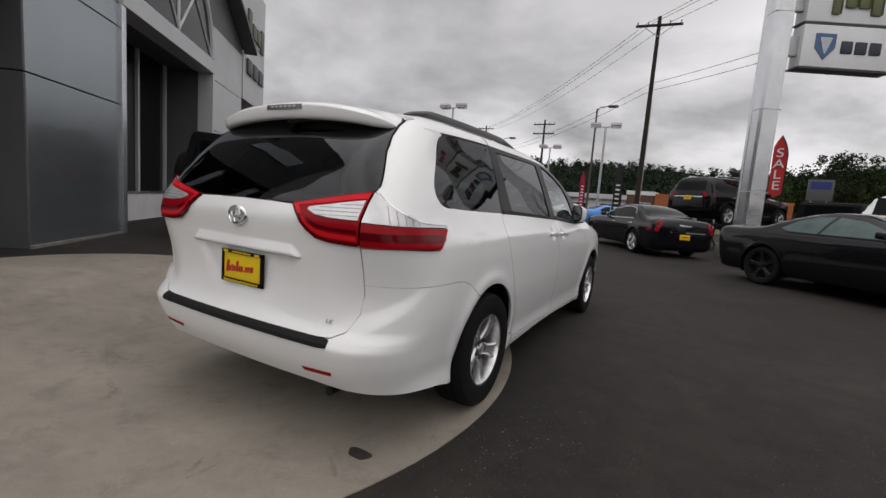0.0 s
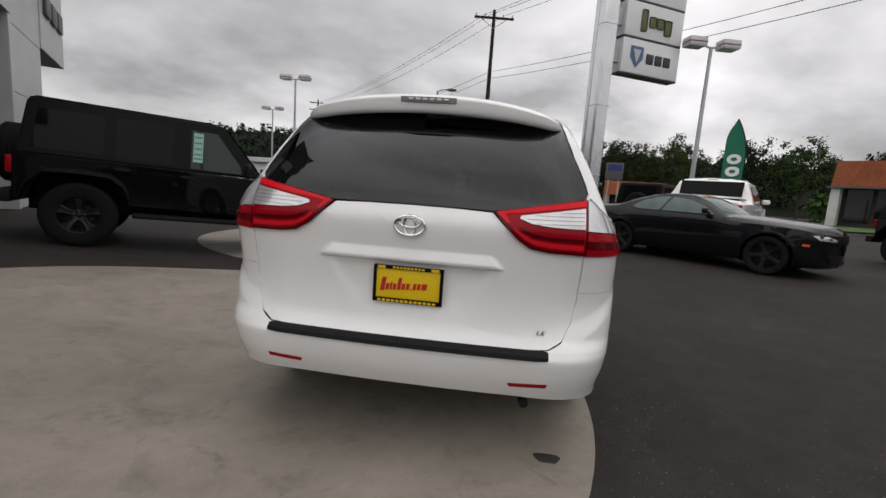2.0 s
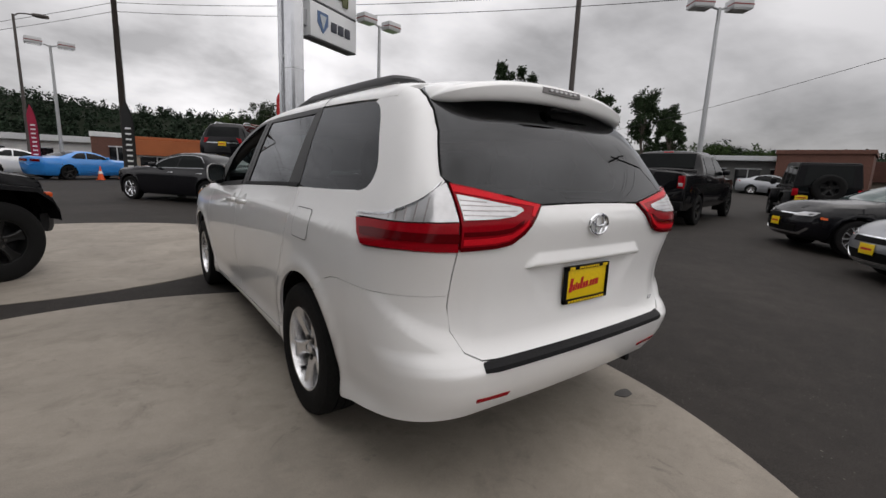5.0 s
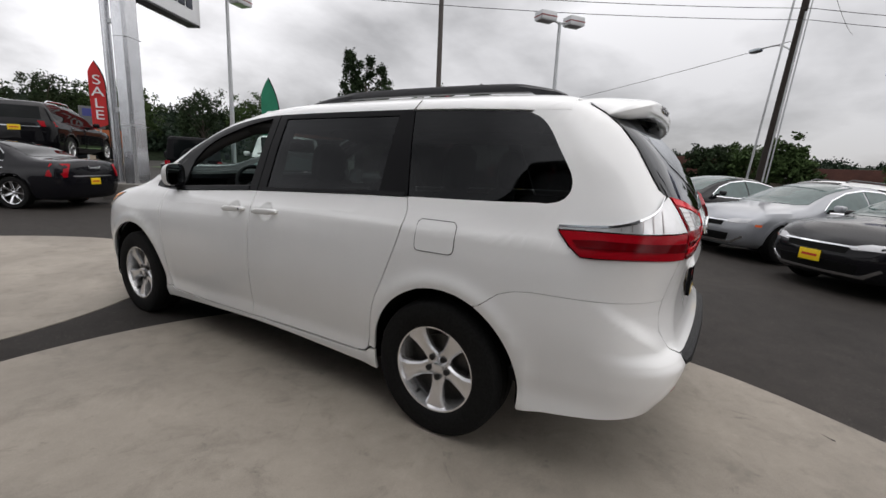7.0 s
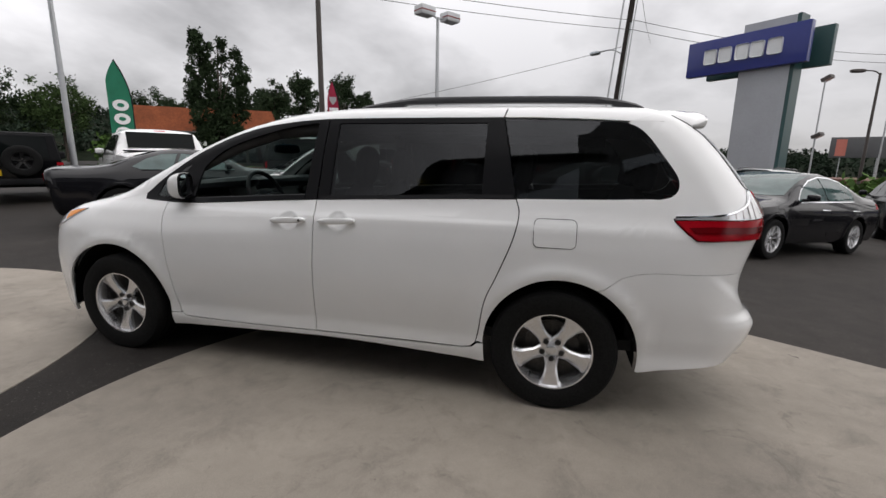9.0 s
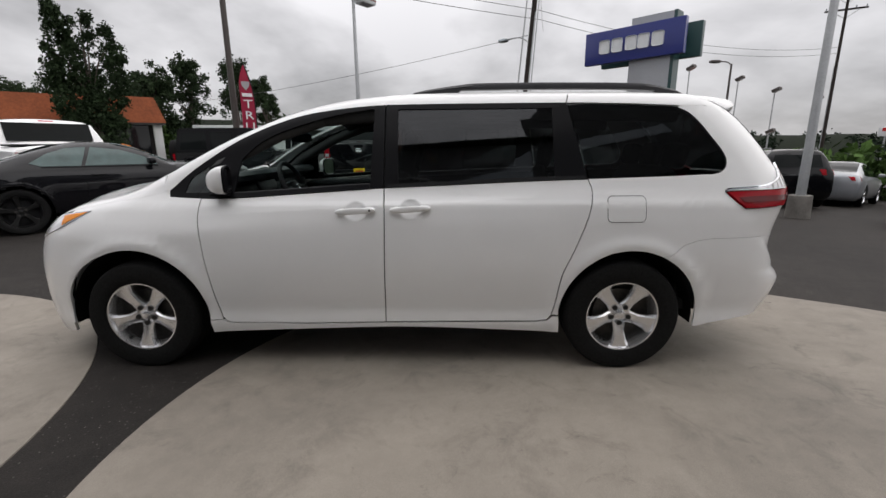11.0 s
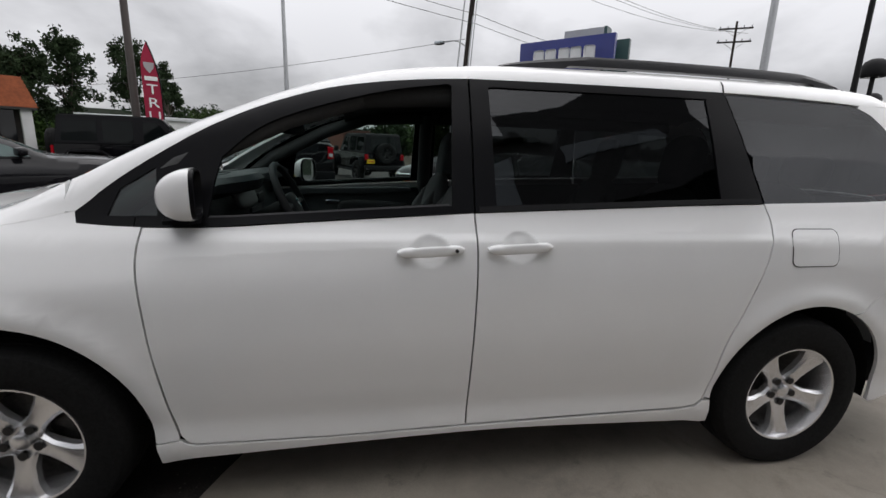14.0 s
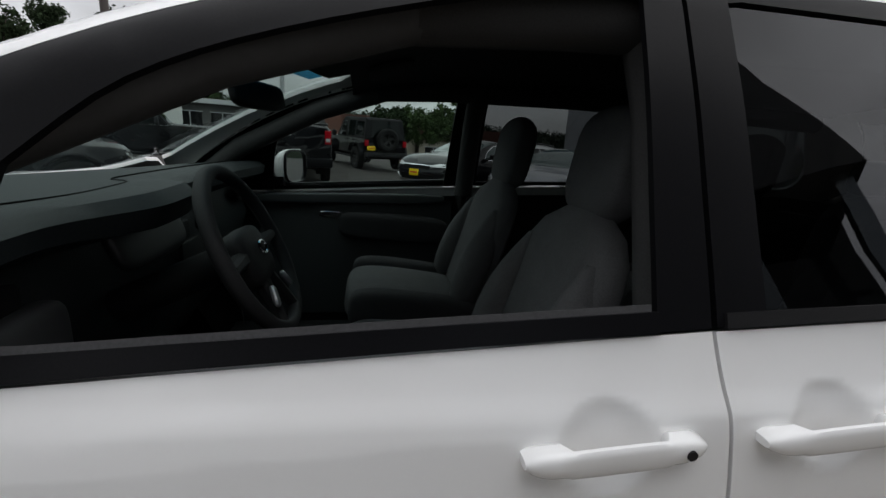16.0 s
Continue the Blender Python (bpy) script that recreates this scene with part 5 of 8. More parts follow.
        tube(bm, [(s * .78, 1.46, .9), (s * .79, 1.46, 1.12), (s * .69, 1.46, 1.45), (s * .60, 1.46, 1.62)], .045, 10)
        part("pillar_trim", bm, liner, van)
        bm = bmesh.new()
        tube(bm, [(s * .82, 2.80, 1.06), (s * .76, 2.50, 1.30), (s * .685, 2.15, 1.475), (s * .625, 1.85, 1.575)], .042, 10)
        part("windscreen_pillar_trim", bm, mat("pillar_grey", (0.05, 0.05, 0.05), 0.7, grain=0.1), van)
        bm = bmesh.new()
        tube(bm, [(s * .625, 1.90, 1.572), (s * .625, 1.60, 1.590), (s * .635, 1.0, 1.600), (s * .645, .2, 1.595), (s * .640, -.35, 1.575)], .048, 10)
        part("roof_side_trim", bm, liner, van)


build_minivan()


# ---------------------------------------------------------------- the other vehicles
def paint(name, color, metal=0.0, rough=0.32, coat=0.8, spec=0.5):
    return mat(name, color, rough, metal=metal, coat=coat, spec=spec, grain=0.04, grain_scale=700, stain=0.05, stain_scale=2.0)


black_paint = paint("black_car_paint", (0.0035, 0.0035, 0.0045), 0.0, 0.25, 0.55, 0.04)
grey_paint = paint("granite_grey_paint", (0.006, 0.006, 0.008), 0.0, 0.25, 0.5, 0.1)
dusky_glass = mat("dusky_green_glass", (0.010, 0.022, 0.021), 0.03, spec=0.45, grain=0.2, grain_scale=4)
dark_grey_paint = paint("dark_grey_paint", (0.006, 0.006, 0.0075), 0.0, 0.22, 0.55, 0.1)
silver_paint = paint("silver_car_paint", (0.30, 0.31, 0.33), 0.4)
blue_paint = paint("bright_blue_paint", (0.02, 0.22, 0.62), 0.0)
red_paint = paint("dark_red_paint", (0.055, 0.006, 0.009), 0.1)
car_glass = mat("dark_car_glass", (0.004, 0.0055, 0.0055), 0.03, spec=0.14, grain=0.15, grain_scale=6)
light_car_glass = mat("pale_car_glass", (0.05, 0.085, 0.082), 0.03, spec=0.6, grain=0.2, grain_scale=4)

SPECS = {
    "sedan": dict(wb=2.74, r=.335, rim=.225, width=.93, roof=1.49,
                  top=[(-1.15, .95), (-.95, 1.09), (-.6, 1.12), (-.35, 1.16), (.1, 1.33), (.5, 1.44), (.9, 1.485), (1.3, 1.475), (1.7, 1.38), (2.1, 1.19), (2.4, 1.04), (2.7, .99), (3.1, .93), (3.4, .85), (3.6, .72), (3.75, .5)],
                  tail=[(.15, -.85), (.3, -1.0), (.6, -1.04), (.9, -1.04), (1.05, -1.0), (1.2, -.9)], nose=[(.15, 3.5), (.3, 3.62), (.5, 3.67), (.7, 3.62), (.85, 3.5), (1.1, 3.2)],
                  win=[[(2.05, .97), (1.85, 1.16), (1.5, 1.31), (1.12, 1.385), (1.08, .99)], [(1.03, .99), (1.07, 1.39), (.7, 1.39), (.35, 1.335), (.16, 1.23), (.05, 1.06), (.12, 1.02)]],
                  wind=(1.28, 2.38, .58, .72), back=(.62, -.42, .55, .66)),
    "big_sedan": dict(wb=3.05, r=.355, rim=.25, width=.95, roof=1.48,
                      top=[(-1.2, .95), (-1.05, 1.10), (-.5, 1.12), (-.25, 1.17), (.2, 1.36), (.6, 1.45), (1.0, 1.48), (1.45, 1.46), (1.8, 1.37), (2.15, 1.18), (2.35, 1.08), (2.8, 1.05), (3.3, 1.01), (3.7, .94), (3.88, .8), (3.98, .5)],
                      tail=[(.15, -.95), (.3, -1.08), (.6, -1.12), (.95, -1.12), (1.08, -1.08), (1.2, -1.0)], nose=[(.15, 3.8), (.3, 3.88), (.5, 3.92), (.8, 3.92), (.95, 3.86), (1.1, 3.7)],
                      win=[[(2.08, 1.03), (1.9, 1.18), (1.6, 1.30), (1.22, 1.375), (1.2, 1.04)], [(1.14, 1.04), (1.16, 1.38), (.75, 1.385), (.42, 1.33), (.2, 1.18), (.15, 1.06)]],
                      wind=(1.42, 2.30, .58, .70), back=(.55, -.28, .55, .66)),
    "coupe": dict(wb=2.95, r=.36, rim=.262, width=.955, roof=1.45,
                  top=[(-1.2, .9), (-1.1, 1.10), (-.5, 1.115), (-.2, 1.15), (.2, 1.29), (.6, 1.40), (1.0, 1.44), (1.35, 1.43), (1.65, 1.36), (2.0, 1.19), (2.25, 1.07), (2.7, 1.04), (3.2, 1.00), (3.6, .95), (3.82, .86), (3.92, .6)],
                  tail=[(.15, -.95), (.3, -1.05), (.6, -1.10), (.85, -1.14), (1.05, -1.15), (1.2, -1.05)], nose=[(.15, 3.78), (.28, 3.88), (.5, 3.86), (.75, 3.90), (.95, 3.86), (1.1, 3.6)],
                  win=[[(1.98, 1.04), (1.78, 1.18), (1.45, 1.30), (1.05, 1.355), (.92, 1.05)], [(.86, 1.05), (.98, 1.355), (.72, 1.34), (.45, 1.25), (.22, 1.11), (.35, 1.06)]],
                  wind=(1.36, 2.20, .56, .70), back=(.62, -.15, .53, .62)),
    "suv": dict(wb=2.915, r=.385, rim=.25, width=.965, roof=1.74,
                top=[(-1.1, 1.60), (-.95, 1.70), (-.5, 1.73), (.2, 1.755), (.8, 1.75), (1.3, 1.71), (1.65, 1.58), (2.0, 1.36), (2.3, 1.19), (2.7, 1.15), (3.2, 1.10), (3.55, 1.03), (3.7, .9), (3.8, .6)],
                tail=[(.2, -.85), (.35, -.95), (.6, -1.0), (.9, -.99), (1.15, -.97), (1.3, -.92), (1.6, -.80), (1.75, -.70)], nose=[(.2, 3.6), (.35, 3.70), (.6, 3.74), (.9, 3.74), (1.05, 3.68), (1.2, 3.5)],
                win=[[(2.0, 1.17), (1.75, 1.40), (1.45, 1.555), (1.05, 1.60), (1.03, 1.17)], [(.97, 1.17), (.98, 1.60), (.25, 1.60), (.12, 1.18)], [(.06, 1.19), (.18, 1.595), (-.45, 1.57), (-.66, 1.40), (-.62, 1.28), (-.4, 1.20)]],
                wind=(1.32, 2.22, .62, .74), back=None),
    "pickup": dict(wb=3.57, r=.395, rim=.25, width=1.0, roof=1.92,
                   top=[(-1.35, 1.37), (-1.2, 1.40), (.10, 1.40), (.16, 1.42), (.38, 1.86), (.55, 1.91), (1.2, 1.93), (1.8, 1.90), (2.1, 1.78), (2.45, 1.50), (2.7, 1.31), (3.1, 1.28), (3.8, 1.22), (4.25, 1.14), (4.42, .95), (4.5, .6)],
                   tail=[(.3, -1.2), (.45, -1.27), (.7, -1.27), (1.0, -1.26), (1.3, -1.25), (1.45, -1.22), (1.7, -1.1)], nose=[(.3, 4.35), (.45, 4.43), (.7, 4.45), (1.0, 4.45), (1.15, 4.40), (1.3, 4.2)],
                   win=[[(2.4, 1.30), (2.15, 1.55), (1.9, 1.72), (1.52, 1.77), (1.5, 1.30)], [(1.44, 1.30), (1.45, 1.77), (.85, 1.77), (.55, 1.72), (.55, 1.32)]],
                   wind=(1.80, 2.66, .66, .80), back=None, k_top=.05, k_tail=.08, tail_bow=.0, nose_bow=.12),
}


def heading(x, y, hx, hy, z=None):
    """The pose of a vehicle whose rear axle stands over (x, y) and whose nose points along (hx, hy), on the sloping lot."""
    n = math.hypot(hx, hy)
    hx, hy = hx / n, hy / n
    fx, fy = x + hx * 2.9, y + hy * 2.9
    z0, z1 = ground_z(x, y), ground_z(fx, fy)
    tilt = math.degrees(math.atan2(z1 - z0, 2.9))
    return pose(x, y, (z0 if z is None else z), 0, 0, math.degrees(math.atan2(-hx, hy))) @ pose(0, 0, 0, tilt if z is None else 0, 0, 0)


def sign_plate(parent, m):
    """A yellow dealer plate with a plain dark bar of writing."""
    p = part("number_plate", boxed((-.15, -.076, 0), (.15, .076, .008), m, .003), yellow_plate, parent)
    bm = boxed((-.11, -.016, .008), (.11, .016, .0095), m)
    part("plate_lettering", bm, ink_red, p, smooth=False)


def car(name, label, category, kind, m, paint_mat, rims=None, glass=None, group="", plate_rear=False, plate_front=False, detail=1, style="five_twin", tag=False):
    S = SPECS[kind]
    ob = thing(name, label, category, m, group)
    w, roof, wb = S["width"], S["roof"], S["wb"]
    belt = min(z for z in [p[1] for p in S["win"][0]]) - .03
    side = [(.15, w - .16), (.24, w - .07), (.34, w - .035), (.55, w - .005), (.75, w), (belt - .12, w - .012), (belt - .02, w - .045), (belt + .06, w - .095),
            ((belt + roof) / 2, w - .20), (roof - .1, w - .315), (roof, w - .36), (roof + .1, w - .42)]
    if kind == "pickup":
        side = [(.3, w - .12), (.4, w - .06), (.6, w - .02), (.9, w), (1.2, w - .01), (1.32, w - .03), (1.42, w - .06), (1.6, w - .13), (1.8, w - .20), (1.95, w - .25), (2.05, w - .3)]
    fl = .20 if kind in ("sedan", "big_sedan", "coupe") else (.27 if kind == "suv" else .40)
    H = Hull(side, S["top"], S["tail"], S["nose"], narrow_lo=[(-1.5, .08), (-.7, .01), (0, 0), (wb, 0), (wb + .5, .04), (wb + .9, .12)],
             belt=(belt - .1, belt + .3), crown=.035, floor=fl, wheels=[(0, S["r"], S["r"] + .07), (wb, S["r"], S["r"] + .07)],
             k_top=S.get("k_top", .08), k_tail=S.get("k_tail", .14), k_nose=.2, bow=.2, bow_from=1.2, tail_bow=S.get("tail_bow", .04), nose_bow=S.get("nose_bow", .22), wrap=(-.4, wb + .2))
    y0, y1 = min(p[1] for p in S["tail"]), max(p[1] for p in S["nose"])
    n = 84 if detail else 44
    e = .04
    ys = [y0 - .03] + list(y0 + np.array([0, .01, .03, .07, .13])) + list(np.linspace(y0 + .2, y1 - .2, n)) + list(y1 - np.array([.13, .07, .03, .01, .002]))
    if kind == "pickup":
        ys = sorted(ys + [.10, .13, .16, .20, .26, .32, .36])
    arch = S["r"] + .055
    H.whole("body", paint_mat, ob, ys, 60 if detail else 40, arches=[(0, S["r"], arch + .02), (wb, S["r"], arch + .02)])
    gm = glass or car_glass
    for s, hand in ((-1, "left"), (1, "right")):
        for poly in S["win"]:
            H.panel("side_window", inset(poly, -.004), hand, gm, ob, off=.006, lip=.006, step=.12)
        if detail:
            trim = S["win"]
            H.panel("window_trim", [(y, z - .012) for y, z in (trim[0][0], trim[-1][-1])] + [(y, z - .03) for y, z in (trim[-1][-1], trim[0][0])], hand, chrome if category == "sedan" else black_trim, ob, off=.006, lip=.004, step=.2)
        for yw in (0, wb):
            ring = arc(yw, S["r"], arch, -22, 202, 28) + arc(yw, S["r"], arch + .055, 202, -22, 28)
            H.panel("arch_lip", ring, hand, paint_mat if kind != "suv" else paint_mat, ob, off=.004, lip=.03, step=.3)
            bm = bmesh.new()
            loft(bm, [[(s * x, yw + (arch + .01) * math.cos(a), S["r"] + (arch + .01) * math.sin(a)) for a in np.linspace(-.4, math.pi + .4, 20)] for x in (w - .36, w - .02)], closed=False)
            loft(bm, [[(s * (w - .36), yw + r * math.cos(a), S["r"] + r * math.sin(a)) for a in np.linspace(-.4, math.pi + .4, 20)] for r in (.05, arch + .01)], closed=False)
            part("wheel_well", bm, gap_dark, ob)
            wheel(ob, pose(s * (w - .115), yw, S["r"], 0, 0, 0 if s > 0 else 180) @ pose(0, 0, 0, 17 * (yw > 1) + 8), S["r"], S["rim"], .225, rims, style, 36 if detail else 24)
        # mirror
        my = S["win"][0][0][0] - .12
        mz = S["win"][0][0][1] + .07
        bm = bmesh.new()
        cushion(bm, .19, .11, .13 if kind in ("suv", "pickup") else .11, pose(s * (w + .07), my, mz, 0, 0, s * 12), .1, 4)
        mir = part("door_mirror", bm, paint_mat, ob)
        bm = bmesh.new()
        tube(bm, [(s * (w - .08), my + .03, mz - .05), (s * (w + .03), my + .01, mz - .035)], .025, 6)
        part("mirror_foot", bm, black_trim, mir)
        if detail:
            for k, poly in enumerate(S["win"][:2 if kind != "coupe" else 1]):
                hy = min(p[0] for p in poly) + (.16 if k == 0 else .10)
                p = H.at(hand, [hy], [belt - .11])[0]
                bm = bmesh.new()
                tube(bm, [(p[0] - s * .004, p[1] + .10, p[2]), (p[0] + s * .03, p[1] + .07, p[2]), (p[0] + s * .03, p[1] - .07, p[2]), (p[0] - s * .004, p[1] - .10, p[2])], .013, 6)
                part("door_handle", bm, chrome if tag else paint_mat, ob)
            # door seams as narrow dark lines laid in the skin
            for poly in S["win"][:2 if kind not in ("coupe",) else 1]:
                yy = min(p[0] for p in poly) - .03
                H.panel("door_seam", [(yy, belt), (yy + .006, belt), (yy + .006, .36), (yy, .36)], hand, gap_dark, ob, off=.0025, lip=.002, step=.2)
    yt, yb, xt, xb = S["wind"]
    H.panel("windscreen", [(x, yt + .10 * (1 - (x / xt) ** 2)) for x in np.linspace(-xt, xt, 9)] + [(xb, yb - .12)] + [(x, yb + .22 * (1 - (x / xb) ** 2) - .10) for x in np.linspace(xb, -xb, 9)] + [(-xb, yb - .12)], "top", glass or car_glass, ob, off=.005, lip=.006, step=.12)
    if S["back"]:
        yt, yb, xt, xb = S["back"]
        H.panel("rear_window", [(-xt, yt), (xt, yt), (xb, yb + .06), (xb * .8, yb - .03), (0, yb - .06), (-xb * .8, yb - .03), (-xb, yb + .06)], "top", car_glass, ob, off=.005, lip=.006, step=.12)
    elif kind == "suv":
        H.panel("rear_window", [(-.62, 1.22), (.62, 1.22), (.55, 1.58), (-.55, 1.58)], "rear", car_glass, ob, off=.006, lip=.006, step=.12)
        for s in (-1, 1):
            bm = bmesh.new()
            tube(bm, [(s * .56, -.45, 1.71), (s * .57, -.30, 1.785), (s * .57, .9, 1.80), (s * .56, 1.1, 1.73)], .02, 8)
            part("roof_rail", bm, chrome if tag else rail_grey, ob)
    else:
        bm = bmesh.new()
        loft(bm, [[(x, .20, 1.47), (x, .365, 1.84)] for x in np.linspace(-.72, .72, 8)], closed=False)
        for v in bm.verts:
            v.co.y -= .02
        part("rear_window", bm, car_glass, ob)
        part("high_brake_lamp", boxed((-.12, .39, 1.868), (.12, .44, 1.895), bevel=.006), bright_red_lens, ob)
        # flat dark panel: a cover on the black truck, elsewhere the hollow's painted-in shade
        part("bed_dark_panel", boxed((-.84, -1.16, 1.375), (.84, .10, 1.412), bevel=.01), satin_black, ob, "flat dark bed panel with the hollow's shade painted in")
        bm = boxed((-.95, -1.42, .46), (.95, -1.24, .66), bevel=.03)
        part("rear_bumper", bm, chrome if tag else black_trim, ob)
        bm = bmesh.new()
        cushion(bm, .17, .012, .12, pose(0, -1.278, 1.17), .1, 4)
        part("tailgate_badge", bm, chrome, ob)
        bm = boxed((-.12, -1.285, 1.28), (.12, -1.262, 1.33), bevel=.006)
        part("tailgate_handle", bm, black_trim, ob)
    # lamps and grille
    zt = {"sedan": (.86, .99), "big_sedan": (.72, 1.02), "coupe": (.86, .99), "suv": (1.0, 1.17), "pickup": (.97, 1.27)}[kind]
    for s in (-1, 1):
        if kind == "coupe":
            H.panel("tail_lamp", [(s * x, z) for x, z in ((.12, zt[0]), (.74, zt[0]), (.76, zt[1]), (.12, zt[1]))], "rear", dark_red_lens, ob, off=.008, lip=.02, step=.2)
        elif kind in ("pickup",):
            tl = part("tail_lamp", boxed((min(s * .79, s * .93), -1.295, zt[0]), (max(s * .79, s * .93), -1.15, zt[1]), bevel=.02), red_lens, ob)
            part("reversing_lens", boxed((min(s * .81, s * .91), -1.300, zt[0] + .05), (max(s * .81, s * .91), -1.28, zt[0] + .13), bevel=.008), clear_lens, tl)
        else:
            hand = "left" if s < 0 else "right"
            H.panel("tail_lamp", [(-.72, zt[0] + .02), (-1.05, zt[0]), (-1.12, zt[1]), (-.80, zt[1] - .01)], hand, red_lens, ob, off=.008, lip=.02, step=.2)
    zh = {"sedan": (.62, .74), "big_sedan": (.68, .86), "coupe": (.70, .82), "suv": (.86, .99), "pickup": (.92, 1.12)}[kind]
    for s, hand in ((-1, "left"), (1, "right")):
        a = wb + .62
        H.panel("headlight", [(a, zh[1] - .02), (a + .25, zh[1] - .03), (a + .50, zh[0] + .03), (a + .45, zh[0]), (a + .10, zh[0] + .02)], hand, clear_lens, ob, "clear headlight", off=.008, lip=.02, step=.2)
        H.panel("side_marker", [(wb + .50, .60), (wb + .60, .60), (wb + .60, .64), (wb + .50, .64)], hand, mat("orange_marker", (.75, .12, .02), .3, coat=.5), ob, off=.005, lip=.006, step=.2)
    gz = {"sedan": (.56, .66), "big_sedan": (.55, .84), "coupe": (.66, .82), "suv": (.80, .98), "pickup": (.80, 1.14)}[kind]
    gx = .40 if kind != "coupe" else .62
    g = H.panel("grille", [(-gx, gz[0]), (gx, gz[0]), (gx + .03, gz[1]), (-gx - .03, gz[1])], "front", gap_dark, ob, off=.006, lip=.02, step=.15)
    H.panel("grille_bar", [(-gx - .1, gz[1] - .02), (gx + .1, gz[1] - .02), (gx + .1, gz[1]), (-gx - .1, gz[1])], "front", chrome if category == "sedan" else black_trim, g, off=.014, lip=.01, step=.15)
    H.panel("lower_grille", [(-.5, .30), (.5, .30), (.55, .44), (-.55, .44)], "front", gap_dark, ob, off=.005, lip=.01, step=.2)
    if category == "sedan":
        H.panel("bumper_trim", [(-.76, .40), (-.60, .27), (.60, .27), (.76, .40), (.74, .425), (.57, .305), (-.57, .305), (-.74, .425)], "front", chrome, ob, off=.008, lip=.01, step=.15)
    if category == "sedan" and detail:
        # bright moulding over the side windows
        for hand in ("left", "right"):
            edge = [S["win"][0][0]] + S["win"][0][1:4] + S["win"][1][1:5]
            H.panel("window_arch_trim", [(y, z + .006) for y, z in edge] + [(y, z + .026) for y, z in edge[::-1]], hand, chrome, ob, off=.007, lip=.006, step=.2)
    if kind == "big_sedan":
        H.panel("boot_trim", [(-.62, .735), (.62, .735), (.62, .758), (-.62, .758)], "rear", chrome, ob, off=.010, lip=.008, step=.15)
        H.panel("boot_badge", [(-.15, .92), (.15, .92), (.20, .965), (0, .95), (-.20, .965)], "rear", chrome, ob, off=.008, lip=.006, step=.15)
    if kind == "suv" and detail:
        H.panel("tailgate_trim", [(-.60, .985), (.60, .985), (.60, 1.005), (-.60, 1.005)], "rear", chrome, ob, off=.008, lip=.006, step=.15)
        for hand in ("left", "right"):
            H.panel("door_trim", [(.30, .44), (2.30, .44), (2.30, .465), (.30, .465)], hand, chrome, ob, off=.008, lip=.006, step=.2)
    if plate_rear:
        zp = {"sedan": .78, "big_sedan": .62, "coupe": .55, "suv": .95, "pickup": .62}[kind]
        q = H.at("rear", [0.0], [zp])[0]
        if kind == "pickup":
            q[1] = -1.42
        sign_plate(ob, pose(0, q[1] - .006, zp, 90, 0, 0))
    if plate_front:
        q = H.at("front", [0.0], [.47])[0]
        sign_plate(ob, pose(0, q[1] + .006, .47, 90, 0, 180))
    bm = boxed((-w + .3, -.7, fl + .02), (w - .3, wb + .6, fl + .15))
    part("underbody", bm, gap_dark, ob)
    return ob, H


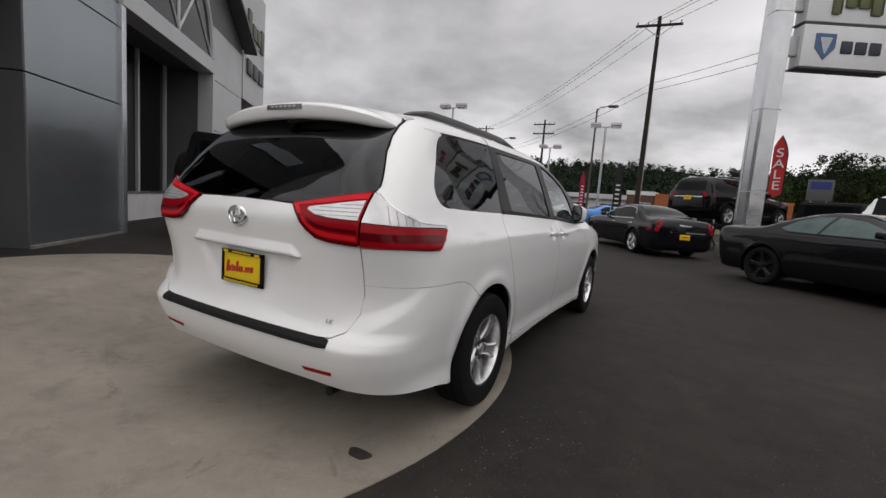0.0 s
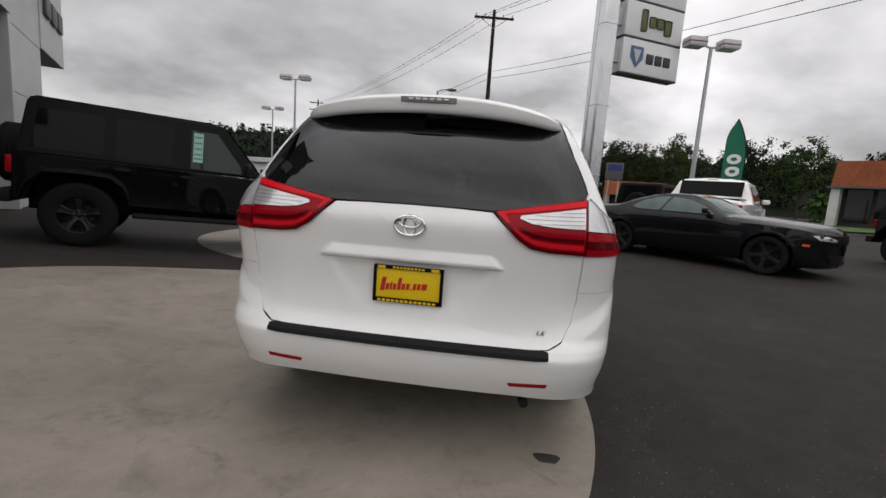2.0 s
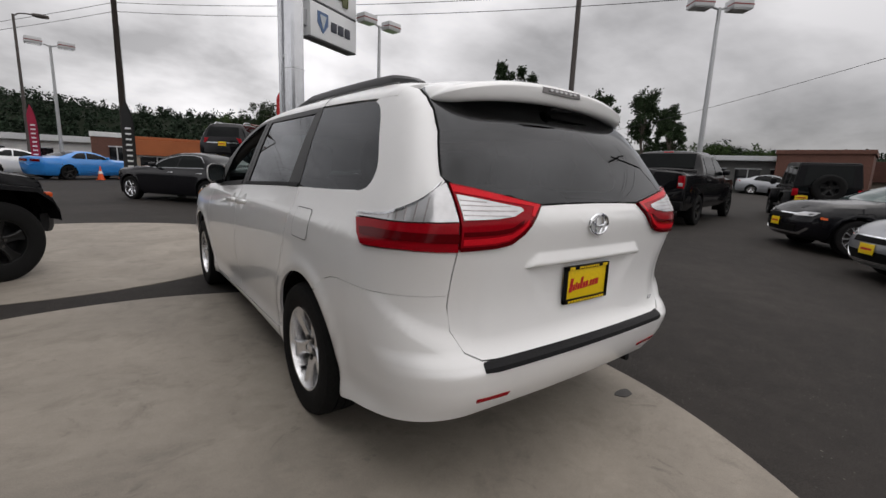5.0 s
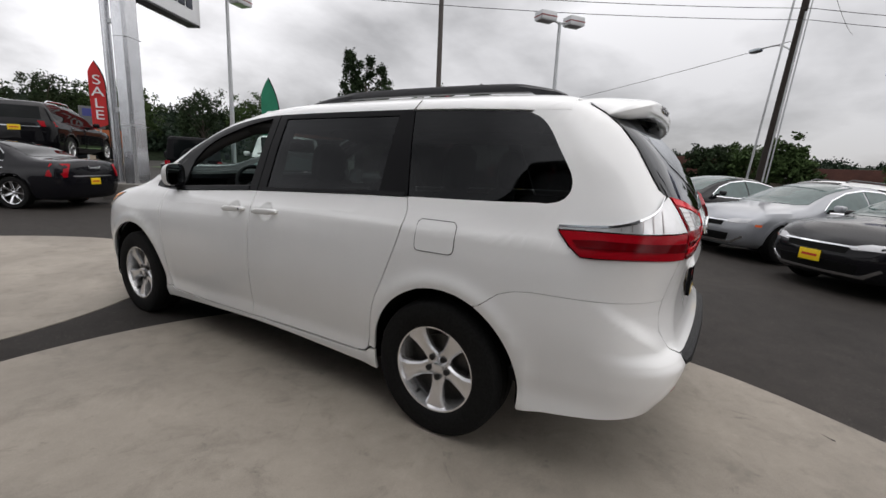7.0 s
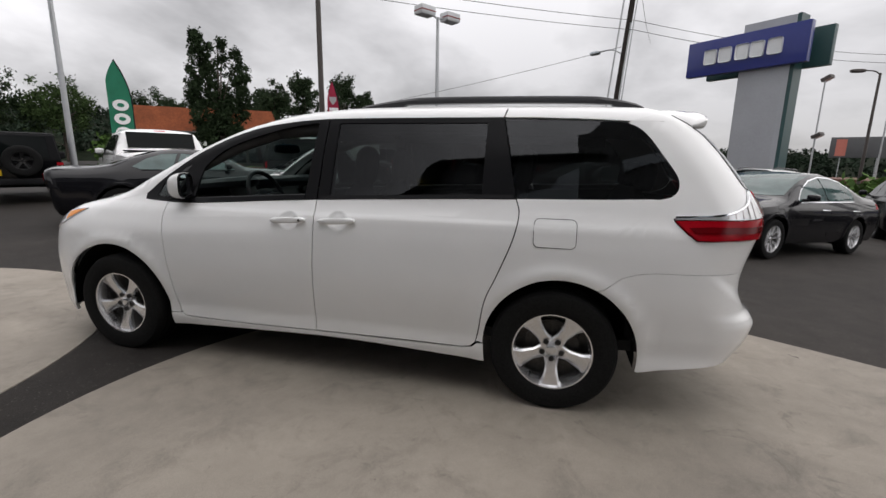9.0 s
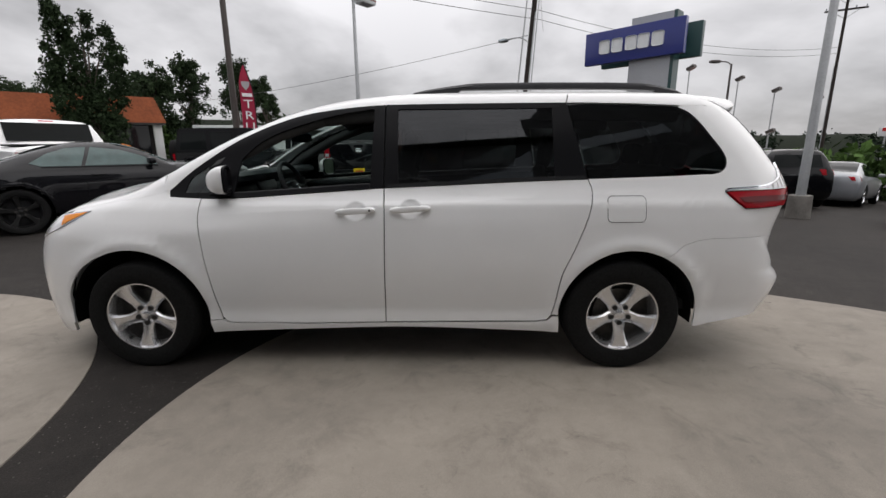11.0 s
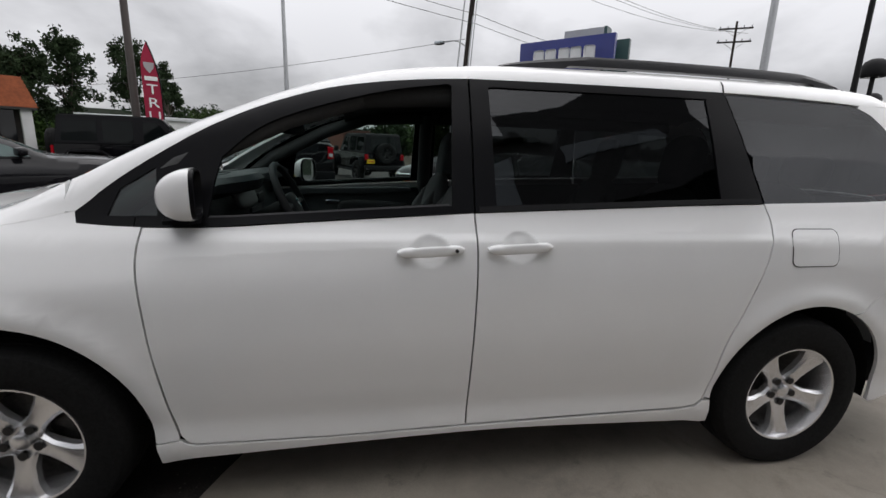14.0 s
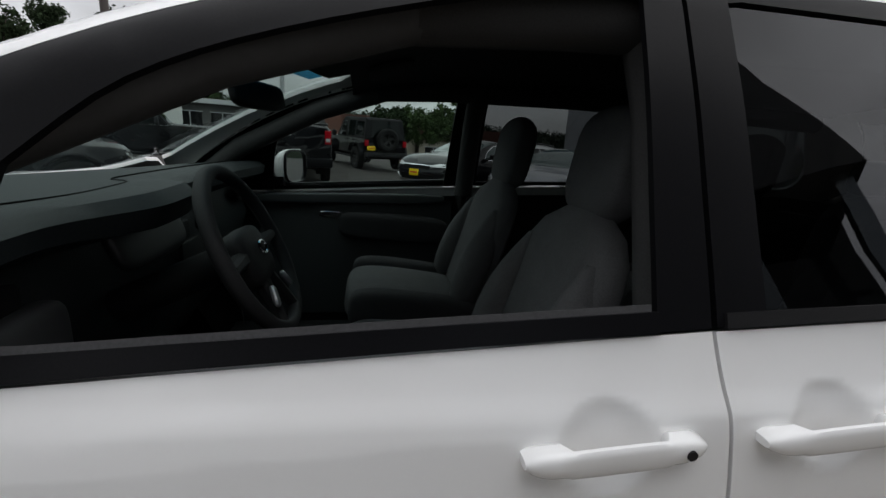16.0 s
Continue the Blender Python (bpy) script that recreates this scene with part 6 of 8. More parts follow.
# ---------------------------------------------------------------- boxy off-roaders
def off_roader(name, label, m, paint_mat, group="", rims=None, plate=True, sticker=False):
    ob = thing(name, label, "off-road car", m, group)
    wb, r = 2.95, .405
    # tub: side profile with square wheel openings, extruded across
    prof = [(-.66, .55), (-.66, 1.10), (.0, 1.105), (2.18, 1.11), (2.20, 1.13), (2.95, 1.10), (3.42, 1.05), (3.48, .95), (3.48, .62), (3.38, .60),
            (3.36, .80), (3.25, .95), (2.65, .95), (2.52, .78), (2.42, .55), (.52, .55), (.42, .78), (.28, .95), (-.32, .95), (-.46, .78), (-.52, .55)]
    bm = bmesh.new()
    hw = lambda y: .80 - .10 * max(0, (y - 2.2) / 1.25)  # noqa: E731
    a = [bm.verts.new((-hw(y), y, z)) for y, z in prof]
    b = [bm.verts.new((hw(y), y, z)) for y, z in prof]
    n = len(prof)
    for k in range(n):
        bm.faces.new((a[k], a[(k + 1) % n], b[(k + 1) % n], b[k]))
    bm.faces.new(a[::-1])
    bm.faces.new(b)
    bmesh.ops.recalc_face_normals(bm, faces=bm.faces[:])
    bmesh.ops.bevel(bm, geom=[e for e in bm.edges if e.calc_face_angle(0) > .5], offset=.022, segments=2, affect="EDGES")
    part("body", bm, paint_mat, ob)
    # bonnet crown
    bm = bmesh.new()
    loft(bm, [[(x * (1 - .125 * max(0, (y - 2.2) / 1.25)), y, z + dz) for x, dz in ((-.70, -.03), (-.62, .025), (-.3, .055), (.3, .055), (.62, .025), (.70, -.03))] for y, z in ((2.24, 1.12), (2.7, 1.11), (3.2, 1.08), (3.42, 1.04), (3.48, .97))], closed=False)
    part("bonnet", bm, paint_mat, ob)
    # hard top with window openings shown as inset dark panes
    bm = bmesh.new()
    top = [(-.64, 1.10), (-.55, 1.78), (-.50, 1.825), (1.45, 1.845), (1.60, 1.82), (2.16, 1.12)]
    ins = lambda z: .785 - .10 * (z - 1.1) / .74  # noqa: E731
    a = [bm.verts.new((-ins(z), y, z)) for y, z in top]
    b = [bm.verts.new((ins(z), y, z)) for y, z in top]
    for k in range(len(top)):
        bm.faces.new((a[k], a[(k + 1) % 6], b[(k + 1) % 6], b[k]))
    bm.faces.new(a[::-1])
    bm.faces.new(b)
    bmesh.ops.recalc_face_normals(bm, faces=bm.faces[:])
    bmesh.ops.bevel(bm, geom=bm.edges[:], offset=.03, segments=3, affect="EDGES")
    part("hard_top", bm, black_trim, ob, "black hard top")
    for s in (-1, 1):
        for poly in ([(-.50, 1.19), (-.44, 1.68), (.22, 1.70), (.22, 1.19)], [(.34, 1.17), (.34, 1.71), (.98, 1.72), (.98, 1.17)], [(1.20, 1.16), (1.20, 1.70), (1.52, 1.70), (1.90, 1.20), (1.90, 1.16)]):
            bm = bmesh.new()
            vs = [bm.verts.new((s * (ins(z) + .006), y, z)) for y, z in poly]
            f = bm.faces.new(vs)
            g = bmesh.ops.extrude_face_region(bm, geom=[f])
            bmesh.ops.translate(bm, verts=[v for v in g["geom"] if isinstance(v, bmesh.types.BMVert)], vec=(s * -.02, 0, 0))
            bmesh.ops.recalc_face_normals(bm, faces=bm.faces[:])
            win = part("side_window", bm, dusky_glass if sticker and poly[0][0] > 1 else car_glass, ob, smooth=False)
        if sticker:
            bm = bmesh.new()
            lean = [(s * (ins(z) + .008), y, z) for y, z in ((1.225, 1.26), (1.345, 1.26), (1.345, 1.67), (1.225, 1.67))]
            f = bm.faces.new([bm.verts.new(p) for p in lean])
            g = bmesh.ops.extrude_face_region(bm, geom=[f])
            bmesh.ops.translate(bm, verts=[v for v in g["geom"] if isinstance(v, bmesh.types.BMVert)], vec=(s * .002, 0, 0))
            bmesh.ops.recalc_face_normals(bm, faces=bm.faces[:])
            stick = part("window_sticker", bm, mat("pale_green_paper", (.30, .52, .44), .6, grain=.05), ob, smooth=False)
            for z in (1.30, 1.36, 1.44, 1.52, 1.60):
                part("sticker_lettering", boxed((s * (ins(z) + .0105) - .001, 1.24, z), (s * (ins(z) + .0105) + .001, 1.33, z + .02)), mat("grey_green_ink", (.12, .22, .20), .6), stick)
        for y in (1.02, 1.98):
            part("door_hinge", boxed((s * .80, y - .02, .88), (s * .815, y + .04, .93), bevel=.004), black_trim, ob)
        for y in (.28, 1.02, 2.02):
            part("door_seam", boxed((s * .797, y - .004, .58), (s * .8025, y + .004, 1.10)), gap_dark, ob, smooth=False)
        for y in (.42, 1.16):
            bm = bmesh.new()
            cushion(bm, .035, .17, .035, pose(s * .822, y, 1.03), 0, 3)
            part("door_handle", bm, black_trim if not sticker else satin_black, ob)
        # wide flat mudguards
        for yw, k in ((0, -1), (wb, 1)):
            bm = bmesh.new()
            line = [(-.56, .60), (-.50, .80), (-.36, .965), (.0, .985), (.30, .965), (.44, .86), (.50, .74), (.515, .66)]
            secs = []
            for y, z in line:
                secs.append([(s * .70, yw + y, z), (s * .94, yw + y * 1.02, z - .012), (s * .945, yw + y * 1.02, z - .055), (s * .92, yw + y, z - .045), (s * .70, yw + y * .98, z - .03)])
            loft(bm, secs)
            bmesh.ops.recalc_face_normals(bm, faces=bm.faces[:])
            part("mudguard", bm, black_trim, ob)
            bm = boxed((min(s * .45, s * .50), yw - .48, .45), (max(s * .45, s * .50), yw + .48, .96))
            part("wheel_well", bm, gap_dark, ob)
            wheel(ob, pose(s * .79, yw, r, 0, 0, 0 if s > 0 else 180), r, .225, .25, rims or black_alloy, "five", 40)
        part("side_step", boxed((min(s * .72, s * .84), .55, .40), (max(s * .72, s * .84), 2.35, .47), bevel=.025), satin_black, ob)
        bm = bmesh.new()
        cushion(bm, .18, .08, .20, pose(s * .98, 1.93, 1.22), .1, 4)
        part("door_mirror", bm, satin_black, ob)
        tl = part("tail_lamp", boxed((min(s * .66, s * .80), -.715, .86), (max(s * .66, s * .80), -.655, 1.07), bevel=.015), red_lens, ob)
        bm = bmesh.new()
        rod(bm, (s * .48, 3.44, .88), (s * .48, 3.505, .88), .095, .09, 20)
        part("headlight", bm, clear_lens, ob)
        bm = bmesh.new()
        cushion(bm, .07, .07, .055, pose(s * .86, 3.40, .885), .1, 3)
        part("turn_lens", bm, orange_lens, ob)
    bm = bmesh.new()
    for k in range(7):
        box(bm, (-.27 + k * .09 - .024, 3.47, .70), (-.27 + k * .09 + .024, 3.487, .98), bevel=.01)
    part("grille_slots", bm, gap_dark, ob)
    bm = bmesh.new()
    vs = [(-.66, 2.17, 1.14), (.66, 2.17, 1.14), (.60, 1.63, 1.80), (-.60, 1.63, 1.80)]
    bm.faces.new([bm.verts.new((x, y + .012, z + .01)) for x, y, z in vs])
    part("windscreen", bm, car_glass, ob)
    bm = bmesh.new()
    loft(bm, [[(x, y0, .50), (x, y1 - .02, .48), (x, y1, .53), (x, y1, .64), (x, y1 - .03, .68), (x, y0, .67)] for x, y0, y1 in ((-.80, 3.36, 3.44), (-.72, 3.40, 3.54), (-.55, 3.46, 3.62), (.55, 3.46, 3.62), (.72, 3.40, 3.54), (.80, 3.36, 3.44))])
    bmesh.ops.recalc_face_normals(bm, faces=bm.faces[:])
    part("front_bumper", bm, satin_black, ob)
    part("rear_bumper", boxed((-.82, -.82, .50), (.82, -.66, .66), bevel=.03), satin_black, ob)
    bm = bmesh.new()
    bm.faces.new([bm.verts.new(p) for p in ((-.56, -.655, 1.18), (.56, -.655, 1.18), (.52, -.578, 1.72), (-.52, -.578, 1.72))])
    part("rear_window", bm, car_glass, ob)
    wheel(ob, pose(0, -.80, 1.10, 0, 0, -90), .39, .215, .25, rims or black_alloy, "five", 36, "spare_wheel")
    part("spare_mount", boxed((-.12, -.80, .98), (.12, -.64, 1.22)), satin_black, ob)
    if plate:
        sign_plate(ob, pose(-.56, -.70, .80, 90, 0, 0))
    bm = boxed((-.55, -.55, .42), (.55, 3.3, .58))
    part("underbody", bm, gap_dark, ob)
    return ob


def number_sticker(parent, H, text="16"):
    """Orange year figures on a windscreen."""
    c = bpy.data.curves.new("windscreen_figures", "FONT")
    c.body, c.size, c.extrude = text, .20, .003
    o = new("figures_source", c)
    me = bpy.data.meshes.new_from_object(o.evaluated_get(bpy.context.evaluated_depsgraph_get()))
    bpy.data.objects.remove(o)
    p = H.at("top", [.42], [1.62])[0]
    n = Vector(H.normal(np.array([p]))[0])
    me.transform(Matrix.Translation(Vector(p) + n * .012) @ n.to_track_quat("Z", "Y").to_matrix().to_4x4() @ pose(.12, .08, 0, 0, 0, 180))
    me.materials.clear()
    part("windscreen_figures", me, mat("orange_decal", (.85, .25, .02), .5), parent, smooth=False)


def build_cars():
    # coupe beside the van
    c, H = car("coupe", "dark grey two-door muscle coupe with black wheels", "coupe", "coupe", heading(3.89, 8.57, .706, -.708), dark_grey_paint, black_alloy, light_car_glass, style="five_twin")
    number_sticker(c, H)
    car("sedan", "dark grey luxury sedan with chrome wheels and yellow plate", "sedan", "big_sedan", heading(1.22, 12.50, -.56, .83), grey_paint, chrome, plate_rear=True, tag=True, style="seven")
    car("sport_utility_car", "black sport utility car up on a display ramp", "SUV", "suv", heading(2.33, 17.08, .62, .78, z=1.02), black_paint, alloy, plate_rear=True, tag=True)
    off_roader("off_roader", "black four-door off-road car with green window sticker", heading(-5.60, 2.80, .788, .615) @ Matrix.Scale(1.02, 4), black_paint, "black off-road cars", sticker=True, plate=False)
    off_roader("off_roader", "black four-door off-road car with yellow plate", heading(5.5, 13.85, .52, .85), black_paint, "black off-road cars")
    off_roader("off_roader", "black four-door off-road car with silver wheels", heading(10.74, 9.04, .306, -.952), black_paint, "black off-road cars", rims=alloy, plate=False)
    off_roader("off_roader", "black four-door off-road car parked beside the pickup", heading(15.25, 1.6, .92, .39), black_paint, "black off-road cars")
    car("pickup_truck", "white crew-cab pickup truck with chrome bumper", "pickup", "pickup", heading(5.7, 9.35, .55, .84), white_paint, alloy, "", tag=True)
    car("pickup_truck", "black crew-cab pickup truck with yellow plate", "pickup", "pickup", heading(10.2, 3.9, .985, .17), black_paint, black_alloy, plate_rear=True)
    # the row of sedans behind the van
    h = (-.64, .77)
    row = [(7.35, -5.05, dark_grey_paint, "dark grey sedan with chrome trim and yellow front plate"), (9.3, -3.68, silver_paint, "silver sedan with chrome trim in a row"),
           (11.4, -1.92, dark_grey_paint, "dark grey sedan with chrome trim and yellow front plate")]
    for x, y, p, label in row:
        car("sedan", label, "sedan", "sedan", heading(x, y, *h), p, alloy, light_car_glass, "row of sedans", plate_front=True, tag=True, style="ten")
    # darker ones behind them
    car("sport_utility_car", "black sport utility car with chrome roof rails", "SUV", "suv", heading(10.6, -9.4, .93, -.36), black_paint, alloy)
    car("sport_utility_car", "black sport utility car parked by the slim lamp post", "SUV", "suv", heading(5.2, -9.6, .60, -.80), black_paint, alloy)
    for x, y in ((14.6, -7.4), (15.6, -4.6)):
        car("sport_utility_car", "white sport utility car with roof rails in the back row", "SUV", "suv", heading(x, y, *h), white_paint, alloy, None, "white back row", detail=0)
    for x, y, p, label in ((9.5, -13.5, dark_grey_paint, "dark grey sedan in the far row"), (12.0, -12.0, silver_paint, "silver sedan in the far row"), (7.3, -15.5, black_paint, "black sedan in the far row")):
        car("sedan", label, "sedan", "sedan", heading(x, y, .64, -.77), p, alloy, None, "far row of sedans", detail=0, tag=True)
    car("sedan", "silver sedan parked across the lane", "sedan", "sedan", heading(36.0, 10.3, .3, -.95), silver_paint, alloy, None, detail=0, tag=True)
    # far row seen past the off-roader
    far = [("coupe", blue_paint, "bright blue coupe beside a traffic cone", -3.9, 27.5), ("coupe", white_paint, "white coupe in the far display row", -6.9, 29.6), ("coupe", silver_paint, "silver coupe in the far display row", -9.2, 31.4),
           ("pickup", red_paint, "dark red pickup truck in the far display row", -9.6, 29.8), ("suv", black_paint, "black sport utility car in the far display row", -12.9, 28.4),
           ("sedan", silver_paint, "silver sedan in the far display row", -15.8, 26.8), ("suv", black_paint, "black sport utility car in the far row", -19.2, 26.0),
           ("suv", black_paint, "black sport utility car in the far row", -22.3, 25.5)]
    for kind, p, label, x, y in far:
        hd = (.82, .57) if kind == "coupe" else (.45, -.89)
        car({"coupe": "coupe", "sedan": "sedan", "pickup": "pickup_truck", "suv": "sport_utility_car"}[kind], label, {"coupe": "coupe", "sedan": "sedan", "pickup": "pickup", "suv": "SUV"}[kind], kind, heading(x, y, *hd), p,
            black_alloy if p is blue_paint else alloy, None, "far display row", detail=0, tag=True)


build_cars()


# ---------------------------------------------------------------- buildings, signs, poles, trees
panel_grey = mat("grey_metal_panel", (0.32, 0.35, 0.37), 0.26, metal=0.8, grain=0.04, grain_scale=40, stain=0.08, stain_scale=0.7)
panel_light = mat("pale_metal_panel", (0.52, 0.53, 0.54), 0.42, metal=0.2, grain=0.04, grain_scale=40, stain=0.06, stain_scale=0.8)
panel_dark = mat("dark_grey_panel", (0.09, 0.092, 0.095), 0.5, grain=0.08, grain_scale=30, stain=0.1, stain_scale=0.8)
store_glass = mat("storefront_glass", (0.008, 0.009, 0.010), 0.04, spec=0.6, grain=0.2, grain_scale=2)
white_wall = mat("white_wall_paint", (0.62, 0.62, 0.61), 0.7, grain=0.06, grain_scale=20, stain=0.12, stain_scale=1.0)
tan_wall = mat("tan_wall_paint", (0.36, 0.30, 0.23), 0.8, grain=0.08, grain_scale=15, stain=0.12, stain_scale=1.0)
orange_wall = mat("orange_wall_paint", (0.34, 0.10, 0.033), 0.75, grain=0.08, grain_scale=20, stain=0.14, stain_scale=0.6)
brick_wall = mat("brown_brick", (0.12, 0.055, 0.04), 0.85, grain=0.25, grain_scale=14, stain=0.15, stain_scale=1.0)
roof_grey = mat("pale_roof_sheet", (0.50, 0.51, 0.52), 0.6, grain=0.06, grain_scale=10, stain=0.1, stain_scale=0.5)
wood_pole = mat("weathered_pole_wood", (0.024, 0.018, 0.015), 0.9, grain=0.3, grain_scale=25, stain=0.2, stain_scale=2.0, bump=0.3, bump_scale=60)
zinc = mat("galvanised_steel", (0.42, 0.43, 0.44), 0.45, metal=0.6, grain=0.08, grain_scale=30, stain=0.08, stain_scale=2.0)
brown_steel = mat("bronze_brown_steel", (0.07, 0.06, 0.055), 0.5, metal=0.3, grain=0.1, grain_scale=30)
sign_white = mat("sign_face_white", (0.70, 0.71, 0.72), 0.35, coat=0.3, grain=0.03, grain_scale=20, stain=0.04, stain_scale=1.0)
sign_blue = mat("sign_face_blue", (0.016, 0.026, 0.17), 0.35, coat=0.3, grain=0.05, grain_scale=20)
sign_grey = mat("sign_pillar_grey", (0.36, 0.37, 0.39), 0.45, metal=0.3, grain=0.04, grain_scale=20, stain=0.06, stain_scale=0.8)
dark_green = mat("dark_green_edge", (0.02, 0.06, 0.06), 0.4, grain=0.08, grain_scale=20)
polished = mat("polished_column", (0.58, 0.59, 0.61), 0.22, metal=0.85, grain=0.05, grain_scale=6, stain=0.08, stain_scale=1.0)
flag_green = mat("green_flag_cloth", (0.015, 0.16, 0.09), 0.85, grain=0.1, grain_scale=150, stain=0.1, stain_scale=3)
flag_red = mat("crimson_flag_cloth", (0.30, 0.015, 0.045), 0.85, grain=0.1, grain_scale=150, stain=0.1, stain_scale=3)
flag_scarlet = mat("scarlet_flag_cloth", (0.50, 0.03, 0.03), 0.85, grain=0.1, grain_scale=150, stain=0.1, stain_scale=3)
cable_black = mat("black_cable", (0.03, 0.03, 0.03), 0.6, grain=0.2)
cone_orange = mat("orange_cone", (0.75, 0.10, 0.02), 0.5, grain=0.1, grain_scale=40)
base_concrete = mat("rough_concrete", (0.18, 0.168, 0.152), 0.85, grain=0.15, grain_scale=40, stain=0.25, stain_scale=3.0, bump=0.3, bump_scale=60)


def letters(parent, text, m, size, material, name="lettering", extrude=.004, squash=1.0, shear=0.0):
    c = bpy.data.curves.new("letters", "FONT")
    c.body, c.size, c.extrude, c.align_x, c.align_y, c.shear = text, size, extrude, "CENTER", "CENTER", shear
    o = new("letters_source", c)
    me = bpy.data.meshes.new_from_object(o.evaluated_get(bpy.context.evaluated_depsgraph_get()))
    bpy.data.objects.remove(o)
    me.transform(m @ Matrix.Diagonal((squash, 1, 1, 1)))
    me.materials.clear()
    return part(name, me, material, parent, smooth=False)


def build_dealership():
    """The grey showroom with its gabled portal: x along the front, y into the house."""
    ob = thing("dealership_building", "grey metal-panelled showroom with a gabled entrance portal", "building",
               pose(-5.003, -0.279, .285, 0, 0, 129.4) @ Matrix.Scale(.765, 4))
    P = lambda name, lo, hi, m, label="", bev=.01: part(name, boxed(lo, hi, bevel=bev), m, ob, label, smooth=False)  # noqa: E731
    # pilasters clad with separate panels, open joints between them
    for x0, x1, mt, rows in ((-.06, 2.56, panel_grey, (-.3, 2.72, 4.28, 6.28)), (8.1, 11.42, panel_light, (-.3, 2.95, 4.6, 6.28))):
        P("pilaster_core", (x0 + .03, .04, -.3), (x1 - .03, 3.0, 6.3), gap_dark, bev=0)
        for z0, z1 in zip(rows, rows[1:]):
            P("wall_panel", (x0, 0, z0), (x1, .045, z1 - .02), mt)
            # side and return panels darker than the front: their shade is in the colour
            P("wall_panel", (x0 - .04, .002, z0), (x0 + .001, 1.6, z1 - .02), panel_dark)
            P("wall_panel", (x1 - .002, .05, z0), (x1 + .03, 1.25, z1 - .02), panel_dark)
    # pale kerb at the foot of the near pilaster
    P("plinth", (-.10, -.05, -.4), (2.60, -.002, .03), base_concrete)
    # bright frame round the opening
    P("portal_frame", (2.54, -.06, -.3), (2.70, .40, 4.72), polished)
    P("portal_frame", (7.94, -.06, -.3), (8.11, .40, 4.72), panel_light)
    P("portal_beam", (2.54, -.08, 4.72), (8.11, .45, 5.15), panel_light)
    # recessed glass front with its mullions, low white wall
    P("storefront_glass", (2.5, 1.34, .75), (7.75, 1.38, 4.75), store_glass, "dark storefront glass")
    P("storefront_sill", (2.5, 1.18, -.3), (7.98, 1.40, .75), white_wall)
    P("sill_cap", (2.5, 1.15, .75), (7.98, 1.42, .80), panel_grey)
    for x in (2.6, 4.3, 6.0, 7.7):
        P("mullion", (x, 1.26, .8), (x + .10, 1.40, 4.75), panel_light)
    # soffit and recess walls dark too, the portal's shade put into their colour
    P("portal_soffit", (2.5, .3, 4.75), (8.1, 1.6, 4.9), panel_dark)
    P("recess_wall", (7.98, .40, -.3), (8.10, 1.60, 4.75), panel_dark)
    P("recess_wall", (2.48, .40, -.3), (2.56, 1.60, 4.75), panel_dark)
    # gable with an arched window and truss bars
    bm = bmesh.new()
    flat_shape(bm, [(-.35, 6.28), (11.5, 6.28), (11.5, 6.6), (5.4, 9.4), (-.35, 6.6)], -.5, pose(0, .02, 0, 90, 0, 0))
    part("gable", bm, mat("slate_grey_panel", (0.11, 0.113, 0.118), 0.5, grain=0.06, grain_scale=30, stain=0.08, stain_scale=0.8), ob, smooth=False)
    bm = bmesh.new()
    flat_shape(bm, [(2.5, 5.15), (8.1, 5.15), (8.1, 6.3), (2.5, 6.3)], -.3, pose(0, .1, 0, 90, 0, 0))
    part("gable_infill", bm, panel_dark, ob, smooth=False)
    bm = bmesh.new()
    flat_shape(bm, arc(5.32, 5.15, 2.45, 0, 180, 30), .03, pose(0, .0, 0, 90, 0, 0))
    part("arched_window", bm, store_glass, ob, "dark arched window", smooth=False)
    bm = bmesh.new()
    tube(bm, [(5.32 + 2.5 * math.cos(a), -.04, 5.15 + 2.5 * math.sin(a)) for a in np.linspace(0, math.pi, 30)], .09, 8)
    part("arch_frame", bm, panel_light, ob)
    for a, b in (((5.32, 5.15), (5.32, 7.65)), ((5.32, 5.2), (3.77, 7.05)), ((5.32, 5.2), (6.87, 7.05)), ((2.87, 5.2), (5.32, 7.55)), ((7.77, 5.2), (5.32, 7.55))):
        bm = bmesh.new()
        tube(bm, [(a[0], -.03, a[1]), (b[0], -.03, b[1])], .05, 6)
        part("truss_bar", bm, panel_light, ob)
    # roof over the portal, sign box with plain marks, main block
    for sd in (-1, 1):
        bm = bmesh.new()
        loft(bm, [[(5.4 + sd * 6.3, y, 6.42), (5.4, y, 9.5), (5.4, y, 9.62), (5.4 + sd * 6.3, y, 6.56)] for y in (-.5, 8.0)])
        bmesh.ops.recalc_face_normals(bm, faces=bm.faces[:])
        part("roof_slope", bm, panel_dark, ob, smooth=False)
    P("sign_box", (11.46, -.03, 4.65), (14.95, 1.3, 9.6), panel_light)
    for k in range(3):
        part("sign_mark", boxed((11.9 + k * .95, -.12, 5.75), (12.6 + k * .95, -.03, 6.35), bevel=.02), panel_dark, ob)
    for x, w, h in ((11.9, .5, .95), (12.6, .6, .6), (13.3, .6, .6), (14.0, .5, .8)):
        part("sign_mark", boxed((x, -.12, 7.35 if h != .8 else 7.15), (x + w, -.03, 7.35 + h), bevel=.04), mat("olive_sign_paint", (.10, .11, .07), .5), ob)
    P("main_block", (-3.9, 3.0, -.3), (15, 18, 5.9), panel_dark)
    P("parapet", (.3, 2.8, 5.5), (15.2, 18.2, 6.3), panel_light)
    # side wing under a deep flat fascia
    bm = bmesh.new()
